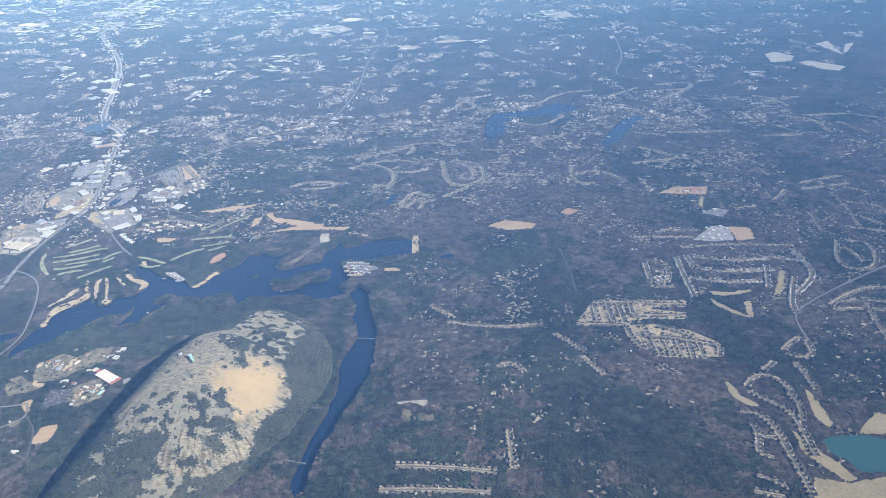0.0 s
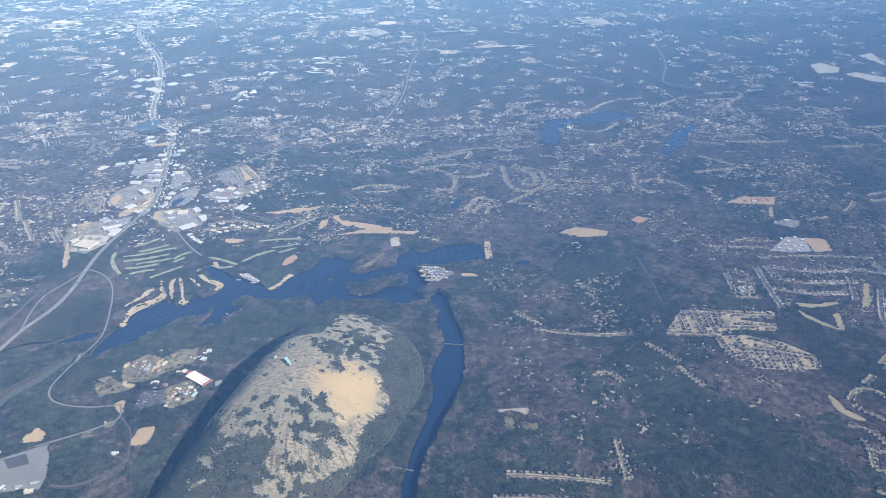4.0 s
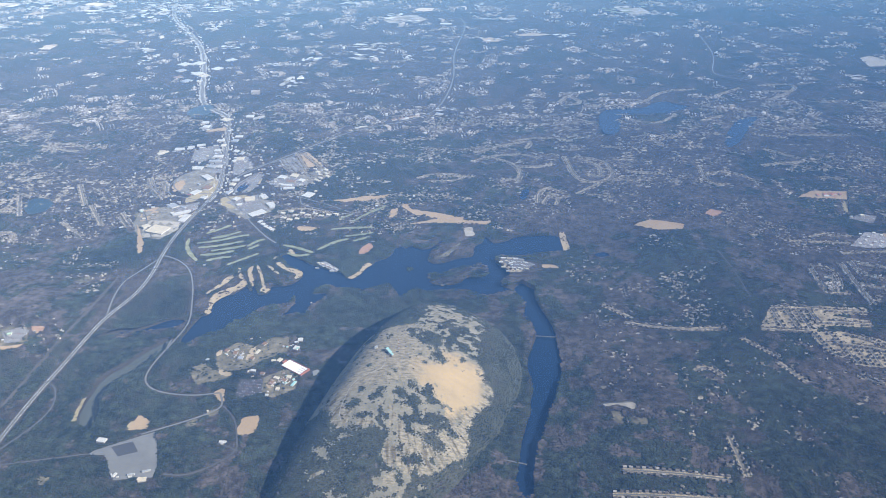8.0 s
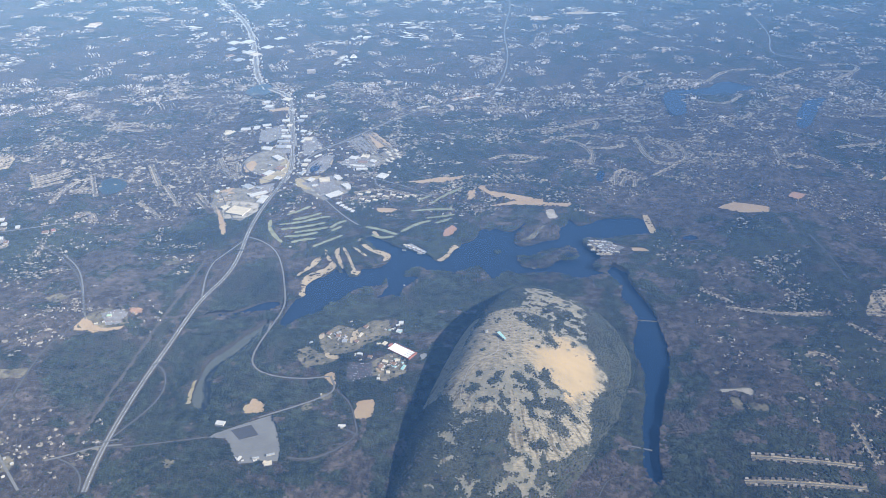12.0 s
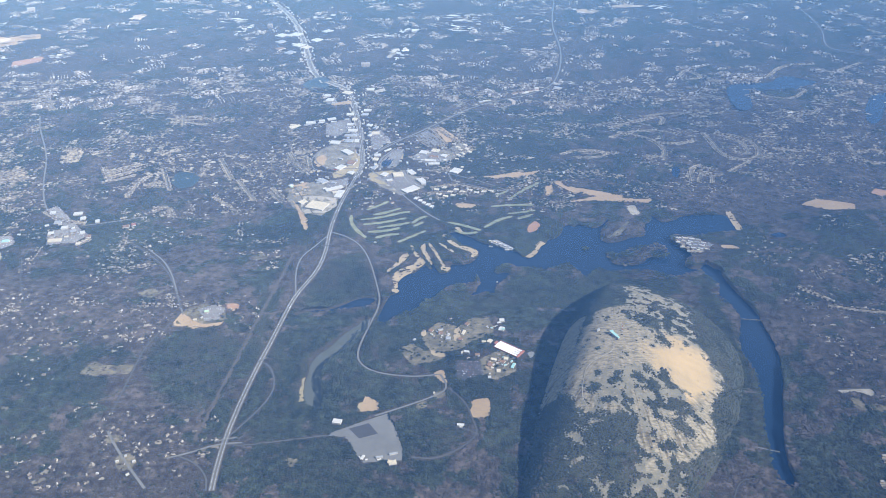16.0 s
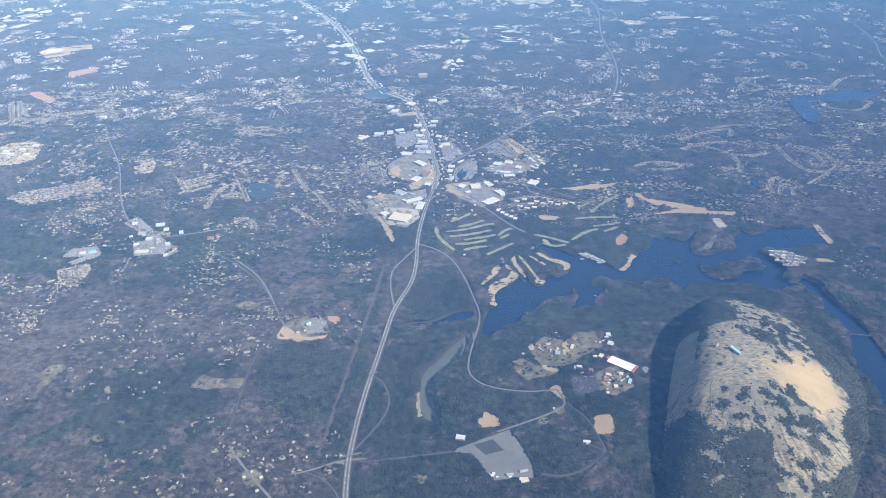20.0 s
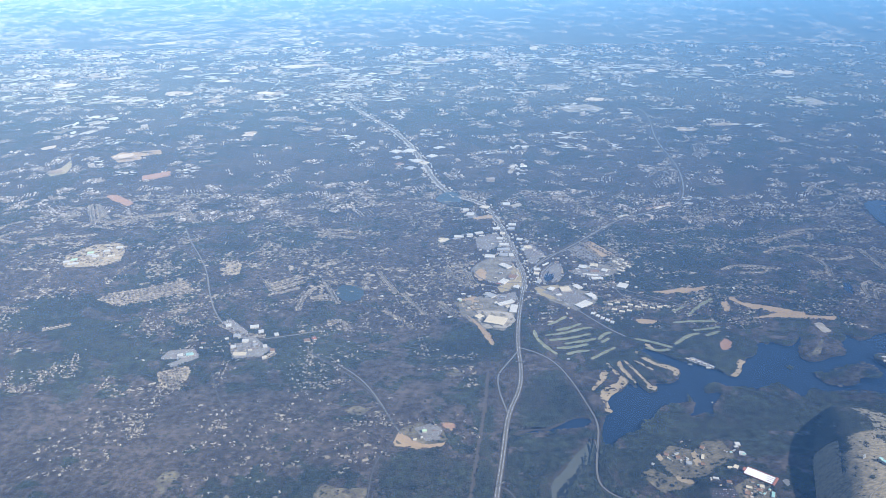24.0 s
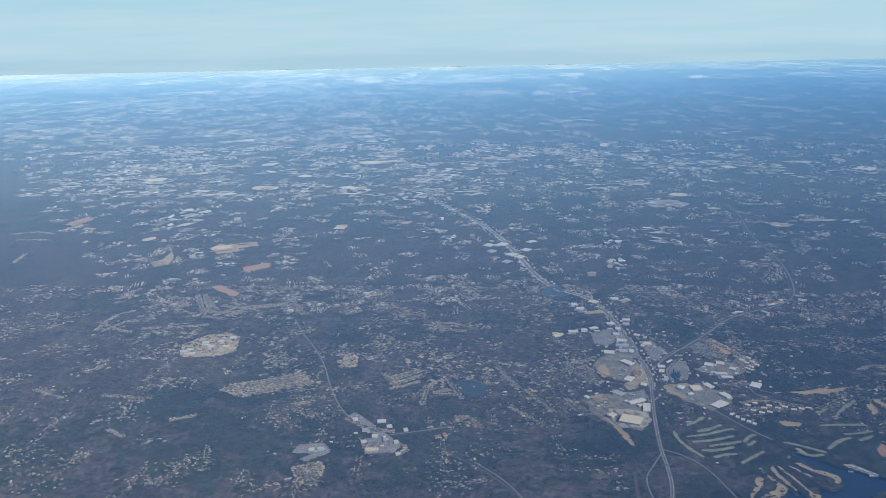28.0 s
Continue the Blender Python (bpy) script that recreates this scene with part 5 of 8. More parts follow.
street([(68.7,373.5),(77.2,381.2),(89.6,370.5),(92.8,358.4),(90.1,347.9),(81.6,350.2)])
street([(70.7,387.1),(85.7,399.6),(104.7,406.4),(98.4,391.2)])
street([(74.2,379.9),(92.3,385),(106,376.2)])
street([(92.6,366.1),(104.4,364.5),(110.3,369)])
street([(91.9,406.4),(109.6,410.9),(123.7,400.4)])
street([(117.2,378.3),(118.4,348.1),(129.3,342.9),(138.5,351.8),(137.1,370.6),(122.6,377.3)])
street([(126.8,372.5),(133.6,363.6),(131.2,349.5),(124.4,354.2)])
street([(120.4,331),(133.7,327.3)])
street([(116.3,331.6),(129.3,342.9)])
street([(40.5,351.1),(48.3,357.1),(62.8,355.7),(62,347.7),(45.2,347.8)])
street([(96.6,322.2),(98.6,335),(104.2,339.7),(108.2,334)])
street([(98.7,320.7),(102.7,331.9),(106.7,327.6),(104.5,320.1)])
street([(182.1,348.2),(196.1,354),(206.4,337.2)])
street([(182.7,359.2),(180.1,337.7),(192.3,336.4)])
street([(214.8,359.6),(227.2,362.2),(239.7,364.6)])
street([(223.5,382),(238,368.7)])
street([(128.8,470.3),(136.8,482.8),(142.9,465.6),(133.8,462.6)])
street([(180,461.7),(198.5,486.8),(221.8,490.8)])
street([(229.7,476),(252.7,493.9)])
street([(265.6,499),(289.5,502.1),(287.1,488.6),(259.9,466.1)])
street([(263.6,485.5),(282.3,485.3)])
street([(317,463.9),(326.2,459.9),(330.2,440.1)])
street([(316.2,423.3),(334.3,415.4),(332.4,390.8)])
street([(330.4,421.2),(357.8,422.5),(373.6,409.6)])
street([(344.3,408.8),(352.9,387.9)])
street([(244.6,401.8),(279.6,400.9)])
street([(294.9,391.3),(316.4,390.3)])
street([(158.7,430.6),(176.7,416.6),(193.1,435.1)])
street([(165.4,404.9),(179.6,394),(187.9,405.6)])
street([(204.2,423.2),(219.8,432.9)])
street([(225.8,403),(243.4,397.3)])
street([(144.6,355.7),(164,350.8)])
street([(138.7,390.3),(150.6,385.2)])
street([(167.9,400.1),(170.8,387.5)])
street([(189.9,280.6),(193.5,276),(200.6,275.6)])
street([(204.1,279.9),(215.2,284.4)])
street([(201.7,275.5),(219.2,274.4)])
street([(211.9,281.7),(223.7,280.8)])
street([(92.2,140),(102.6,139.2),(121.5,136.3)])
street([(96.5,148.2),(111.7,145.7),(123.6,143.4)])
street([(128.4,159.4),(128.2,144.1)])
street([(128.2,189.7),(133,192.5),(136.7,186)])
street([(113.2,219.4),(128.6,213.6),(146.2,213.1)])
street([(107.5,231.5),(115.3,222.8)])
street([(156.1,193.9),(161.1,183.1)])
street([(177.9,186.4),(184.9,182.7)])
street([(149.2,207.5),(158.2,195.2)])
street([(-244.2,317.4),(-225.1,322.3),(-208.1,330.1)])
street([(-246.8,320.8),(-228.8,325.9),(-209.7,333.5)])
street([(-245.2,323.8),(-227.6,330.6),(-211.9,337)])
street([(-239.2,314.1),(-221.8,320),(-206.9,327.3)])
street([(-343.4,390),(-345.3,412.7),(-336.5,422.5)])
street([(-338.9,387.6),(-334.7,401.6),(-326.6,405.4)])
street([(-348.8,403.3),(-330.6,390.3),(-321.5,387.9)])
street([(-319.1,393),(-304,395),(-283.3,399.5)])
street([(-295.5,422.5),(-280.3,417.7),(-266.8,427.4),(-248,432.6)])
street([(-307,442.9),(-293.6,417.7)])
street([(-303.7,448.2),(-287.1,422.5)])
street([(-241.5,427.4),(-233.8,417)])
street([(-278.6,413),(-267.9,420.6)])
street([(-173.5,329.5),(-165.2,335.6),(-159.4,341.7)])
street([(-171.1,321.6),(-158.2,330.6)])
street([(-155.8,309.2),(-154.1,328.2),(-146.8,333.4)])
street([(-146.9,334.5),(-139.4,316.2)])
street([(-152.1,320.2),(-143.6,323.7)])
street([(-176,337.4),(-168.9,324.4)])
street([(-140.6,297.9),(-133.7,300.1),(-129.9,290)])
street([(-164,397.4),(-151.6,394.5),(-142.9,399.8)])
street([(-156.9,402.8),(-152.4,386.1)])
street([(-185.9,295.1),(-174.8,285.8),(-163.2,284)])
street([(-174.7,272.7),(-164.1,275.1)])
street([(-159.7,267),(-156.6,271.2)])
street([(-91.9,355),(-88.6,346.3),(-78.5,331.9)])
street([(-89.2,355),(-81.3,354.8)])
street([(-94.2,319.9),(-85.9,306.3)])
street([(-111.2,327.2),(-99.7,308.4)])
street([(-124,348.3),(-113.7,327.1)])
street([(-118.6,311.7),(-104.8,298.9)])
street([(-22.9,381.6),(-14.7,360.2)])
street([(-28.9,373),(-20.8,356.6)])
street([(-20,382.1),(-8.4,364)])
street([(-22.2,314.2),(-11.7,318.5),(-1.7,313.9),(6.2,310.8)])
street([(-23.6,309.1),(-13.9,311.2),(-6,307.7)])
street([(-333.2,315.8),(-315.3,307.9)])
street([(-319.6,334.9),(-314.8,341.7)])
street([(-298.9,311.5),(-282.3,309.5)])
street([(-280.6,281.1),(-270.2,274.6)])
street([(-258.2,289.4),(-248.3,294.9)])
street([(-210.5,306.7),(-201.3,309.7)])
street([(-196.2,254.1),(-186.6,248.8)])
street([(-534,608.8),(-515.2,618.7),(-496.7,608.7)])
street([(-516.8,589.7),(-487.9,589.7)])
street([(-476.7,523.6),(-482.6,546.7)])
street([(-633.2,851.3),(-615.2,861.6)])
street([(-161.2,392.7),(-139.9,390.2)])
street([(-159.7,399),(-145.3,402.6)])
street([(-173.3,332.2),(-159.9,341.1)])
street([(-170.5,326.7),(-157.5,336.7)])
street([(-155.1,307.6),(-155.1,327.1)])
street([(-151.7,318.8),(-141.8,319.3)])
street([(-145.5,330.4),(-138.3,315.2)])
street([(-139.8,295.1),(-135.2,300.9),(-131.1,291)])
street([(-91.3,348.7),(-86.7,342.6),(-76.7,332.9)])
street([(-87.2,348.5),(-81.8,349.4),(-79.7,339.1)])
street([(-94.5,315.9),(-85.8,303.4)])
street([(-29.4,368.7),(-17.8,353.2)])
street([(-24.9,372.2),(-14.8,356.5)])
street([(-14.8,356.5),(-8.5,350.3),(-1.9,360.4)])
street([(-21,308.6),(-10.9,311.4),(1.1,308.8)])
street([(-287.8,431.3),(-260.5,420.9)])
street([(-292,413.1),(-277,408.2)])
street([(166,224.6),(165.5,212.2)])
street([(170.7,224.1),(170.3,211.2)])
street([(174.5,223.7),(174,210.4)])
street([(178.5,223.3),(178.1,213.9)])
street([(157.8,212.2),(173.6,209.6)])
street([(166,224.6),(179.4,224),(185.2,222.3),(198.7,221.3)])
street([(177.7,214.8),(187.2,215),(196.4,213.7)])
street([(173.8,208.7),(174.4,201.4),(176.6,196.1)])
street([(179.3,208.9),(180.1,201.8)])
street([(176,203.3),(187.1,201.8),(202.5,197.3)])
street([(181.3,201.7),(181.4,192.1)])
street([(185.1,201.2),(185,191.2)])
street([(188.8,200.8),(188.6,190.8)])
street([(192.3,199.6),(191.3,190)])
street([(195.7,198.4),(194.7,189.8)])
street([(199.4,197.9),(202.2,196.5),(199.9,191.1)])
street([(184.4,208.6),(189.7,206.3),(194.8,202.3)])
street([(193,255),(199.1,251.6),(198.2,243),(191.4,239.3),(190.2,233.9),(198.1,234.2)])
street([(179.6,188),(182.2,183),(185.4,182.5)])
street([(-197.3,256.2),(-187.4,260.3)])
street([(-195.1,252.8),(-186.1,257.5)])
street([(-192.9,249.4),(-185.6,252.8)])
street([(-195.4,256.3),(-190.7,247.9)])
street([(-192,258.1),(-187.9,250.8)])
street([(-246.5,318.8),(-213.4,336.4)])
street([(-241.4,317.5),(-210.2,333.5)])
street([(-236.3,314.2),(-207,328.7)])
street([(-310.1,451),(-293.4,416.8)])
street([(-306.2,452.3),(-290.4,419.7)])
street([(-286.2,413.9),(-276.2,428.6),(-260.7,431.7),(-249.2,434.9)])
street([(-242.1,431.8),(-233.5,414.2)])
street([(-200.2,347.2),(-191.7,350.6)])
street([(-198.3,342),(-190.5,346.1)])
street([(-199.7,352.5),(-193.6,356.1)])
for row in range(4):
    for k in range(4 - row // 2):
        building(75.6 + 2.4 * k + 1.15 * row, 267.6 - 2.9 * row - 0.5 * k, 1.9, 0.6, 0.3, -8 if row == 0 else -28, ("white", "cream", "white", "grey")[(row + k) % 4], "long pale-roofed lodge on the lake promontory", "lodge")
for x, y in ((1.8, 267.4), (3.6, 266.6), (5.4, 265.1), (7.2, 263.7), (9.4, 261.9)):
    building(x, y, 1.3, 0.7, 0.3, -38, "white" if x > 5 else "cream", "pale-roofed boathouse on the lake shore", "boathouse")
SNOW = (3.2, 194.8)
VILLAGE = [(-18.3, 204.4, 2.2, 9), (-0.4, 188.5, 1.8, 12), (-9.9, 192.5, 1.6, 6), (-1.1, 208.8, 1.4, 5), (-13.3, 213, 2, 4)]
TOWN = (-50.6, 346.7)
building(-74.8, 370.5, 1.6, 0.7, 0.4, 5, "white", "white-roofed shop or workshop beside a lot")
building(-71, 369.6, 1.2, 0.7, 0.4, 5, "grey", "grey-roofed shop or workshop beside a lot")
building(-66.1, 366.3, 1.4, 0.7, 0.4, 5, "white", "white-roofed shop or workshop beside a lot")
building(-61.8, 364.3, 1.2, 0.7, 0.4, 0, "cream", "cream-roofed shop or workshop beside a lot")
building(-64.5, 378.9, 1.6, 0.7, 0.4, 5, "white", "white-roofed shop or workshop beside a lot")
building(-68.5, 376.7, 1.2, 0.7, 0.4, 5, "cream", "cream-roofed shop or workshop beside a lot")
building(-61.4, 371.4, 1.2, 0.6, 0.4, 0, "white", "white-roofed shop or workshop beside a lot")
building(-58.2, 369, 1, 0.6, 0.4, -5, "white", "white-roofed shop or workshop beside a lot")
building(-54.6, 378.1, 1.1, 0.7, 0.4, -10, "white", "white-roofed shop or workshop beside a lot")
building(-55.9, 386.6, 1, 0.7, 0.4, -10, "cream", "cream-roofed shop or workshop beside a lot")
building(-57.2, 396.2, 1, 0.7, 0.4, -10, "white", "white-roofed shop or workshop beside a lot")
building(-50.6, 393.2, 1.3, 0.6, 0.4, 0, "grey", "grey-roofed shop or workshop beside a lot")
building(-44.2, 383.6, 1.1, 0.6, 0.4, 20, "cream", "cream-roofed shop or workshop beside a lot")
building(-40.3, 386.6, 1.3, 0.6, 0.4, 20, "white", "white-roofed shop or workshop beside a lot")
building(-36.6, 384.9, 1, 0.6, 0.4, -30, "grey", "grey-roofed shop or workshop beside a lot")
building(-34.3, 381.1, 0.9, 0.5, 0.4, -30, "cream", "cream-roofed shop or workshop beside a lot")
building(-47.8, 369.6, 1, 0.6, 0.4, 25, "white", "white-roofed shop or workshop beside a lot")
building(-44.7, 366, 0.9, 0.6, 0.4, 25, "grey", "grey-roofed shop or workshop beside a lot")
building(-46.7, 358.8, 0.9, 0.6, 0.4, 25, "cream", "cream-roofed shop or workshop beside a lot")
building(-50.6, 346.1, 0.9, 0.7, 0.4, 0, "grey", "grey-roofed shop or workshop beside a lot")
building(-48.7, 351.5, 0.9, 0.6, 0.4, 0, "white", "white-roofed shop or workshop beside a lot")
building(-74.1, 333.9, 1.2, 0.6, 0.4, -15, "brown", "brown-roofed shop or workshop beside a lot")
building(-71.1, 336.7, 1.2, 0.7, 0.4, -15, "white", "white-roofed shop or workshop beside a lot")
building(-68.1, 340.1, 1.4, 0.7, 0.4, -20, "cream", "cream-roofed shop or workshop beside a lot")
building(-64.8, 336.2, 1, 0.6, 0.4, -20, "white", "white-roofed shop or workshop beside a lot")
building(-69.8, 326.2, 1.6, 0.6, 0.4, -5, "grey", "grey-roofed shop or workshop beside a lot")
building(-72.8, 324.6, 1.2, 0.6, 0.4, -5, "white", "white-roofed shop or workshop beside a lot")
building(-84.6, 318.3, 1.2, 0.7, 0.4, 0, "mint", "mint-roofed shop or workshop beside a lot")
building(-80.9, 310, 1.3, 0.8, 0.4, 10, "cream", "cream-roofed shop or workshop beside a lot")
building(-77.9, 313.3, 1.1, 0.7, 0.4, 10, "grey", "grey-roofed shop or workshop beside a lot")
building(-16.9, 357.1, 1.2, 0.6, 0.4, 20, "white", "white-roofed shop or workshop beside a lot")
building(-13.7, 349.5, 1.1, 0.5, 0.4, -30, "cream", "cream-roofed shop or workshop beside a lot")
building(-10.2, 358, 1.2, 0.5, 0.4, -50, "white", "white-roofed shop or workshop beside a lot")
building(-7.5, 360.8, 1, 0.5, 0.4, -60, "white", "white-roofed shop or workshop beside a lot")
building(-3.3, 365.8, 1.3, 0.5, 0.4, -40, "cream", "cream-roofed shop or workshop beside a lot")
building(-11.2, 349.5, 1, 0.5, 0.4, 10, "red", "red-roofed shop or workshop beside a lot")
building(-28.5, 346.7, 1.3, 0.5, 0.4, 15, "white", "white-roofed shop or workshop beside a lot")
building(-22.5, 343, 1, 0.5, 0.4, 15, "white", "white-roofed shop or workshop beside a lot")
building(-59.9, 410.7, 1, 0.6, 0.4, -10, "white", "white-roofed shop or workshop beside a lot")
building(-68, 419.6, 1.2, 0.7, 0.4, -25, "cream", "cream-roofed shop or workshop beside a lot")
building(-72.4, 426.1, 1.3, 0.7, 0.4, -25, "white", "white-roofed shop or workshop beside a lot")
building(-64, 425.4, 1, 0.6, 0.4, -10, "white", "white-roofed shop or workshop beside a lot")
building(-82, 417.4, 1.8, 0.5, 0.4, 10, "white", "white-roofed shop or workshop beside a lot")
building(-77.1, 413.8, 1.6, 0.5, 0.4, 5, "white", "white-roofed shop or workshop beside a lot")
building(-84.5, 430.1, 0.4, 1.4, 0.4, 10, "white", "white-roofed shop or workshop beside a lot")
building(-102.5, 150.3, 0.8, 0.5, 0.4, 20, "white", "white-roofed shop or workshop beside a lot")
building(-98.1, 150.3, 0.9, 0.5, 0.4, 30, "white", "white-roofed shop or workshop beside a lot")
building(-101, 152.3, 0.7, 0.5, 0.4, 30, "grey", "grey-roofed shop or workshop beside a lot")
building(-106.1, 146.1, 0.7, 0.5, 0.4, 0, "white", "white-roofed shop or workshop beside a lot")
building(-98.2, 145.7, 0.9, 0.5, 0.4, 40, "cream", "cream-roofed shop or workshop beside a lot")
building(-19.6, 175.9, 0.6, 0.35, 0.4, 20, "cream", "cream-roofed shop or workshop beside a lot")
building(-12.1, 161.8, 0.9, 0.4, 0.4, 10, "white", "white-roofed shop or workshop beside a lot")
building(-40.9, 321.7, 2.6, 1.4, 0.45, 20, "white", "white-roofed retail building beside a paved lot")
building(-31.9, 330.1, 3, 0.9, 0.4, 20, "white", "long white-roofed shop row")
building(-27.6, 333.2, 2, 0.8, 0.4, 20, "grey", "grey-roofed shop row beside a paved lot")
building(-28.9, 349.8, 1.8, 0.8, 0.4, 10, "white", "white-roofed workshop beside a paved lot")
building(-23.3, 351.8, 1.8, 0.8, 0.4, 10, "white", "white-roofed workshop beside a paved lot")
building(-25.9, 344.2, 2.4, 0.7, 0.4, 10, "white", "white-roofed workshop beside a paved lot")
building(-19.6, 346.8, 2, 0.8, 0.4, 15, "grey", "grey-roofed workshop beside a paved lot")
building(-15.8, 343.7, 1.6, 0.8, 0.4, 15, "white", "white-roofed workshop beside a paved lot")
building(-30.4, 344.8, 1.4, 0.6, 0.4, 10, "grey", "grey-roofed workshop beside a paved lot")
building(-64.9, 374, 1.6, 0.8, 0.4, 5, "white", "white-roofed office by the highway")
building(-64.2, 368, 1.6, 0.8, 0.4, 5, "grey", "grey-roofed office by the highway")
building(-50.6, 371.9, 3.4, 1.6, 0.45, -20, "cream", "cream-roofed store on a wide lot")
building(-72.8, 320.3, 1.8, 0.9, 0.4, -10, "grey", "grey-roofed shops by the highway")
building(-69.2, 313.6, 1.6, 0.7, 0.4, 35, "white", "white-roofed shops by the highway")
building(-64, 308.8, 2.2, 1.5, 0.45, 30, "cream", "pale-roofed store by the highway")
building(-49.8, 335.7, 0.9, 1.4, 0.4, -5, "white", "white-roofed shop by the highway")
building(-36.4, 326.5, 1.4, 1.8, 0.4, 20, "white", "white-roofed workshop by a lot")
building(-44.1, 327, 1.2, 1.2, 0.4, 20, "grey", "grey-roofed workshop by a lot")
building(-28.1, 322.5, 1.6, 1.4, 0.45, 30, "white", "white-roofed store by a lot")
building(-27.4, 304.7, 0.8, 0.8, 0.5, 0, "white", "white-roofed small tower block")
building(-25.2, 300.6, 0.8, 0.8, 0.5, 0, "white", "white-roofed small tower block")
building(-23, 297.7, 0.8, 0.8, 0.5, 0, "white", "white-roofed small tower block")
building(-70.2, 363, 3, 1.2, 0.45, 5, "white", "white-roofed office building beside a paved lot")
building(-63.7, 353.2, 2.2, 1.6, 0.5, -25, "white", "white-roofed retail building beside a paved lot")
building(-65.4, 345.4, 1.6, 1.2, 0.5, -25, "grey", "grey-roofed retail building beside a paved lot")
building(-60.6, 339.1, 2, 0.9, 0.4, -10, "white", "white-roofed shop row beside a paved lot")
building(-67, 333.9, 2.2, 0.9, 0.4, -20, "red", "brick-red roofed shop row")
building(-62.5, 314.9, 1.2, 2.2, 0.45, -20, "white", "white-roofed shop row beside a paved lot")
building(-65.7, 319.5, 2.2, 1.6, 0.45, -20, "grey", "grey-roofed store beside a paved lot")
building(-94.7, 385.8, 3.2, 1.6, 0.45, 4, "cream", "cream-roofed warehouse beside a paved lot")
building(-87.3, 384.6, 3, 1, 0.4, 6, "grey", "grey-roofed warehouse beside a paved lot")
building(-80, 386.3, 3.2, 1, 0.4, 6, "white", "white-roofed warehouse beside a paved lot")
building(-73.6, 386.9, 3, 1, 0.4, 6, "white", "white-roofed warehouse beside a paved lot")
building(-66.9, 389.1, 2.4, 1, 0.4, 6, "white", "white-roofed warehouse beside a paved lot")
building(-53.5, 373.7, 1.6, 1, 0.4, -10, "white", "white-roofed roadside shop beside a paved lot")
building(-64.6, 410.9, 1.6, 1, 0.4, -10, "white", "white-roofed roadside shop beside a paved lot")
building(-57.9, 383.3, 1.2, 0.9, 0.4, -10, "white", "white-roofed roadside shop beside a paved lot")
building(-54.8, 364.8, 1.4, 0.9, 0.4, -10, "cream", "cream-roofed roadside shop beside a paved lot")
building(-50, 355.8, 1.4, 0.9, 0.4, -10, "grey", "grey-roofed roadside shop beside a paved lot")
building(-61.1, 394, 1.2, 0.9, 0.4, -10, "grey", "grey-roofed roadside shop beside a paved lot")
building(-46.4, 164.3, 2.5, 1.7, 0.45, -12, "white", "white-roofed hall beside the parking lot")
building(-30.7, 149, 1.6, 1.1, 0.3, -14, "cream", "cream-roofed pavilion at the parking lot edge")
building(-38.8, 150.6, 1.3, 0.35, 0.22, -60, "white", "white-roofed shed at the parking lot edge")
building(-33.8, 150, 1, 0.4, 0.22, 20, "white", "white-roofed shed at the parking lot edge")
building(-37.1, 150, 0.7, 0.4, 0.22, 20, "white", "small white-roofed shed at the parking lot edge")
building(1.5, 210.2, 1.3, 0.8, 0.35, 10, "white", "white-roofed visitor building beside a paved lot")
building(2.5, 205.9, 1.2, 0.6, 0.35, 10, "teal", "pale teal-roofed visitor building")
building(-1.1, 207, 0.8, 0.6, 0.3, 10, "teal", "pale teal-roofed visitor building")
building(-4.1, 198.8, 1.4, 0.8, 0.35, -5, "cream", "cream-roofed hall beside a paved lot")
building(-3.1, 183, 0.6, 0.4, 0.3, 0, "white", "small white-roofed kiosk beside a paved lot")
building(0.4, 188.5, 1.2, 0.5, 0.35, 40, "brown", "brown-roofed village building beside a paved lot")
building(1.7, 186.7, 1, 0.5, 0.35, 40, "teal", "teal-roofed village building beside a paved lot")
building(3.8, 188.5, 0.9, 0.5, 0.35, 50, "teal", "teal-roofed village building beside a paved lot")
building(0.2, 192, 0.9, 0.5, 0.35, 0, "brown", "brown-roofed village building beside a paved lot")
building(-2.9, 188.6, 0.8, 0.5, 0.35, 20, "brown", "brown-roofed village building beside a paved lot")
building(-2.2, 185.5, 0.9, 0.5, 0.35, 0, "cream", "cream-roofed village building beside a paved lot")
building(-17.7, 207, 1.6, 0.6, 0.35, 20, "grey", "grey-roofed plantation building beside a paved lot")
building(-20.7, 204.6, 1, 0.5, 0.35, -30, "cream", "cream-roofed plantation building beside a paved lot")
building(-15.4, 203.5, 0.9, 0.5, 0.35, 30, "grey", "grey-roofed plantation building beside a paved lot")
building(-23.1, 206.7, 0.9, 0.5, 0.3, 0, "brown", "brown-roofed plantation building beside a paved lot")
building(-95.8, 216.1, 1.5, 1.1, 0.5, 10, "mint", "pale green-roofed hilltop hall")
building(-98.6, 211.7, 1.2, 0.6, 0.35, 10, "cream", "cream-roofed hilltop annexe beside a paved lot")
building(-96.6, 212.9, 0.8, 0.5, 0.35, 30, "white", "white-roofed hilltop annexe beside a paved lot")
building(2.6, 238, 0.5, 0.4, 0.25, 0, "white", "small white-roofed boathouse by the lake")
building(7.8, 260.7, 1.8, 0.5, 0.3, -8, "white", "white-roofed lakeside pavilion beside a paved lot")
building(1.7, 263.3, 1.6, 0.5, 0.3, -8, "grey", "grey-roofed lakeside lodge beside a paved lot")
building(-43.4, 266.6, 1, 0.5, 0.3, 0, "white", "white-roofed clubhouse by the golf course")
building(74.3, 264, 1.6, 0.6, 0.4, -5, "white", "white-roofed lakeside apartment block")
building(78.2, 263, 1.6, 0.6, 0.4, -5, "white", "white-roofed lakeside apartment block")
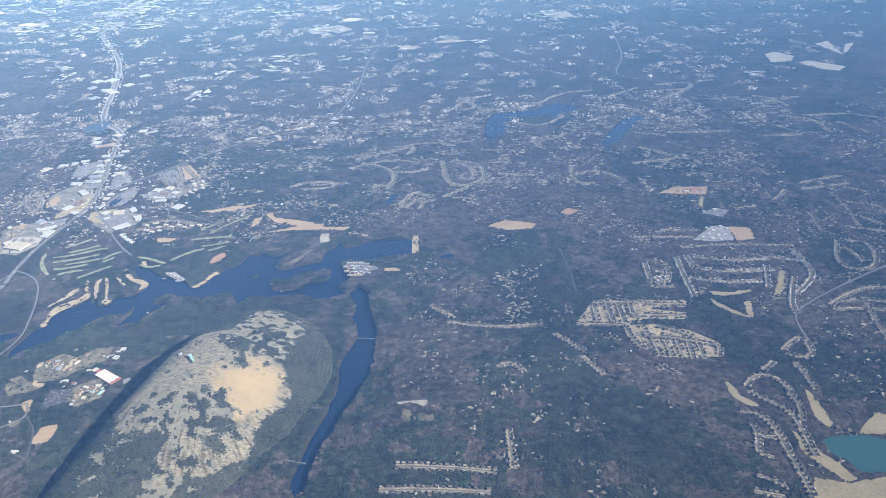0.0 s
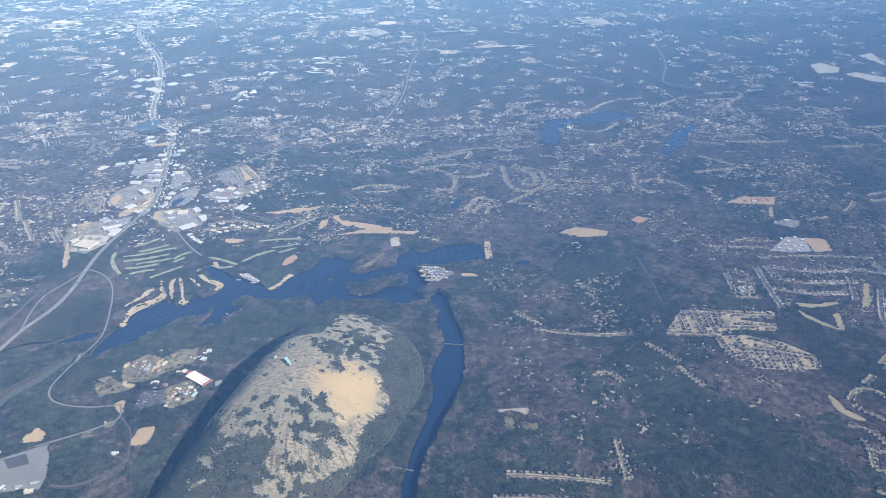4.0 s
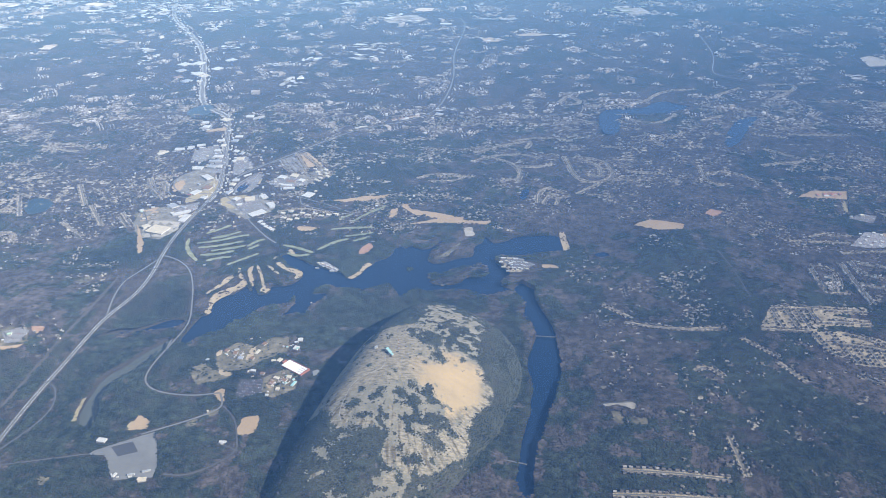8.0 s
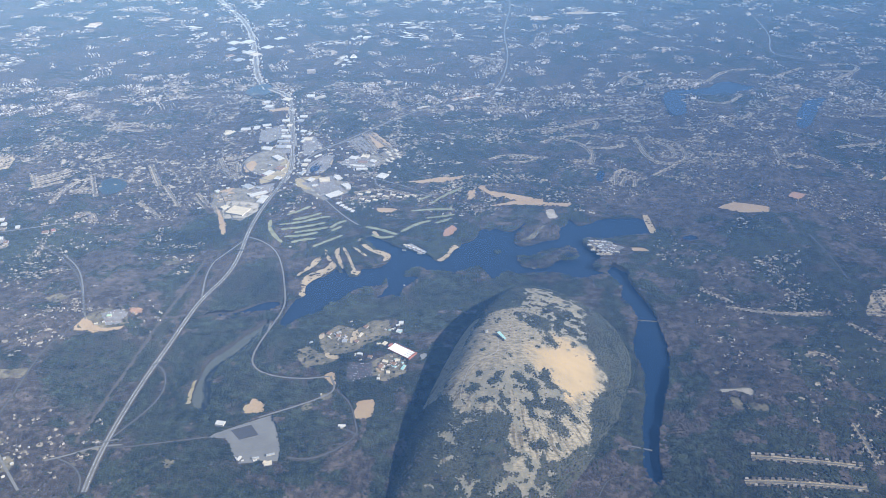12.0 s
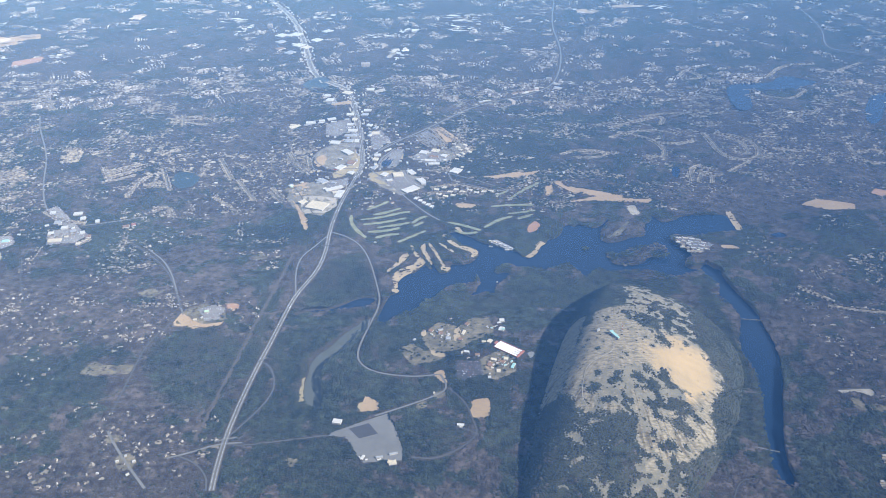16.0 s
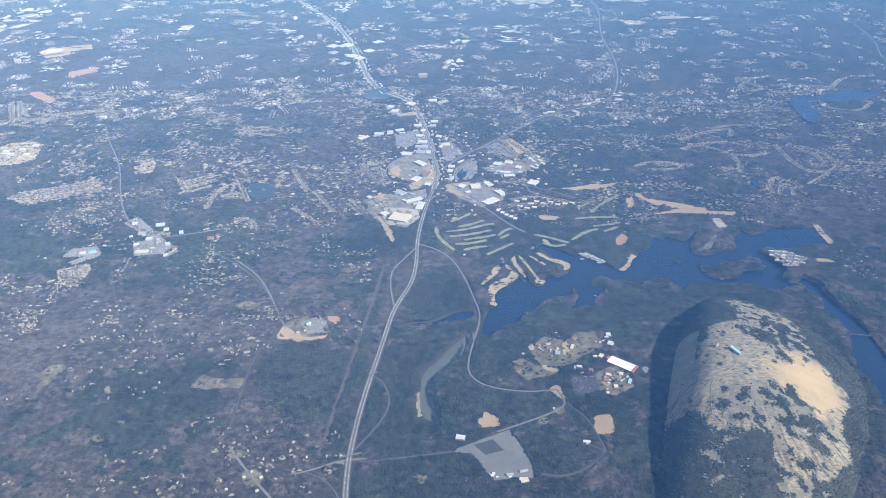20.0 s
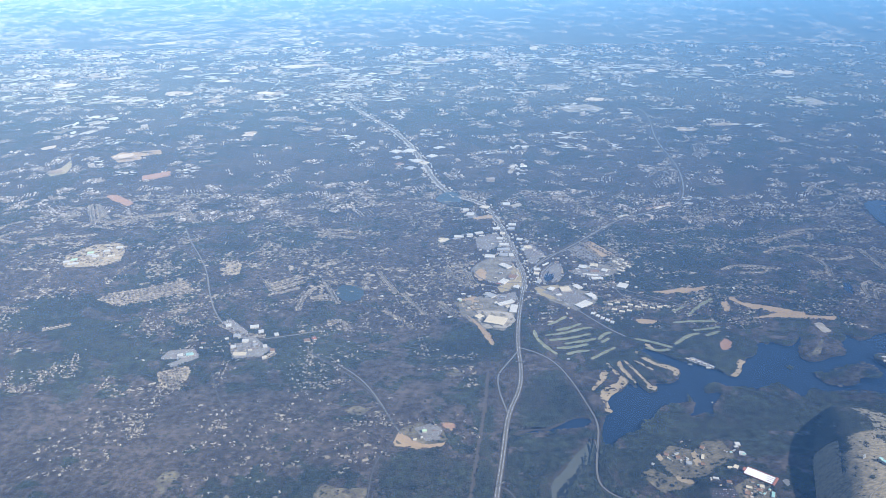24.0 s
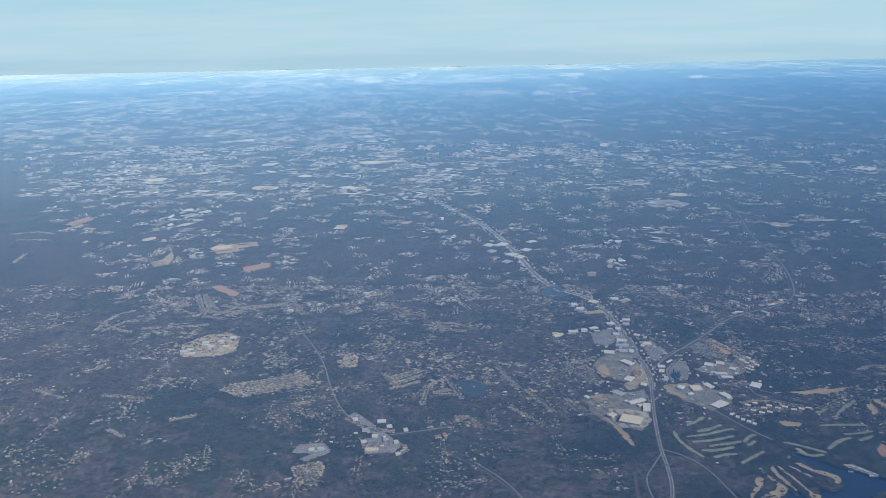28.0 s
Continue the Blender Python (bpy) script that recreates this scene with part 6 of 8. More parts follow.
building(74.9, 259.9, 1.6, 0.6, 0.4, -5, "cream", "cream-roofed lakeside apartment block")
building(78.8, 258.9, 1.6, 0.6, 0.4, -5, "white", "white-roofed lakeside apartment block")
building(80.2, 257.2, 1.2, 0.6, 0.4, -5, "cream", "cream-roofed lakeside apartment block")
building(76.3, 256.4, 1.2, 0.6, 0.4, -5, "grey", "grey-roofed lakeside apartment block")
building(-170.3, 269.3, 4, 1.4, 0.45, 8, "cream", "cream-roofed shopping centre beside a paved lot")
building(-166.9, 272.7, 1.6, 0.9, 0.4, 8, "cream", "cream-roofed shop beside a paved lot")
building(-187.1, 275.3, 1.2, 0.8, 0.4, 0, "white", "white-roofed shop beside a paved lot")
building(-187.4, 278.9, 1.6, 0.9, 0.4, 0, "brown", "brown-roofed shop beside a paved lot")
building(-178.8, 282.2, 1.5, 0.9, 0.4, 20, "white", "white-roofed shop beside a paved lot")
building(-173.8, 283, 1.3, 0.8, 0.4, 20, "grey", "grey-roofed shop beside a paved lot")
building(-166.9, 279.5, 1.3, 0.8, 0.4, 20, "white", "white-roofed shop beside a paved lot")
building(-192.3, 268.4, 2.4, 0.8, 0.4, 5, "grey", "grey-roofed school building beside a paved lot")
building(-189, 270.1, 1.2, 1.2, 0.4, 5, "teal", "pale teal-roofed school building")
building(-273.5, 369.8, 4.2, 1.8, 0.5, 4, "white", "white-roofed school building beside a paved lot")
building(-279.2, 358.1, 2, 1.6, 0.5, 4, "white", "white-roofed school building beside a paved lot")
building(-267.8, 378.9, 2.4, 1.2, 0.5, 4, "cream", "cream-roofed school building beside a paved lot")
building(-264.9, 362.7, 2.2, 1, 0.5, 4, "grey", "grey-roofed school building beside a paved lot")
building(-325.5, 484.5, 3, 1.5, 0.5, 0, "white", "white-roofed warehouse beside a paved lot")
building(-317.3, 520.3, 5, 2, 0.5, 0, "cream", "cream-roofed warehouse beside a paved lot")
building(-309.2, 492.6, 3, 1.2, 0.5, 0, "teal", "pale teal-roofed warehouse beside a paved lot")
building(-266.3, 453.6, 2, 1, 0.5, 0, "white", "white-roofed warehouse beside a paved lot")
building(-127.4, 569.6, 4, 2.6, 0.6, -30, "white", "white-roofed retail building beside a paved lot")
building(-120.6, 547.1, 3.4, 2.4, 0.6, -30, "white", "white-roofed retail building beside a paved lot")
building(-131.9, 583.2, 3, 2, 0.6, -30, "cream", "cream-roofed retail building beside a paved lot")
building(-111.2, 524.7, 3, 1.6, 0.6, -30, "white", "white-roofed retail building beside a paved lot")
building(-170.3, 698.5, 5, 3, 0.6, -30, "white", "white-roofed retail building beside a paved lot")
building(-158.7, 674.8, 4, 3, 0.6, -30, "cream", "cream-roofed retail building beside a paved lot")
building(-143.4, 690.9, 7, 3.5, 0.6, -20, "cream", "cream-roofed retail building beside a paved lot")
building(-211.8, 921.9, 8, 5, 0.8, 0, "cream", "cream-roofed retail building beside a paved lot")
building(-222.2, 882.7, 6, 4, 0.8, 0, "white", "white-roofed retail building beside a paved lot")
building(61.2, 703.5, 7, 4, 0.8, 0, "white", "white-roofed warehouse beside a paved lot")
building(53.1, 457.2, 5, 1.6, 0.5, -30, "grey", "grey-roofed warehouse beside a paved lot")
building(32.1, 446.6, 4.5, 1.2, 0.5, 20, "white", "white-roofed shop row beside a paved lot")
building(5.5, 425.1, 3.5, 1.2, 0.5, 25, "grey", "grey-roofed shop row beside a paved lot")
building(230.9, 322.4, 2.4, 0.9, 0.5, 0, "white", "white-roofed school building beside a paved lot")
building(235.6, 324.5, 2, 0.8, 0.5, 0, "red", "brick-red roofed school building")
building(169.4, 399, 2.6, 1.6, 0.5, 0, "white", "white-roofed school building beside a paved lot")
building(236.9, 301, 2, 0.9, 0.5, 0, "cream", "cream-roofed church beside a paved lot")
building(231.4, 299.8, 1.2, 0.8, 0.5, 0, "grey", "grey-roofed church annexe beside a paved lot")
building(-36.3, 584.3, 5, 2.4, 0.7, 0, "white", "white-roofed warehouse beside a paved lot")
building(-56, 567.7, 5, 1.6, 0.6, 0, "white", "white-roofed warehouse beside a paved lot")
building(65.5, 702.5, 5, 3, 0.8, 0, "white", "white-roofed warehouse beside a paved lot")
building(52.3, 455.7, 4.5, 1.4, 0.5, 0, "white", "white-roofed shop row beside a paved lot")
building(8.6, 427.8, 4.5, 1.2, 0.5, 10, "cream", "cream-roofed shop row beside a paved lot")
building(32.4, 447.7, 4, 1.2, 0.5, 10, "cream", "cream-roofed shop row beside a paved lot")
building(-69.9, 295.1, 8.29, 6.77, 0.5, -21, "cream", "cream flat-roofed store by a paved lot")
building(-31.1, 312.5, 3.97, 7.40, 0.5, -48, "white", "white flat-roofed commercial building by a paved lot")
building(-10.7, 331.8, 4.26, 5.26, 0.5, -29, "white", "white flat-roofed commercial building by a paved lot")
building(-70.2, 363.3, 4.99, 3.94, 0.5, -9, "white", "white flat-roofed commercial building by a paved lot")
building(-63.1, 353.1, 6.14, 3.49, 0.5, -48, "white", "white flat-roofed commercial building by a paved lot")
building(-64.7, 336.3, 3.25, 5.17, 0.5, -33, "white", "white flat-roofed commercial building by a paved lot")
building(-64.8, 312.9, 2.44, 8.06, 0.5, -61, "white", "white flat-roofed commercial building by a paved lot")
building(-61.8, 306.5, 3.02, 7.29, 0.5, -10, "white", "white flat-roofed commercial building by a paved lot")
building(-93.4, 383.5, 2.76, 6.13, 0.5, -56, "cream", "cream flat-roofed store by a paved lot")
building(-85.6, 387.0, 4.93, 3.06, 0.5, 2, "white", "white flat-roofed commercial building by a paved lot")
building(-79.9, 388.5, 3.19, 2.67, 0.5, 9, "white", "white flat-roofed commercial building by a paved lot")
building(-75.0, 390.3, 4.41, 2.46, 0.5, 19, "white", "white flat-roofed commercial building by a paved lot")
building(-50.7, 372.5, 3.74, 3.72, 0.5, 1, "cream", "cream flat-roofed store by a paved lot")
building(-62.6, 375.5, 4.76, 3.25, 0.5, -2, "white", "white flat-roofed commercial building by a paved lot")
building(-63.1, 370.5, 6.21, 2.65, 0.5, -2, "grey", "grey flat-roofed commercial building by a lot")
building(-63.4, 364.7, 4.19, 3.84, 0.5, -13, "grey", "grey flat-roofed commercial building by a lot")
building(-59.5, 364.4, 2.21, 3.32, 0.5, 0, "white", "white flat-roofed commercial building by a paved lot")
building(-53.0, 370.9, 1.53, 4.05, 0.5, -34, "white", "white flat-roofed commercial building by a paved lot")
building(-48.8, 344.4, 2.45, 3.28, 0.5, -14, "cream", "cream flat-roofed store by a paved lot")
building(-48.1, 349.1, 3.23, 2.63, 0.5, 0, "white", "white flat-roofed commercial building by a paved lot")
building(-48.6, 335.5, 1.72, 4.37, 0.5, -20, "grey", "grey flat-roofed commercial building by a lot")
building(-43.6, 327.9, 2.67, 3.43, 0.5, -31, "white", "white flat-roofed commercial building by a paved lot")
building(-37.2, 327.6, 4.67, 4.51, 0.5, 10, "cream", "cream flat-roofed store by a paved lot")
building(-31.3, 330.3, 4.58, 2.85, 0.5, -59, "white", "white flat-roofed commercial building by a paved lot")
building(-26.6, 321.8, 3.51, 3.21, 0.5, -58, "white", "white flat-roofed commercial building by a paved lot")
building(-25.4, 319.3, 2.21, 2.96, 0.5, 2, "white", "white flat-roofed commercial building by a paved lot")
building(-26.0, 352.1, 3.82, 3.66, 0.5, -21, "white", "white flat-roofed commercial building by a paved lot")
building(-20.3, 354.0, 3.71, 3.81, 0.5, -20, "cream", "cream flat-roofed store by a paved lot")
building(-16.2, 348.5, 2.82, 2.98, 0.5, -29, "white", "white flat-roofed commercial building by a paved lot")
building(-21.1, 347.2, 4.45, 2.37, 0.5, -7, "brown", "brown-roofed commercial building by a lot")
building(-22.6, 342.9, 5.24, 2.05, 0.5, -8, "white", "white flat-roofed commercial building by a paved lot")
building(-20.9, 339.4, 5.27, 2.11, 0.5, 1, "white", "white flat-roofed commercial building by a paved lot")
building(-60.1, 341.2, 3.71, 4.31, 0.5, -20, "brown", "brown-roofed commercial building by a lot")
building(-71.2, 321.8, 4.57, 3.67, 0.5, -45, "grey", "grey flat-roofed commercial building by a lot")
building(-59.2, 330.1, 2.64, 2.93, 0.5, -21, "white", "white flat-roofed commercial building by a paved lot")
building(-57.0, 400.9, 3.99, 2.89, 0.5, 0, "white", "white flat-roofed commercial building by a paved lot")
building(-57.8, 394.9, 3.34, 3.42, 0.5, -7, "grey", "grey flat-roofed commercial building by a lot")
building(-65.7, 395.4, 3.91, 3.06, 0.5, 1, "white", "white flat-roofed commercial building by a paved lot")
building(-62.8, 388.8, 2.56, 3.15, 0.5, -4, "cream", "cream flat-roofed store by a paved lot")
building(-54.5, 381.4, 2.78, 2.89, 0.5, -23, "white", "white flat-roofed commercial building by a paved lot")
building(-64.5, 382.5, 3.23, 2.89, 0.5, -3, "white", "white flat-roofed commercial building by a paved lot")
building(-79.4, 419.4, 3.96, 4.23, 0.5, -9, "white", "white flat-roofed commercial building by a paved lot")
building(-81.9, 427.7, 3.50, 3.73, 0.5, 6, "white", "white flat-roofed commercial building by a paved lot")
building(-58.3, 437.5, 4.34, 4.17, 0.5, -1, "white", "white flat-roofed commercial building by a paved lot")
building(-71.1, 431.4, 4.95, 4.42, 0.5, -29, "cream", "cream flat-roofed store by a paved lot")
building(-85.1, 319.5, 1.63, 1.92, 0.5, -39, "white", "white flat-roofed commercial building by a paved lot")
building(-76.7, 300.0, 2.59, 3.29, 0.5, -46, "cream", "cream flat-roofed store by a paved lot")
building(-43.6, 354.5, 4.45, 0.84, 0.5, 47, "white", "white flat-roofed commercial building by a paved lot")
building(-50.9, 378.8, 1.64, 3.38, 0.5, -21, "grey", "grey flat-roofed commercial building by a lot")
building(-19.5, 312.5, 2.23, 1.72, 0.45, -18, "cream", "cream-roofed apartment block beside dormant lawns", "apartment_block")
building(-16.2, 314.5, 2.31, 1.72, 0.45, -17, "cream", "cream-roofed apartment block beside dormant lawns", "apartment_block")
building(-13.6, 310.3, 2.23, 1.75, 0.45, -18, "cream", "cream-roofed apartment block beside dormant lawns", "apartment_block")
building(-10.9, 312.5, 2.23, 1.64, 0.45, -18, "cream", "cream-roofed apartment block beside dormant lawns", "apartment_block")
building(-8.2, 310.3, 2.26, 1.71, 0.45, -20, "cream", "cream-roofed apartment block beside dormant lawns", "apartment_block")
building(-4.9, 311.7, 2.26, 1.74, 0.45, -20, "cream", "cream-roofed apartment block beside dormant lawns", "apartment_block")
building(-2.0, 309.7, 2.15, 1.67, 0.45, -18, "cream", "cream-roofed apartment block beside dormant lawns", "apartment_block")
building(1.3, 310.3, 2.26, 1.74, 0.45, -20, "cream", "cream-roofed apartment block beside dormant lawns", "apartment_block")
building(4.3, 310.9, 2.23, 1.75, 0.45, -18, "cream", "cream-roofed apartment block beside dormant lawns", "apartment_block")
building(-18.6, 308.0, 2.23, 1.72, 0.45, -18, "cream", "cream-roofed apartment block beside dormant lawns", "apartment_block")
building(-15.7, 306.1, 2.23, 1.64, 0.45, -18, "cream", "cream-roofed apartment block beside dormant lawns", "apartment_block")
building(-12.4, 306.9, 2.15, 1.67, 0.45, -18, "cream", "cream-roofed apartment block beside dormant lawns", "apartment_block")
building(-28.4, 304.0, 1.41, 1.99, 0.4, -25, "white", "white-roofed house at the golf course edge")
building(-26.6, 301.9, 1.48, 2.01, 0.4, -24, "white", "white-roofed house at the golf course edge")
building(-25.0, 299.9, 1.48, 1.93, 0.4, -24, "white", "white-roofed house at the golf course edge")
building(-23.2, 298.3, 1.52, 1.98, 0.4, -27, "white", "white-roofed house at the golf course edge")
building(-21.5, 296.6, 1.48, 1.93, 0.4, -24, "white", "white-roofed house at the golf course edge")
building(-9.3, 358.7, 2.29, 1.47, 0.45, -48, "cream", "cream-roofed apartment block beside dormant lawns", "apartment_block")
building(-7.9, 355.3, 2.22, 1.43, 0.45, -47, "cream", "cream-roofed apartment block beside dormant lawns", "apartment_block")
building(-7.1, 351.3, 2.23, 1.45, 0.45, -50, "cream", "cream-roofed apartment block beside dormant lawns", "apartment_block")
building(-9.2, 349.2, 2.22, 1.43, 0.45, -47, "cream", "cream-roofed apartment block beside dormant lawns", "apartment_block")
building(-4.9, 356.8, 2.29, 1.47, 0.45, -48, "cream", "cream-roofed apartment block beside dormant lawns", "apartment_block")
building(-3.8, 353.4, 2.17, 1.47, 0.45, -48, "cream", "cream-roofed apartment block beside dormant lawns", "apartment_block")
building(-5.6, 361.3, 2.29, 1.47, 0.45, -48, "cream", "cream-roofed apartment block beside dormant lawns", "apartment_block")
building(25.7, 444.2, 3.46, 1.87, 0.45, 25, "brown", "brown-roofed apartment block along the road", "apartment_block")
building(30.5, 447.1, 3.54, 1.84, 0.45, 24, "brown", "brown-roofed apartment block along the road", "apartment_block")
building(35.2, 449.9, 3.43, 1.82, 0.45, 23, "brown", "brown-roofed apartment block along the road", "apartment_block")
building(39.2, 452.4, 3.39, 1.76, 0.45, 22, "brown", "brown-roofed apartment block along the road", "apartment_block")
building(-38.2, 150.8, 0.75, 1.58, 0.3, -24, "white", "white-roofed building in the park village")
building(-30.2, 148.8, 2.09, 1.41, 0.3, 12, "cream", "cream-roofed building in the park village")
building(-33.8, 150.8, 1.90, 0.58, 0.3, 11, "grey", "grey-roofed building in the park village")
building(-30.1, 152.0, 2.27, 0.55, 0.3, 17, "grey", "grey-roofed building in the park village")
building(2.0, 206.3, 1.71, 2.02, 0.3, -19, "white", "white-roofed building in the park village")
building(2.5, 212.0, 1.61, 1.74, 0.3, 0, "white", "white-roofed building in the park village")
building(4.1, 186.4, 0.94, 2.52, 0.3, -23, "teal", "teal-roofed building in the park village")
building(-3.2, 181.5, 0.93, 0.94, 0.3, -4, "white", "white-roofed building in the park village")
building(-0.4, 184.2, 1.18, 1.37, 0.3, -3, "cream", "cream-roofed building in the park village")
building(-2.8, 187.1, 1.42, 1.74, 0.3, -23, "brown", "brown-roofed building in the park village")
building(-1.6, 189.5, 1.75, 1.12, 0.3, -23, "cream", "cream-roofed building in the park village")
building(1.2, 188.3, 1.14, 1.40, 0.3, -29, "brown", "brown-roofed building in the park village")
building(-15.3, 201.7, 1.62, 1.61, 0.3, -7, "grey", "grey-roofed building in the park village")
building(-17.7, 204.9, 1.43, 1.49, 0.3, -5, "brown", "brown-roofed building in the park village")
building(-10.4, 204.7, 0.92, 2.48, 0.3, -20, "cream", "cream-roofed building in the park village")
building(-20.9, 206.7, 1.33, 1.43, 0.3, -28, "brown", "brown-roofed building in the park village")
building(-11.4, 200.9, 1.28, 1.43, 0.3, -23, "brown", "brown-roofed building in the park village")
building(2.2, 189.9, 1.34, 1.34, 0.3, -13, "cream", "cream-roofed building in the park village")
building(-12.2, 162.5, 1.99, 0.88, 0.3, -5, "white", "white-roofed building in the park village")
building(-9.1, 209.9, 1.29, 1.68, 0.3, -35, "brown", "brown-roofed building in the park village")
building(-26.1, 201.9, 0.81, 1.15, 0.3, -32, "grey", "grey-roofed building in the park village")
building(-9.7, 193.9, 1.71, 0.87, 0.3, -13, "white", "white-roofed building in the park village")
building(-6.4, 192.1, 1.46, 1.08, 0.3, -12, "brown", "brown-roofed building in the park village")
building(-2.2, 199.1, 1.29, 1.84, 0.3, -35, "cream", "cream-roofed building in the park village")
building(226.8, 282.6, 1.12, 1.35, 0.4, -32, "white", "white-roofed apartment block on bare ground", "apartment_block")
building(228.7, 279.7, 1.12, 1.35, 0.4, -32, "white", "white-roofed apartment block on bare ground", "apartment_block")
building(233.0, 283.5, 1.15, 1.34, 0.4, -34, "white", "white-roofed apartment block on bare ground", "apartment_block")
building(235.1, 281.1, 1.12, 1.35, 0.4, -32, "white", "white-roofed apartment block on bare ground", "apartment_block")
building(226.1, 276.5, 1.12, 1.28, 0.4, -32, "white", "white-roofed apartment block on bare ground", "apartment_block")
building(229.1, 274.9, 1.12, 1.30, 0.4, -32, "white", "white-roofed apartment block on bare ground", "apartment_block")
building(232.1, 275.3, 1.12, 1.30, 0.4, -32, "white", "white-roofed apartment block on bare ground", "apartment_block")
building(225.9, 271.9, 1.10, 1.28, 0.4, -30, "white", "white-roofed apartment block on bare ground", "apartment_block")
building(229.1, 270.9, 1.12, 1.30, 0.4, -32, "white", "white-roofed apartment block on bare ground", "apartment_block")
building(222.2, 273.5, 1.10, 1.28, 0.4, -30, "white", "white-roofed apartment block on bare ground", "apartment_block")
building(230.8, 324.1, 0.96, 2.46, 0.4, -9, "red", "red-roofed school block beside bare ground")
building(233.8, 323.7, 0.96, 2.42, 0.4, -6, "red", "red-roofed school block beside bare ground")
building(227.3, 323.6, 0.96, 2.41, 0.4, -6, "red", "red-roofed school block beside bare ground")
building(238.0, 324.0, 0.91, 2.43, 0.4, -6, "red", "red-roofed school block beside bare ground")
building(-282.2, 361.5, 3.18, 2.59, 0.45, 16, "white", "white-roofed school building on dormant lawns")
building(-279.5, 363.8, 3.07, 2.66, 0.45, 14, "mint", "mint-roofed school building on dormant lawns")
building(-275.0, 372.8, 3.26, 2.74, 0.45, 15, "mint", "mint-roofed school building on dormant lawns")
building(-270.6, 368.4, 3.15, 2.64, 0.45, 14, "white", "white-roofed school building on dormant lawns")
building(-267.6, 375.1, 3.24, 2.72, 0.45, 14, "white", "white-roofed school building on dormant lawns")
building(-262.5, 368.4, 3.15, 2.54, 0.45, 14, "cream", "cream-roofed school building on dormant lawns")
building(-262.8, 379.8, 3.32, 2.81, 0.45, 13, "white", "white-roofed school building on dormant lawns")
building(-276.8, 359.1, 3.09, 2.57, 0.45, 16, "white", "white-roofed school building on dormant lawns")
building(-170.3, 269.9, 5.12, 2.11, 0.45, 5, "cream", "cream-roofed shop building beside a paved lot")
building(-174.3, 275.5, 2.02, 2.03, 0.45, 15, "white", "white-roofed shop building beside a paved lot")
building(-170.7, 280.1, 2.52, 2.23, 0.45, 12, "white", "white-roofed shop building beside a paved lot")
building(-165.9, 277.0, 2.02, 2.10, 0.45, 15, "grey", "grey-roofed shop building beside a paved lot")
building(-161.8, 275.9, 1.77, 2.07, 0.45, 17, "white", "white-roofed shop building beside a paved lot")
building(-158.1, 272.7, 1.86, 2.08, 0.45, 16, "brown", "brown-roofed shop building beside a paved lot")
building(-170.0, 292.2, 3.55, 2.49, 0.45, 11, "white", "white-roofed shop building beside a paved lot")
building(-175.3, 284.8, 2.93, 2.33, 0.45, 10, "grey", "grey-roofed shop building beside a paved lot")
building(-181.1, 293.3, 2.10, 2.47, 0.45, 14, "white", "white-roofed shop building beside a paved lot")
building(-159.8, 267.1, 1.94, 1.92, 0.45, 15, "cream", "cream-roofed shop building beside a paved lot")
building(-159.3, 285.5, 1.69, 2.30, 0.45, 18, "white", "white-roofed shop building beside a paved lot")
building(-166.2, 288.0, 2.13, 2.34, 0.45, 16, "white", "white-roofed shop building beside a paved lot")
building(-193.5, 269.4, 2.19, 2.09, 0.45, 13, "white", "white-roofed shop building beside a paved lot")
building(-190.1, 270.1, 2.43, 2.18, 0.45, 12, "teal", "teal-roofed shop building beside a paved lot")
building(-146.0, 281.0, 2.56, 2.23, 0.45, 15, "brown", "brown-roofed shop building beside a paved lot")
building(-143.5, 282.7, 1.67, 2.04, 0.45, 24, "red", "red-roofed shop building beside a paved lot")
building(-133.6, 571.4, 6.96, 7.65, 0.5, -33, "white", "white-roofed store along the far highway")
building(-123.6, 573.8, 7.36, 7.89, 0.5, -31, "white", "white-roofed store along the far highway")
building(-116.9, 544.6, 6.46, 7.21, 0.5, -33, "white", "white-roofed store along the far highway")
building(-131.3, 554.2, 5.23, 6.49, 0.5, -43, "grey", "grey-roofed store along the far highway")
building(-110.9, 538.9, 5.25, 6.55, 0.5, -40, "cream", "cream-roofed store along the far highway")
building(-101.5, 582.2, 5.77, 7.37, 0.5, -43, "white", "white-roofed store along the far highway")
building(-120.0, 526.2, 5.59, 6.53, 0.5, -36, "grey", "grey-roofed store along the far highway")
building(-106.2, 558.0, 5.81, 7.12, 0.5, -38, "white", "white-roofed store along the far highway")
building(-128.6, 536.3, 4.69, 5.88, 0.5, -46, "brown", "brown-roofed store along the far highway")

# ---- on the mountain top ----
def rock_point(n, m):
    x, y = DOME + AXIS * n + CROSS * m
    return float(x), float(y), float(rock_z(np.array([x]), np.array([y]))[0])


x, y, z = rock_point(0.6, -0.4)
station = tagged(new("summit_station"), "pale stone summit station with teal flat roofs", "building")
station.matrix_basis = pose(x, y, z - 0.1, 0, 0, -62)
for k, (ox, oy, w, d, h) in enumerate(((0, 0, 1.9, 0.85, 0.75), (1.35, 0.15, 0.9, 0.6, 0.5), (-1.3, -0.12, 0.8, 0.95, 1.0))):
    part("wall", box("wall", w, d, h, "roof_wall"), station, pose(ox, oy, 0))
    part("roof", box("roof", w + 0.06, d + 0.06, 0.05, "roof_teal"), station, pose(ox, oy, h + 0.001))
x, y, z = rock_point(4.0, 1.2)
mast = tagged(new("radio_mast"), "slim red and white radio mast on the summit", "mast")
mast.matrix_basis = pose(x, y, z - 0.1)
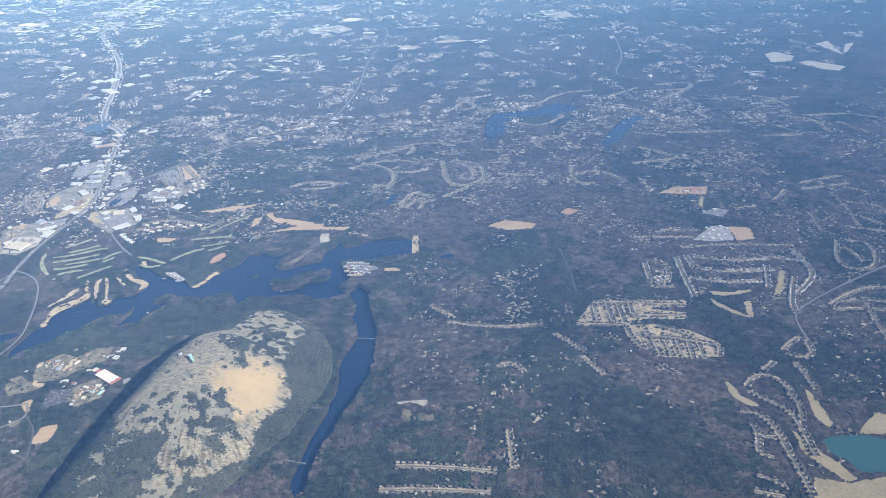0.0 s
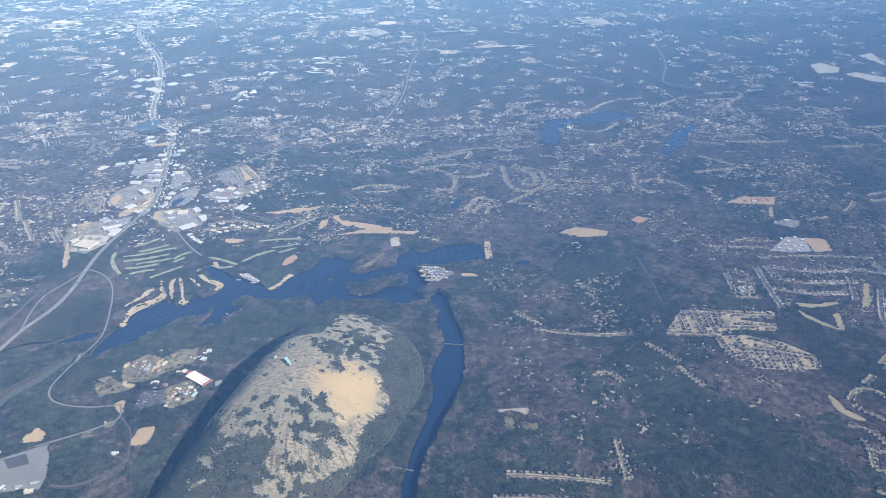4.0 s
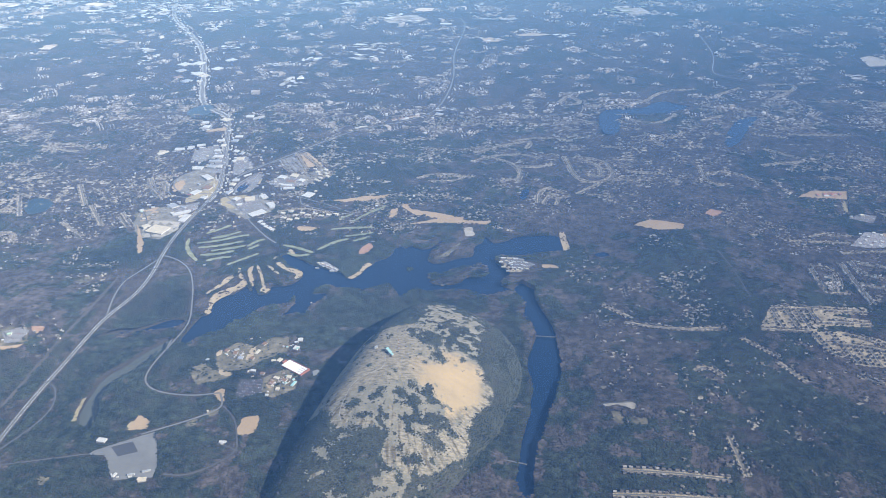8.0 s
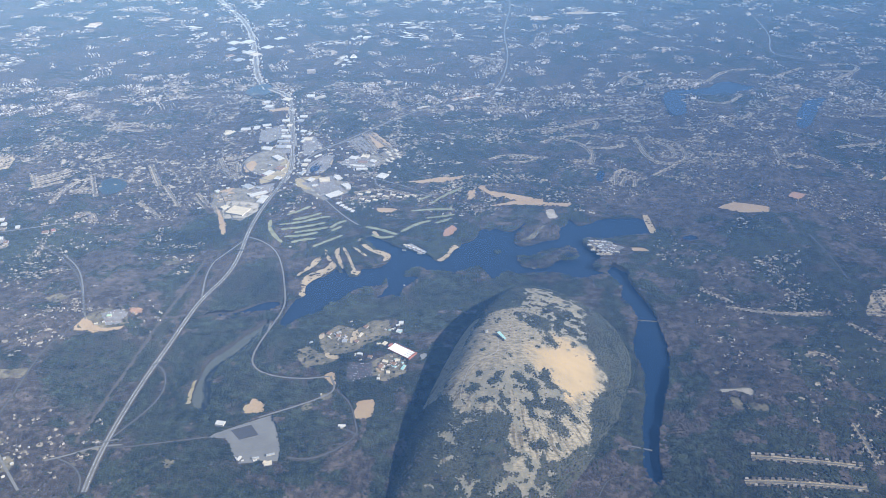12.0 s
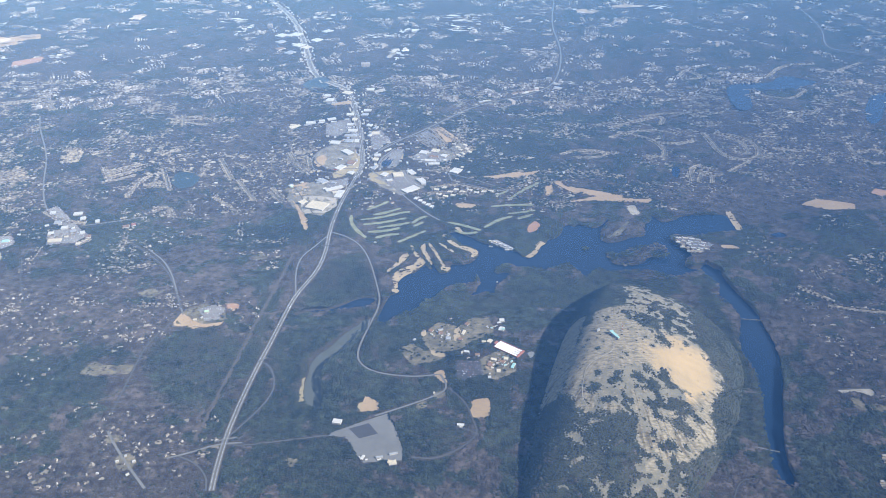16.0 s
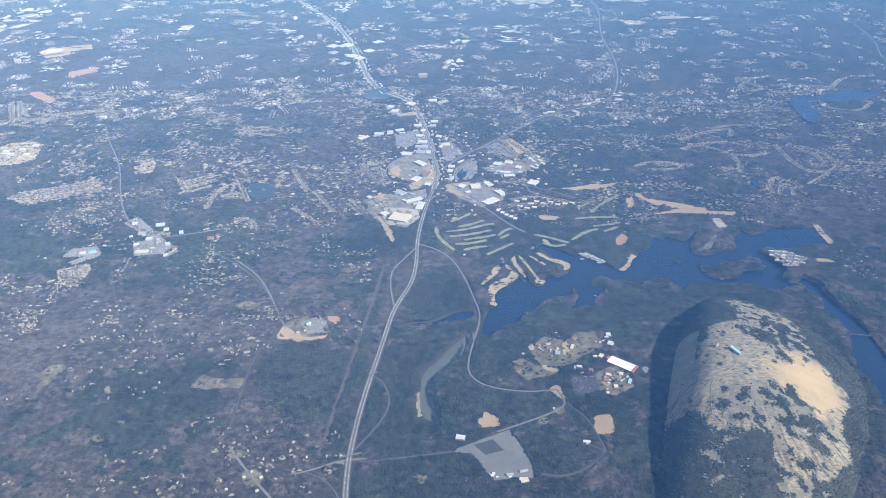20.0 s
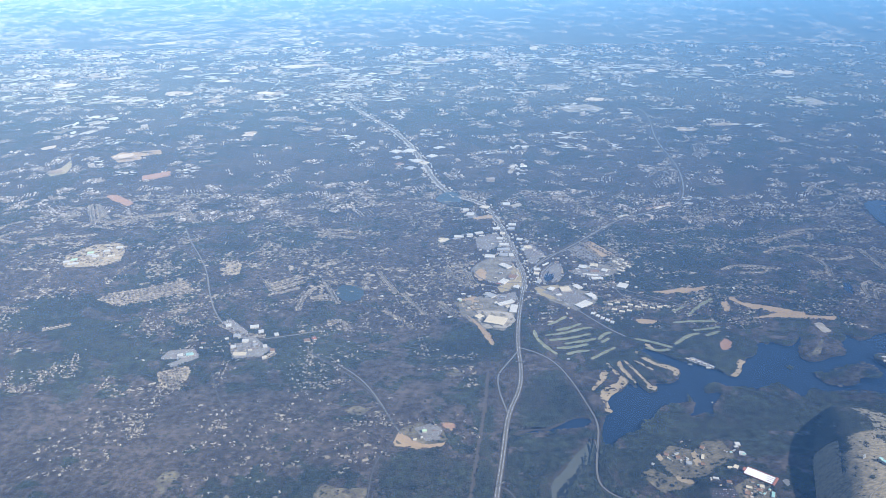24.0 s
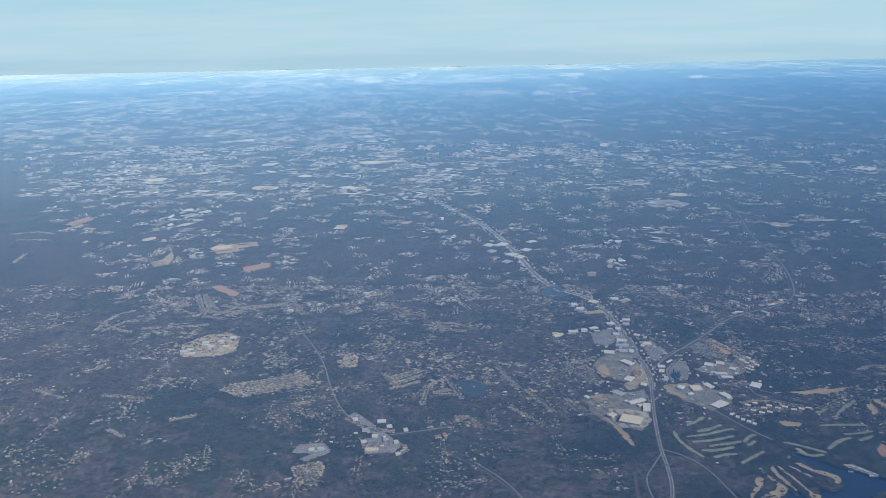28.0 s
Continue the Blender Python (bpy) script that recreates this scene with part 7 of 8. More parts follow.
for k in range(6):
    part("section", box("section", 0.26 - 0.03 * k, 0.26 - 0.03 * k, 0.55, "roof_red" if k % 2 else "roof_white", 0.01), mast, pose(0, 0, k * 0.55))
for k in range(2):
    x, y, z = rock_point(1.6 + 0.5 * k, -5.6 + 0.3 * k)
    tank = tagged(new("equipment_hut"), "small white equipment hut on bare rock", "hut")
    tank.matrix_basis = pose(x, y, z - 0.05)
    part("wall", box("wall", 0.4, 0.4, 0.8, "roof_white"), tank)
    part("roof", box("roof", 0.44, 0.44, 0.04, "roof_grey"), tank, pose(0, 0, 0.801))
trail_line = densify(rounded([DOME + AXIS * n + CROSS * m for n, m in ((-1, -1), (-6, 0.8), (-9.7, -2.2), (-14.5, -5.6), (-20.7, -5.2), (-26, -4.4), (-29, -2.5))], closed=False), 0.5)
tz = rock_z(trail_line[:, 0], trail_line[:, 1]) + 0.06
w = np.array((0.1, -0.06))
tv3 = np.vstack([np.c_[trail_line + w * 0.8, tz], np.c_[trail_line - w * 0.8, tz]])
k = len(trail_line)
i = np.arange(k - 1)
tagged(new("trail", mesh_from("trail", tv3, np.stack([i, i + 1, i + k + 1, i + k], -1), ["pale"])), "worn pale footpath over the granite", "path", kind="structure")

# ---- snow slope, bridges, dams ----
x, y = SNOW
snow = tagged(new("snow_slope"), "long white snow tubing slope with red side rails", "snow slope")
snow.matrix_basis = pose(x, y, float(terrain(x, y)) + 0.1, 0, 0, -38)
part("slope", box("slope", 8.2, 3.6, 0.28, "roof_snow", 0.04), snow)
for sg in (-1, 1):
    part("side_rail", box("side_rail", 8.4, 0.14, 0.4, "roof_red"), snow, pose(0, sg * 1.93, 0))
part("end_rail", box("end_rail", 0.6, 4.0, 0.42, "roof_red"), snow, pose(4.5, 0, 0))
for k in range(3):
    part("lane_divider", box("lane_divider", 2.2, 0.1, 0.34, "roof_red"), snow, pose(3.1, -0.9 + 0.9 * k, 0))
part("tower", box("tower", 0.7, 1.6, 0.6, "roof_red"), snow, pose(-4.5, 0, 0))
stamp_line(CLEAR, [(x - 4.2, y + 3.3), (x + 4.2, y - 3.3)], 4.4)


def bridge(a, b, width, label, high=0.35):
    a, b = np.array(a), np.array(b)
    mid, d = (a + b) / 2, b - a
    span = float(np.hypot(*d))
    ob = tagged(new("bridge"), label, "bridge")
    ob.matrix_basis = pose(mid[0], mid[1], float(terrain(*mid)), 0, 0, math.degrees(math.atan2(d[1], d[0])))
    part("deck", box("deck", span, width, 0.08, "lot_worn"), ob, pose(0, 0, high))
    for sg in (-1, 1):
        part("parapet", box("parapet", span, 0.05, 0.08, "lot_worn"), ob, pose(0, sg * (width / 2 - 0.03), high + 0.081))
    for k in range(3):
        part("pier", box("pier", 0.12, width * 0.8, high + 0.3, "lot_worn"), ob, pose((k - 1) * span * 0.32, 0, -0.3))
    stamp_line(CLEAR, [a, b], width * 1.8)


bridge((-41.4, 214), (-41.4, 208.6), 0.5, "white road bridge over the lake narrows", 0.3)
bridge((-78.8, 157.2), (-72.9, 158.8), 0.35, "concrete overpass above the highway", 0.4)
bridge((-73.9, 190.8), (-71.4, 193), 0.4, "concrete overpass above the highway", 0.45)
bridge((82, 213.5), (88.2, 212.6), 0.35, "narrow causeway dam across the channel", 0.12)
bridge((65.7, 153.9), (71.7, 151.9), 0.5, "pale concrete dam across the channel", 0.2)
bridge((-63.9, 263.1), (-60, 263.3), 0.5, "concrete overpass above the highway ramp", 0.45)

# ---- roadside shops along the highway strip ----
strip = densify(rounded(ROAD_LINES["strip"], closed=False, times=2), 1.0)
tagged(ribbon("pavement", strip[::2], rng.uniform(1.8, 4.0, len(strip[::2])), "strip_paving", 0.06), "pale paved lots along the highway strip", "pavement", kind="structure")
tagged(ribbon("pavement", strip[strip[:, 1] > 430][::3], rng.uniform(2.2, 6.0, len(strip[strip[:, 1] > 430][::3])), "strip_paving", 0.055), "pale paved lots along the far highway strip", "pavement", kind="structure")
stamp_line(CLEAR, strip[::4], 6.0)
at = 6
while at < len(strip) - 3:
    d = strip[at + 1] - strip[at]
    d = d / np.hypot(*d)
    far = strip[at][1] / 400
    for sg in (-1, 1):
        if rng.random() < 0.62:
            q = strip[at] + np.array((-d[1], d[0])) * sg * rng.uniform(2.0, 4.4) * max(0.8, far * 0.8)
            tone = ("white", "cream", "cream", "grey", "grey", "brown")[rng.integers(6)]
            building(float(q[0]), float(q[1]), float(rng.uniform(0.7, 1.9)) * far**0.6, float(rng.uniform(0.5, 1.1)) * far**0.6, 0.42, math.degrees(math.atan2(d[1], d[0])), tone,
                     tone + "-roofed shop on the highway strip", "roadside_shop")
    at += int(rng.uniform(2, 5) * far)

# ---- more shops and workshops of the highway town ----
centre = np.array(TOWN)
placed = 0
while placed < 90:
    q = centre + rng.normal(0, 1, 2) * (27, 20)
    if sample(CLEAR | WET, q[:1], q[1:])[0] or q[1] < 295:
        continue
    tone = ("white", "cream", "cream", "grey", "grey", "brown", "grey")[rng.integers(7)]
    building(float(q[0]), float(q[1]), float(rng.uniform(0.8, 1.9)), float(rng.uniform(0.5, 1.0)), 0.4, float(rng.choice((8, 20, 98, -15)) + rng.normal(0, 4)), tone,
             tone + "-roofed shop of the highway town", "shop")
    placed += 1

# ---- parked cars ----
cars = []
for ring in PARKING:
    lo, hi = np.min(ring, 0), np.max(ring, 0)
    box_mask = np.zeros(SHAPE, bool)
    stamp(box_mask, ring)
    for yy in np.arange(lo[1] + 0.4, hi[1], 0.75):
        xx = np.arange(lo[0], hi[0], 0.19)
        xx = xx[(rng.random(xx.size) < 0.5) & sample(box_mask, xx, np.full(xx.size, yy))]
        cars += [(x, yy + rng.normal(0, 0.03)) for x in xx]
cars = np.array(cars)
cv = np.array([(-0.05, -0.12, 0), (0.05, -0.12, 0), (0.05, 0.12, 0), (-0.05, 0.12, 0), (-0.045, -0.07, 0.075), (0.045, -0.07, 0.075), (0.045, 0.08, 0.075), (-0.045, 0.08, 0.075)])
cf = np.array([(4, 5, 6, 7), (0, 1, 5, 4), (1, 2, 6, 5), (2, 3, 7, 6), (3, 0, 4, 7)])
cz = terrain(cars[:, 0], cars[:, 1]) + 0.13
v = np.concatenate([cars, cz[:, None]], 1)[:, None] + cv[None]
tagged(new("parked_cars", mesh_from("parked_cars", v.reshape(-1, 3), (np.arange(len(cars))[:, None, None] * 8 + cf[None]).reshape(-1, 4), ["car_paint"])),
       "rows of parked cars on paved lots", "cars", kind="stuff")

for cx, cy, spread, count in VILLAGE:
    for _ in range(count):
        tone = ("brown", "cream", "grey", "white", "teal", "brown")[rng.integers(6)]
        building(cx + float(rng.normal(0, spread)), cy + float(rng.normal(0, spread * 0.8)), float(rng.uniform(0.35, 0.9)), float(rng.uniform(0.25, 0.5)), 0.25, float(rng.uniform(-60, 60)), tone,
                 tone + "-roofed small building in the park village", "village_house")

# ---- woods ----
def tree_mesh(name, x, y, z, wide, tall, material, sides=4, low=0.3):
    """Many small crowns, each a faceted clump of its own."""
    k = len(x)
    turn = rng.uniform(0, 6.28, k)
    ring = []
    for j in range(sides):
        a = turn + j * 2 * math.pi / sides
        r = wide * rng.uniform(0.75, 1.25, k)
        ring.append(np.stack([x + r * np.cos(a), y + r * np.sin(a), z + tall * low * rng.uniform(0.6, 1.5, k)], -1))
    top = np.stack([x + wide * rng.normal(0, 0.15, k), y + wide * rng.normal(0, 0.15, k), z + tall], -1)
    parts = [top] + ring
    faces = [(0, 1 + j, 1 + (j + 1) % sides) for j in range(sides)]
    verts = np.stack(parts, 1)
    c = verts.shape[1]
    f = (np.arange(k)[:, None, None] * c + np.array(faces)[None]).reshape(-1, 3)
    return new(name, mesh_from(name, verts.reshape(-1, 3), f, [material], smooth=True))


def scattered(y_lo, y_hi, step):
    gx = np.arange(-155 - 0.68 * y_hi, 145 + 0.63 * y_hi, step)
    gy = np.arange(y_lo, y_hi, step)
    x, y = (v.ravel() for v in np.meshgrid(gx, gy))
    x, y = x + rng.uniform(-0.5, 0.5, x.size) * step, y + rng.uniform(-0.5, 0.5, x.size) * step
    keep = (x > -155 - 0.68 * y) & (x < 145 + 0.63 * y) & (x > X0 + 1) & (x < X1 - 1)
    return x[keep], y[keep]


# suburban houses hidden among the trees
LATER_STREETS = len(LATER)
sx, sy = scattered(128, 470, 2.6)
town = fractal(SHAPE, (70, 38), 31, 3)
in_park = (sx > -78) & (sx < 100) & (sy < 292)
keep = (value(town, sx, sy) > 0.5) & ~in_park & ~sample(WET | CLEAR, sx, sy) & (rng.random(sx.size) < np.clip((value(town, sx, sy) - 0.47) * 3.2, 0.04, 0.6) * np.where(sy < 240, 0.6, 1.0)) & ~sample(CONIFER, sx, sy)
for hx, hy in zip(sx[keep], sy[keep]):
    LATER.append((hx, hy, rng.uniform(0, 3.14), rng.uniform(0.8, 1.15)))

BLOCKED = WET | CLEAR
for _ in range(560):
    px, py = rng.uniform(-330, 330), rng.uniform(215, 470)
    if not (-150 - 0.66 * py < px < 140 + 0.6 * py) or (-78 < px < 105 and py < 295) or value(town, np.array([px]), np.array([py]))[0] < 0.47:
        continue
    turn, count = rng.choice((1.45, 1.7, 0.15, -0.2)) + rng.normal(0, 0.1), int(rng.integers(4, 13))
    for k in range(count):
        for side in (-0.8, 0.8):
            hx = px + math.cos(turn) * k * 1.7 - math.sin(turn) * side + rng.normal(0, 0.2)
            hy = py + math.sin(turn) * k * 1.7 + math.cos(turn) * side + rng.normal(0, 0.2)
            if rng.random() < 0.75 and not sample(BLOCKED, np.array([hx]), np.array([hy]))[0]:
                LATER.append((hx, hy, turn, rng.uniform(0.8, 1.1)))

yards = []
for hx, hy in [p[:2] for p in LATER[LATER_STREETS:]] + [(p[0] + rng.normal(0, 1.3), p[1] + rng.normal(0, 1.3)) for p in LATER[LATER_STREETS:]] + [(p[0] + rng.normal(0, 3.0), p[1] + rng.normal(0, 3.0)) for p in LATER[LATER_STREETS:]]:
    r, k = rng.uniform(0.3, 1.0) * (1.0 if hy < 320 else 1.4), 7
    a = rng.uniform(0, 6.28) + np.arange(k) * 2 * math.pi / k
    q = r * rng.uniform(0.25, 1.3, k)
    ring = np.c_[hx + rng.normal(0, 0.3) + q * np.cos(a) * 1.3, hy + rng.normal(0, 0.3) + q * np.sin(a)]
    if rng.random() < 0.7:
        stamp(YARD, ring)
    yards.append(ring)
yards = np.array(yards)
yz = terrain(yards[..., 0], yards[..., 1]) + 0.04
yv = np.concatenate([yards, yz[..., None]], -1).reshape(-1, 3)
yf = (np.arange(len(yards))[:, None, None] * 7 + np.array([(0, k, k + 1) for k in range(1, 6)])[None]).reshape(-1, 3)
tagged(new("yards", mesh_from("yards", yv, yf, ["yard"])), "tan dormant yards and drives among the trees", "yards", kind="stuff")

wall, wf, roof, rf = house_geometry(0.82, 0.56, 0.37, 0.2)
tv, tf = np.array(wall + roof), np.array(wf + [tuple(i + len(wall) for i in f) for f in rf])
spots = np.array(LATER)
zone = (spots[:, 1] // 120).astype(int) * 2 + (spots[:, 0] > 40)
tri = np.array([t for f in tf for t in ((f[0], f[1], f[2]), (f[0], f[2], f[3])) if len(set(t)) == 3])
tri_roof = np.array([int(t[0] >= len(wall)) for t in tri])
for zid in np.unique(zone):
    p = spots[zone == zid]
    c, s = np.cos(p[:, 2])[:, None], np.sin(p[:, 2])[:, None]
    vx, vy = tv[:, 0][None] * p[:, 3:4], tv[:, 1][None] * p[:, 3:4]
    hz = height(p[:, 0], p[:, 1])[:, None] + 0.06
    v = np.stack([p[:, :1] + vx * c - vy * s, p[:, 1:2] + vx * s + vy * c, hz + tv[:, 2][None] * p[:, 3:4]], -1).reshape(-1, 3)
    f = (np.arange(len(p))[:, None, None] * len(tv) + tri[None]).reshape(-1, 3)
    ob = new("houses", mesh_from("houses", v, f, ["house_wall", "house_roof"], index=np.tile(tri_roof, len(p))))
    tagged(ob, "pale-roofed suburban houses scattered among leafless trees", "houses", kind="stuff")


def clumps(y_lo, y_hi, groups, seed):
    """Distant neighbourhoods: a few short streets each, with pale roofs in rows."""
    r = np.random.default_rng(seed)
    px, py, pt = [], [], []
    for _ in range(groups):
        d = y_lo * (y_hi / y_lo) ** r.random()
        x, t, unit = r.uniform(-0.8, 0.75) * d, r.uniform(0, 3.14), np.clip(d / 750, 0.8, 3.2)
        for k in range(r.integers(1, 4)):
            count = int(r.integers(3, 11))
            u = (np.arange(count) - count / 2) * 1.7 * unit + r.normal(0, 0.25 * unit, count)
            bend, off = r.uniform(-0.02, 0.02) / unit, (k - 1.5) * 4.2 * unit + r.normal(0, 0.6)
            for side in (-1, 1):
                w = off + side * 1.1 * unit + bend * u**2
                px.append(x + u * math.cos(t) - w * math.sin(t))
                py.append(d + u * math.sin(t) + w * math.cos(t))
                pt.append(np.full(count, t) + r.normal(0, 0.15, count))
    return np.concatenate(px), np.concatenate(py), np.concatenate(pt)


bx, by, turn = clumps(420, 4300, 3600, 5)
for dx in np.arange(-1.5, 1.6, 0.5):
    for dy in np.arange(-1.5, 1.6, 0.5):
        i, j = ((bx + dx - X0) / CELL).astype(int), ((by + dy - Y0) / CELL).astype(int)
        ok = (i >= 0) & (j >= 0) & (i < SHAPE[0]) & (j < SHAPE[1])
        YARD[i[ok], j[ok]] = True

for band, (ya, yb, step, sides) in enumerate(((122, 300, 0.56, 4), (300, 450, 1.0, 4), (450, 756, 1.5, 3))):
    x, y = scattered(ya, yb, step)
    n, m = on_rock(x, y)
    rock = (n > -95) & (n < 50) & (m > -19) & (m < 38) & (dome(x, y) > terrain(x, y) + 0.3)
    bare = rock & (dome(x, y) > 1.2)
    keep = ~sample(WET | CLEAR, x, y) & (~sample(YARD, x, y) | (rng.random(x.size) < 0.1))
    keep &= ~bare | overgrown(x, y) | ((rng.random(x.size) < 0.025) & (np.hypot((n + 4) / 10, (m - 21) / 12) > 1))
    x, y, rock = x[keep], y[keep], rock[keep]
    jx, jy = x + rng.normal(0, 1.2, x.size), y + rng.normal(0, 1.2, x.size)
    pine = (sample(CONIFER, jx, jy) & (rng.random(x.size) < 0.93)) | (0.55 * value(PATCHY, x, y) + 0.45 * value(CLUMP, x + 40, y) + 0.07 * ((x > -80) & (x < 110) & (y < 290)) > 0.53) | (rng.random(x.size) < 0.05) | (rock & (rng.random(x.size) < 0.6))
    z = np.where(rock, np.maximum(rock_z(x, y), terrain(x, y)), terrain(x, y))
    size = (0.55 + 0.9 * value(FINE, x, y)) * (step / 0.78) ** 0.8 * rng.lognormal(0, 0.18, x.size)
    size = np.where(rock, size * 0.72, size)
    relief = np.where(rock, 0.0, 1.3 * np.clip(value(CLUMP, x, y) - 0.42, 0, 0.5) + 0.7 * np.clip(value(FINE, x, y) - 0.4, 0, 0.5)) * min(1.0, step)
    for kind, sel, label in (("bare_trees", ~pine, "leafless grey-brown winter woodland"), ("pine_trees", pine, "dark green pine woodland")):
        w = size[sel] * (0.58 if kind == "bare_trees" else 0.54) * rng.uniform(0.75, 1.25, sel.sum())
        t = np.minimum(size[sel], 1.3) * (0.2 if kind == "bare_trees" else 0.28) * rng.uniform(0.6, 1.3, sel.sum())
        ob = tree_mesh("woods", x[sel], y[sel], z[sel] + relief[sel], w, t, kind, sides, 0.3)
        tagged(ob, label, "woods", kind="stuff")

# ---- the far land: woods, clearings and towns towards the horizon ----
count = 40000
d = 760 * (4500 / 760) ** rng.random(count)
x = rng.uniform(-0.8, 0.75, count) * d
tree_ob = tree_mesh("far_woods", x, d, terrain(x, d), d * 0.0035 * rng.uniform(0.6, 1.6, count), d * 0.00012 + 0.15, "far_woods", 3, 0.5)
tagged(tree_ob, "distant wooded land in winter", "woods", kind="stuff")


ok = ~((bx > X0) & (bx < X1) & (by < Y1)) | ~sample(WET | CLEAR, bx, by)
bx, by, turn = bx[ok], by[ok], turn[ok]
size = np.where(by < 800, np.clip(by / 1500, 0.36, 2.0), 0.53 + (by - 800) / 650) * rng.lognormal(0, 0.5, bx.size)
cube = np.array([(-1, -0.6, 0), (1, -0.6, 0), (1, 0.6, 0), (-1, 0.6, 0), (-1, -0.6, 1), (1, -0.6, 1), (1, 0.6, 1), (-1, 0.6, 1)])
quads = np.array([(4, 5, 6, 7), (0, 1, 5, 4), (1, 2, 6, 5), (2, 3, 7, 6), (3, 0, 4, 7)])
c, s = np.cos(turn)[:, None], np.sin(turn)[:, None]
vx, vy = cube[:, 0][None] * size[:, None], cube[:, 1][None] * size[:, None]
vz = terrain(bx, by)[:, None] + cube[:, 2][None] * (np.clip(size * 0.9, 0.4, 2.2) + np.where(by > 750, 0.35, 0))[:, None]
v = np.stack([bx[:, None] + vx * c - vy * s, by[:, None] + vx * s + vy * c, vz], -1).reshape(-1, 3)
far_town = new("far_town", mesh_from("far_town", v, (np.arange(len(bx))[:, None, None] * 8 + quads[None]).reshape(-1, 4), ["far_roof"]))
tagged(far_town, "pale roofs of distant towns among woods", "buildings", kind="stuff")

# towns, estates, lots and cleared land, far off
FAR_KINDS = {"homes": (("far_yards", 1.0), ("far_paving", 0.5)), "paved": (("far_paving", 1.0), ("far_yards", 0.5)), "clay": (("clay", 1.0),),
             "dirt": (("far_dirt", 1.0),), "green": (("fairway", 0.8), ("far_yards", 0.6))}
mat("far_yards", [(0.13, 0.115, 0.09), (0.3, 0.265, 0.215), (0.52, 0.475, 0.405)], (0.05, 0.5), island=0.75)
mat("far_paving", [(0.24, 0.23, 0.21), (0.44, 0.42, 0.39), (0.72, 0.7, 0.66)], (0.05, 0.5), island=0.75)
mat("far_dirt", [(0.26, 0.2, 0.14), (0.42, 0.34, 0.25), (0.58, 0.49, 0.37)], (0.05, 0.5), island=0.5)
FAR_PIECES = {}


def place(kind, x, y, wide, deep):
    """A distant town, estate or clearing: a cluster of ragged strips of land."""
    whole = kind in ("clay", "dirt")
    for material, share in FAR_KINDS[kind]:
        count = 3 if whole else int(rng.integers(9, 16) * share)
        for _ in range(count):
            u, v = (rng.normal(0, 0.25), rng.normal(0, 0.25)) if whole else (rng.uniform(-1, 1), rng.uniform(-1, 1))
            a = wide * (rng.uniform(0.5, 0.8) if whole else rng.uniform(0.06, 0.34))
            b = deep * (rng.uniform(0.4, 0.7) if whole else rng.uniform(0.08, 0.24))
            FAR_PIECES.setdefault(material, []).append((x + u * (wide - a * 0.8), y + v * (deep - b * 0.8), a, b, rng.normal(0, 0.25)))


place("homes", -617, 852, 15, 20.9)
place("homes", -765, 1274, 57.1, 43.9)
place("homes", -775, 1200, 18.8, 19.9)
place("paved", -936, 1363, 21.6, 26.1)
place("paved", -571, 1039, 18.7, 28.7)
place("homes", -596, 937, 29, 48.6)
place("paved", -555, 970, 18.6, 25.3)
place("homes", -481, 954, 27.2, 23.8)
place("homes", -470, 1134, 36.3, 32.5)
place("paved", -372, 920, 25.9, 21.5)
place("paved", -321, 887, 29.8, 19.8)
place("homes", -451, 854, 19.6, 19.4)
place("homes", -423, 780, 31.3, 24.5)
place("paved", -379, 760, 8.7, 18.3)
place("homes", -406, 669, 23.2, 37.2)
place("clay", -497, 653, 11.5, 18.9)
place("homes", -362, 607, 8.2, 10.2)
place("dirt", -406, 589, 6.9, 9.9)
place("dirt", -334, 563, 12, 13.2)
place("dirt", -320, 575, 10, 6.3)
place("dirt", -367, 527, 9.3, 10.3)
place("homes", -347, 547, 8.5, 8.4)
place("homes", -317, 520, 9.2, 7.7)
place("dirt", -259, 630, 8.3, 15.6)
place("homes", -328, 703, 10.7, 13)
place("homes", -275, 523, 9.1, 7.7)
place("paved", -241, 1122, 14.3, 30.2)
place("paved", -246, 1500, 32.6, 21.1)
place("paved", -130, 1594, 22.7, 29.4)
place("homes", -126, 1344, 28.8, 63.5)
place("homes", -4, 1509, 45, 63.4)
place("paved", 3, 1032, 16.4, 20.3)
place("paved", -195, 898, 23, 35.4)
place("homes", -216, 768, 17, 29.4)
place("homes", -150, 793, 14.5, 9.2)
place("dirt", -127, 892, 9.7, 15.4)
place("paved", -82, 750, 10.9, 6.9)
place("homes", -39, 865, 9.3, 12.6)
place("paved", -27, 809, 15.9, 15.8)
place("paved", 9, 828, 19.7, 19.8)
place("homes", -176, 614, 13.7, 9.6)
place("homes", -166, 587, 6.6, 17.7)
place("homes", -141, 693, 7.6, 19.1)
place("homes", -110, 624, 9.2, 9.8)
place("paved", -41, 589, 7.5, 16)
place("paved", -65, 566, 8.3, 4.1)
place("homes", -47, 520, 7.7, 18.1)
place("dirt", -206, 645, 7.2, 10.6)
place("homes", -270, 769, 8.6, 14.9)
place("paved", 22, 725, 19.5, 12.3)
place("paved", 98, 953, 26.6, 21.9)
place("homes", -1, 621, 15.9, 15.1)
place("homes", -2, 588, 15, 9.1)
place("homes", 32, 585, 5.3, 13.9)
place("paved", 245, 1180, 20.1, 20.1)
place("paved", 119, 1162, 20.1, 12.8)
place("homes", 91, 839, 10.3, 17.1)
place("homes", 178, 935, 21, 15)
place("paved", 237, 947, 11.3, 22.3)
place("homes", 273, 886, 21.1, 19.9)
place("green", 225, 748, 15.4, 17.3)
place("green", 264, 772, 13.2, 12.4)
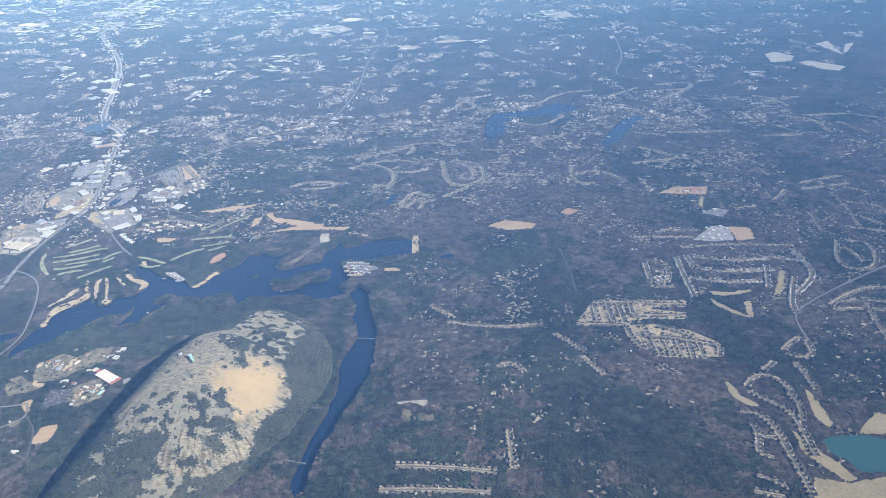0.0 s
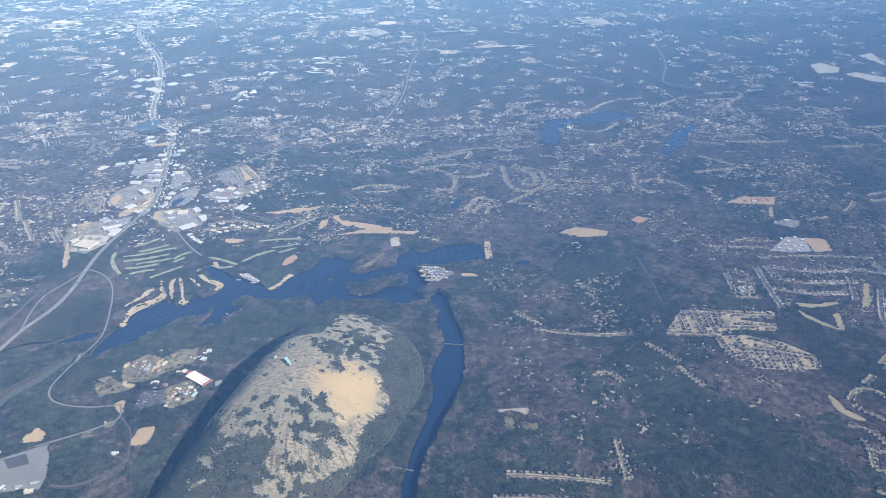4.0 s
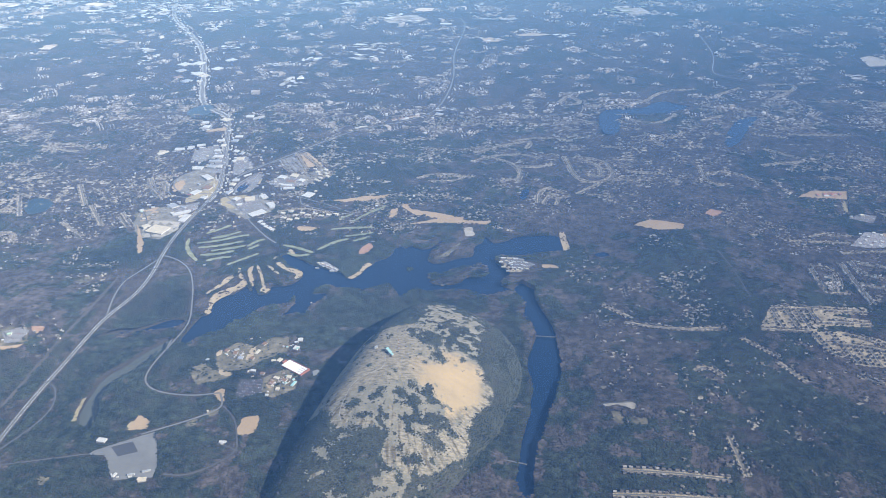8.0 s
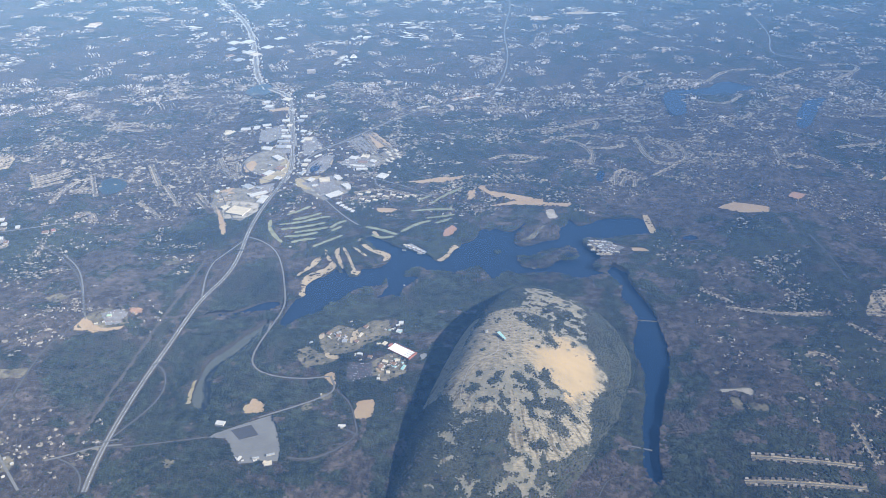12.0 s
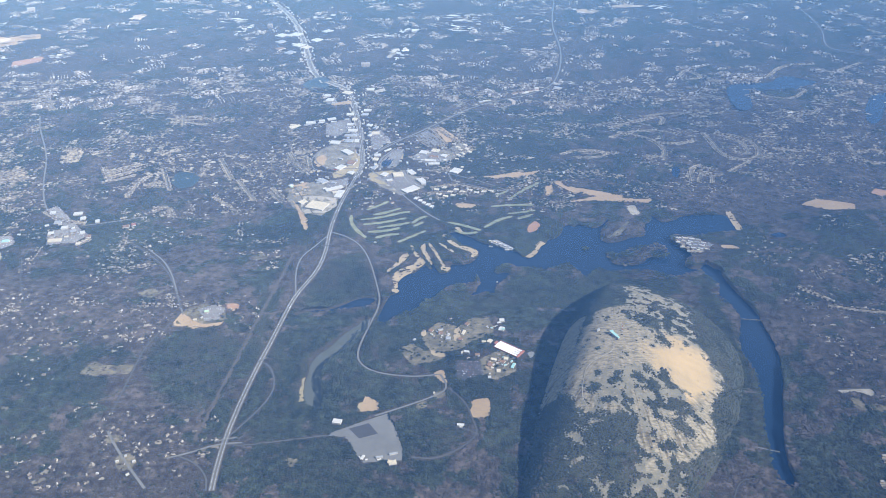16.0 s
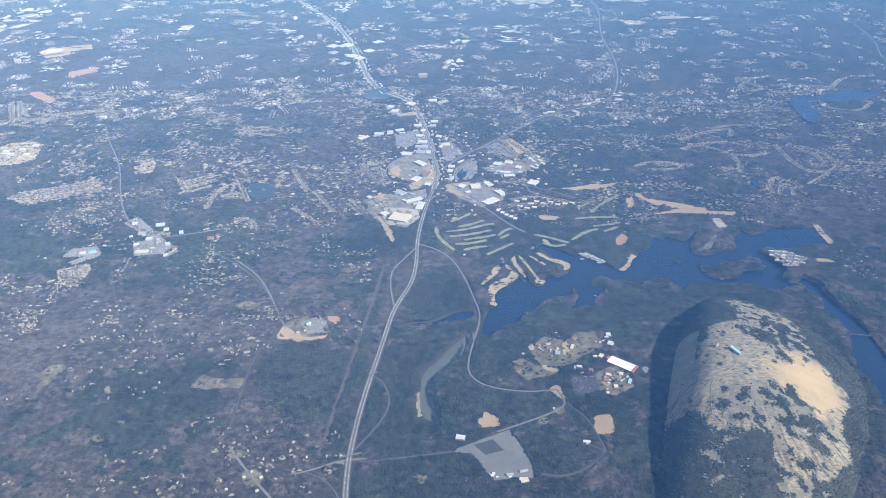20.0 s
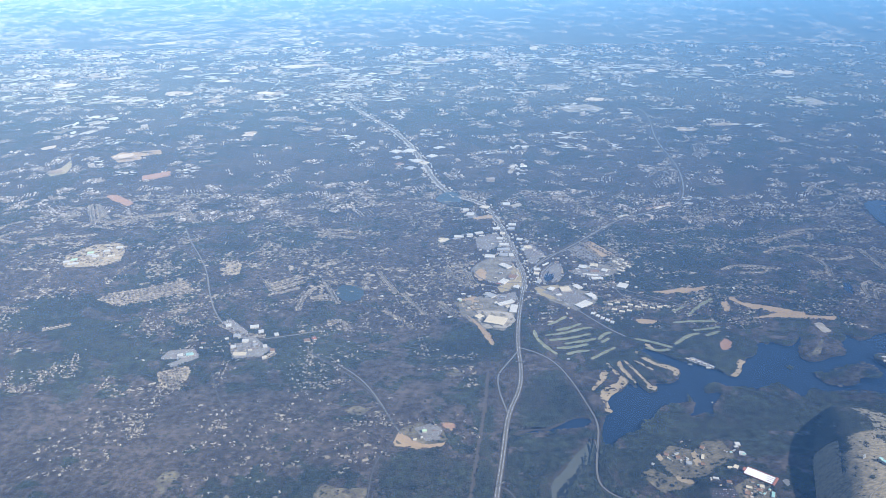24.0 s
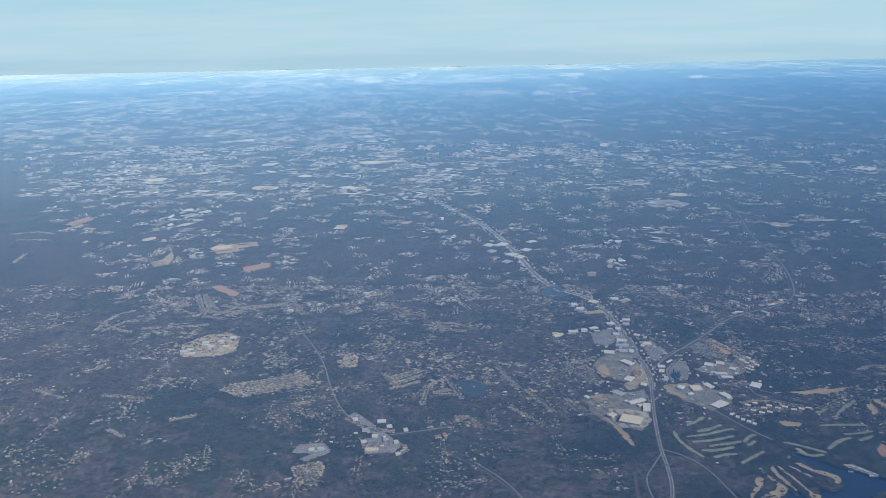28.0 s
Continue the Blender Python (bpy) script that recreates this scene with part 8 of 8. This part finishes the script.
place("dirt", 99, 637, 12.2, 10.3)
place("dirt", 135, 654, 19.2, 10.7)
place("paved", 105, 716, 26.3, 4.9)
place("homes", -336, 1279, 37.7, 98.9)
place("paved", -374, 1160, 25.8, 33)
place("homes", -165, 1180, 17, 33)
place("homes", 69, 1076, 15, 27.6)
place("paved", -874, 1493, 29.3, 35.8)
place("homes", 227, 1289, 35.1, 47.5)
place("homes", -278, 1067, 19.6, 55.3)
place("paved", -67, 1081, 30.8, 30.4)
place("homes", 133, 668, 9, 9)
place("homes", 160, 649, 11, 8)
place("homes", 238, 752, 14, 16)
place("homes", 99, 643, 9, 9)
place("paved", 15, 734, 10, 12)
place("homes", 340, 513, 8, 7)
place("homes", 58, 464, 9, 3)
spread = fractal((160, 160), (14, 14), 63, 3)
for _ in range(2600):
    d = 760 * (4500 / 760) ** rng.random()
    x = rng.uniform(-0.8, 0.75) * d
    if spread[int(np.clip((x + 3400) / 6800 * 159, 0, 159)), int(np.clip(d / 4600 * 159, 0, 159))] + rng.normal(0, 0.05) < 0.56:
        continue
    place(("homes", "homes", "homes", "homes", "dirt", "green")[rng.integers(6)], x, d, d * rng.uniform(0.005, 0.028), d * d * rng.uniform(0.000008, 0.00003))
turns = np.arange(9) * 2 * math.pi / 9
for material, pieces in FAR_PIECES.items():
    q = np.array(pieces)
    r = rng.uniform(0.55, 1.2, (len(q), 9))
    u, v = q[:, 2:3] * r * np.cos(turns), q[:, 3:4] * r * np.sin(turns)
    c, sn = np.cos(q[:, 4:5]), np.sin(q[:, 4:5])
    px, py = q[:, :1] + u * c - v * sn, q[:, 1:2] + u * sn + v * c
    up = 0.45 + q[:, 1:2] * 0.0005 + rng.uniform(0, 0.25, (len(q), 1))
    verts = np.stack([px, py, terrain(px, py) + up], -1).reshape(-1, 3)
    faces = (np.arange(len(q))[:, None, None] * 9 + np.array([(0, j, j + 1) for j in range(1, 8)])[None]).reshape(-1, 3)
    tagged(new("far_fields", mesh_from("far_fields", verts, faces, [material])), "pale distant yards, lots and clearings among woods", "fields", kind="stuff")

# ---- haze painted into one flat sheet over the land, thicker with distance ----
def haze_material():
    m = bpy.data.materials.new("haze")
    m.use_nodes = True
    n, l = m.node_tree.nodes, m.node_tree.links
    n.remove(n["Principled BSDF"])
    clear, blue_haze, pale_haze, glow, both = (n.new(k) for k in ("ShaderNodeBsdfTransparent", "ShaderNodeBsdfDiffuse", "ShaderNodeBsdfDiffuse", "ShaderNodeAddShader", "ShaderNodeAddShader"))
    pale_haze.inputs["Roughness"].default_value = 1.0
    tc, sep = n.new("ShaderNodeTexCoord"), n.new("ShaderNodeSeparateXYZ")
    l.new(tc.outputs["Object"], sep.inputs[0])
    a, e, one = (n.new("ShaderNodeMath") for _ in range(3))
    a.operation, e.operation, one.operation = "MULTIPLY", "EXPONENT", "SUBTRACT"
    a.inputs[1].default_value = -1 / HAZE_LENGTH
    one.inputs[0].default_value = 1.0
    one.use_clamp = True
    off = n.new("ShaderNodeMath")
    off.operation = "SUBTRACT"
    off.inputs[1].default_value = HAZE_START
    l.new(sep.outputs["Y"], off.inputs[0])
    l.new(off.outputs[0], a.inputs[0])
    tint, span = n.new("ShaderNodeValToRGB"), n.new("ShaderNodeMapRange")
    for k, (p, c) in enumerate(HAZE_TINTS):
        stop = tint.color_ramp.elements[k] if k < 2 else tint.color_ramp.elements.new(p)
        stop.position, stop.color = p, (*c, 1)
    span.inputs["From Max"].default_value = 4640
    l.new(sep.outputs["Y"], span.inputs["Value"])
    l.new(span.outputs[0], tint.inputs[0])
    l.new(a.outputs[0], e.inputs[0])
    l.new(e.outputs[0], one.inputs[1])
    # the painted haze colour grows along Y, and the sheet takes away a share of the light that passes
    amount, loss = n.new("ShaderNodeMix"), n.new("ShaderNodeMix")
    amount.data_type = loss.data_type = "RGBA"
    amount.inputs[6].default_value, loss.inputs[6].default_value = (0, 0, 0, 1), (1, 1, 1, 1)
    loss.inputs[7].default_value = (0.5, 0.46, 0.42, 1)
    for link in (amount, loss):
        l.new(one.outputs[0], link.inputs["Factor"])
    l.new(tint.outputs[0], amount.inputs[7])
    # the haze colour in two parts: an even blue, and a paler rough part brighter back towards the sun
    for shader, share in ((blue_haze, (0.06, 0.43, 0.67, 1)), (pale_haze, (0.97, 0.67, 0.44, 1))):
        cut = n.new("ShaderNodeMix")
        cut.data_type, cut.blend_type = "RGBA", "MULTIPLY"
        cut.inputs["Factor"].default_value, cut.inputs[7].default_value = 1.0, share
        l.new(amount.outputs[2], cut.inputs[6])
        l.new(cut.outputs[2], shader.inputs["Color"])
    l.new(loss.outputs[2], clear.inputs["Color"])
    l.new(blue_haze.outputs[0], glow.inputs[0])
    l.new(pale_haze.outputs[0], glow.inputs[1])
    l.new(clear.outputs[0], both.inputs[0])
    l.new(glow.outputs[0], both.inputs[1])
    l.new(both.outputs[0], n["Material Output"].inputs["Surface"])
    MATS["haze"] = m


# haze colours painted along the sheet: deep blue near, paler towards the horizon
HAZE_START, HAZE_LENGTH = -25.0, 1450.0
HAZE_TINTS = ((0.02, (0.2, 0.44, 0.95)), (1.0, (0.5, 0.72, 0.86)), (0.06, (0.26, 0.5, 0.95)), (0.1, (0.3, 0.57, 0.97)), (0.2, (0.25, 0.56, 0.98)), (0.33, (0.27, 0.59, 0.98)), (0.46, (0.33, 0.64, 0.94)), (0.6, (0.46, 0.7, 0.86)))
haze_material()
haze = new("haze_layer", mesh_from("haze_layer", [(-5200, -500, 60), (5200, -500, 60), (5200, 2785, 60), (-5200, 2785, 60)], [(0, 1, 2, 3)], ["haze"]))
tagged(haze, "flat sheet painted with blue winter haze above the land", "haze", kind="structure")


# the hazy rim of the horizon: a plain backdrop, far behind the land
def horizon_material():
    m = bpy.data.materials.new("horizon_sky")
    m.use_nodes = True
    n, l = m.node_tree.nodes, m.node_tree.links
    n.remove(n["Principled BSDF"])
    glow, tc, sep, span, ramp, mp, cloud, soft, mix = (n.new(k) for k in (
        "ShaderNodeEmission", "ShaderNodeTexCoord", "ShaderNodeSeparateXYZ", "ShaderNodeMapRange", "ShaderNodeValToRGB",
        "ShaderNodeMapping", "ShaderNodeTexNoise", "ShaderNodeValToRGB", "ShaderNodeMix"))
    span.inputs["From Min"].default_value, span.inputs["From Max"].default_value = 40, 760
    el = ramp.color_ramp.elements
    for k, (p, c) in enumerate(((0.0, (0.50, 0.73, 0.83)), (1.0, (0.30, 0.66, 0.88)), (0.03, (0.50, 0.73, 0.83)), (0.14, (0.55, 0.79, 0.87)), (0.35, (0.56, 0.79, 0.86)), (0.62, (0.46, 0.76, 0.88)))):
        e = el[k] if k < 2 else el.new(p)
        e.position, e.color = p, (*c, 1)
    mp.inputs["Scale"].default_value = (0.0009, 1, 0.012)
    cloud.inputs["Scale"].default_value, cloud.inputs["Detail"].default_value = 1.0, 5
    soft.color_ramp.elements[0].position, soft.color_ramp.elements[1].position = 0.42, 0.72
    soft.color_ramp.elements[1].color = (0.6, 0.6, 0.6, 1)
    mix.data_type = "RGBA"
    mix.inputs[7].default_value = (0.68, 0.84, 0.90, 1)
    l.new(tc.outputs["Object"], sep.inputs[0])
    l.new(tc.outputs["Object"], mp.inputs["Vector"])
    l.new(mp.outputs[0], cloud.inputs["Vector"])
    l.new(cloud.outputs["Fac"], soft.inputs[0])
    l.new(soft.outputs[0], mix.inputs["Factor"])
    l.new(sep.outputs["Z"], span.inputs["Value"])
    l.new(span.outputs[0], ramp.inputs[0])
    l.new(ramp.outputs[0], mix.inputs[6])
    l.new(mix.outputs[2], glow.inputs["Color"])
    glow.inputs["Strength"].default_value = 1.0
    l.new(glow.outputs[0], n["Material Output"].inputs["Surface"])
    MATS["horizon_sky"] = m


horizon_material()
rim = new("backdrop", mesh_from("backdrop", [(-5200, 4645, -5), (5200, 4645, -5), (5200, 4645, 1000), (-5200, 4645, 1000)], [(0, 1, 2, 3)], ["horizon_sky"]))
tagged(rim, "pale blue winter sky with faint cloud streaks above the horizon", "backdrop", kind="structure")
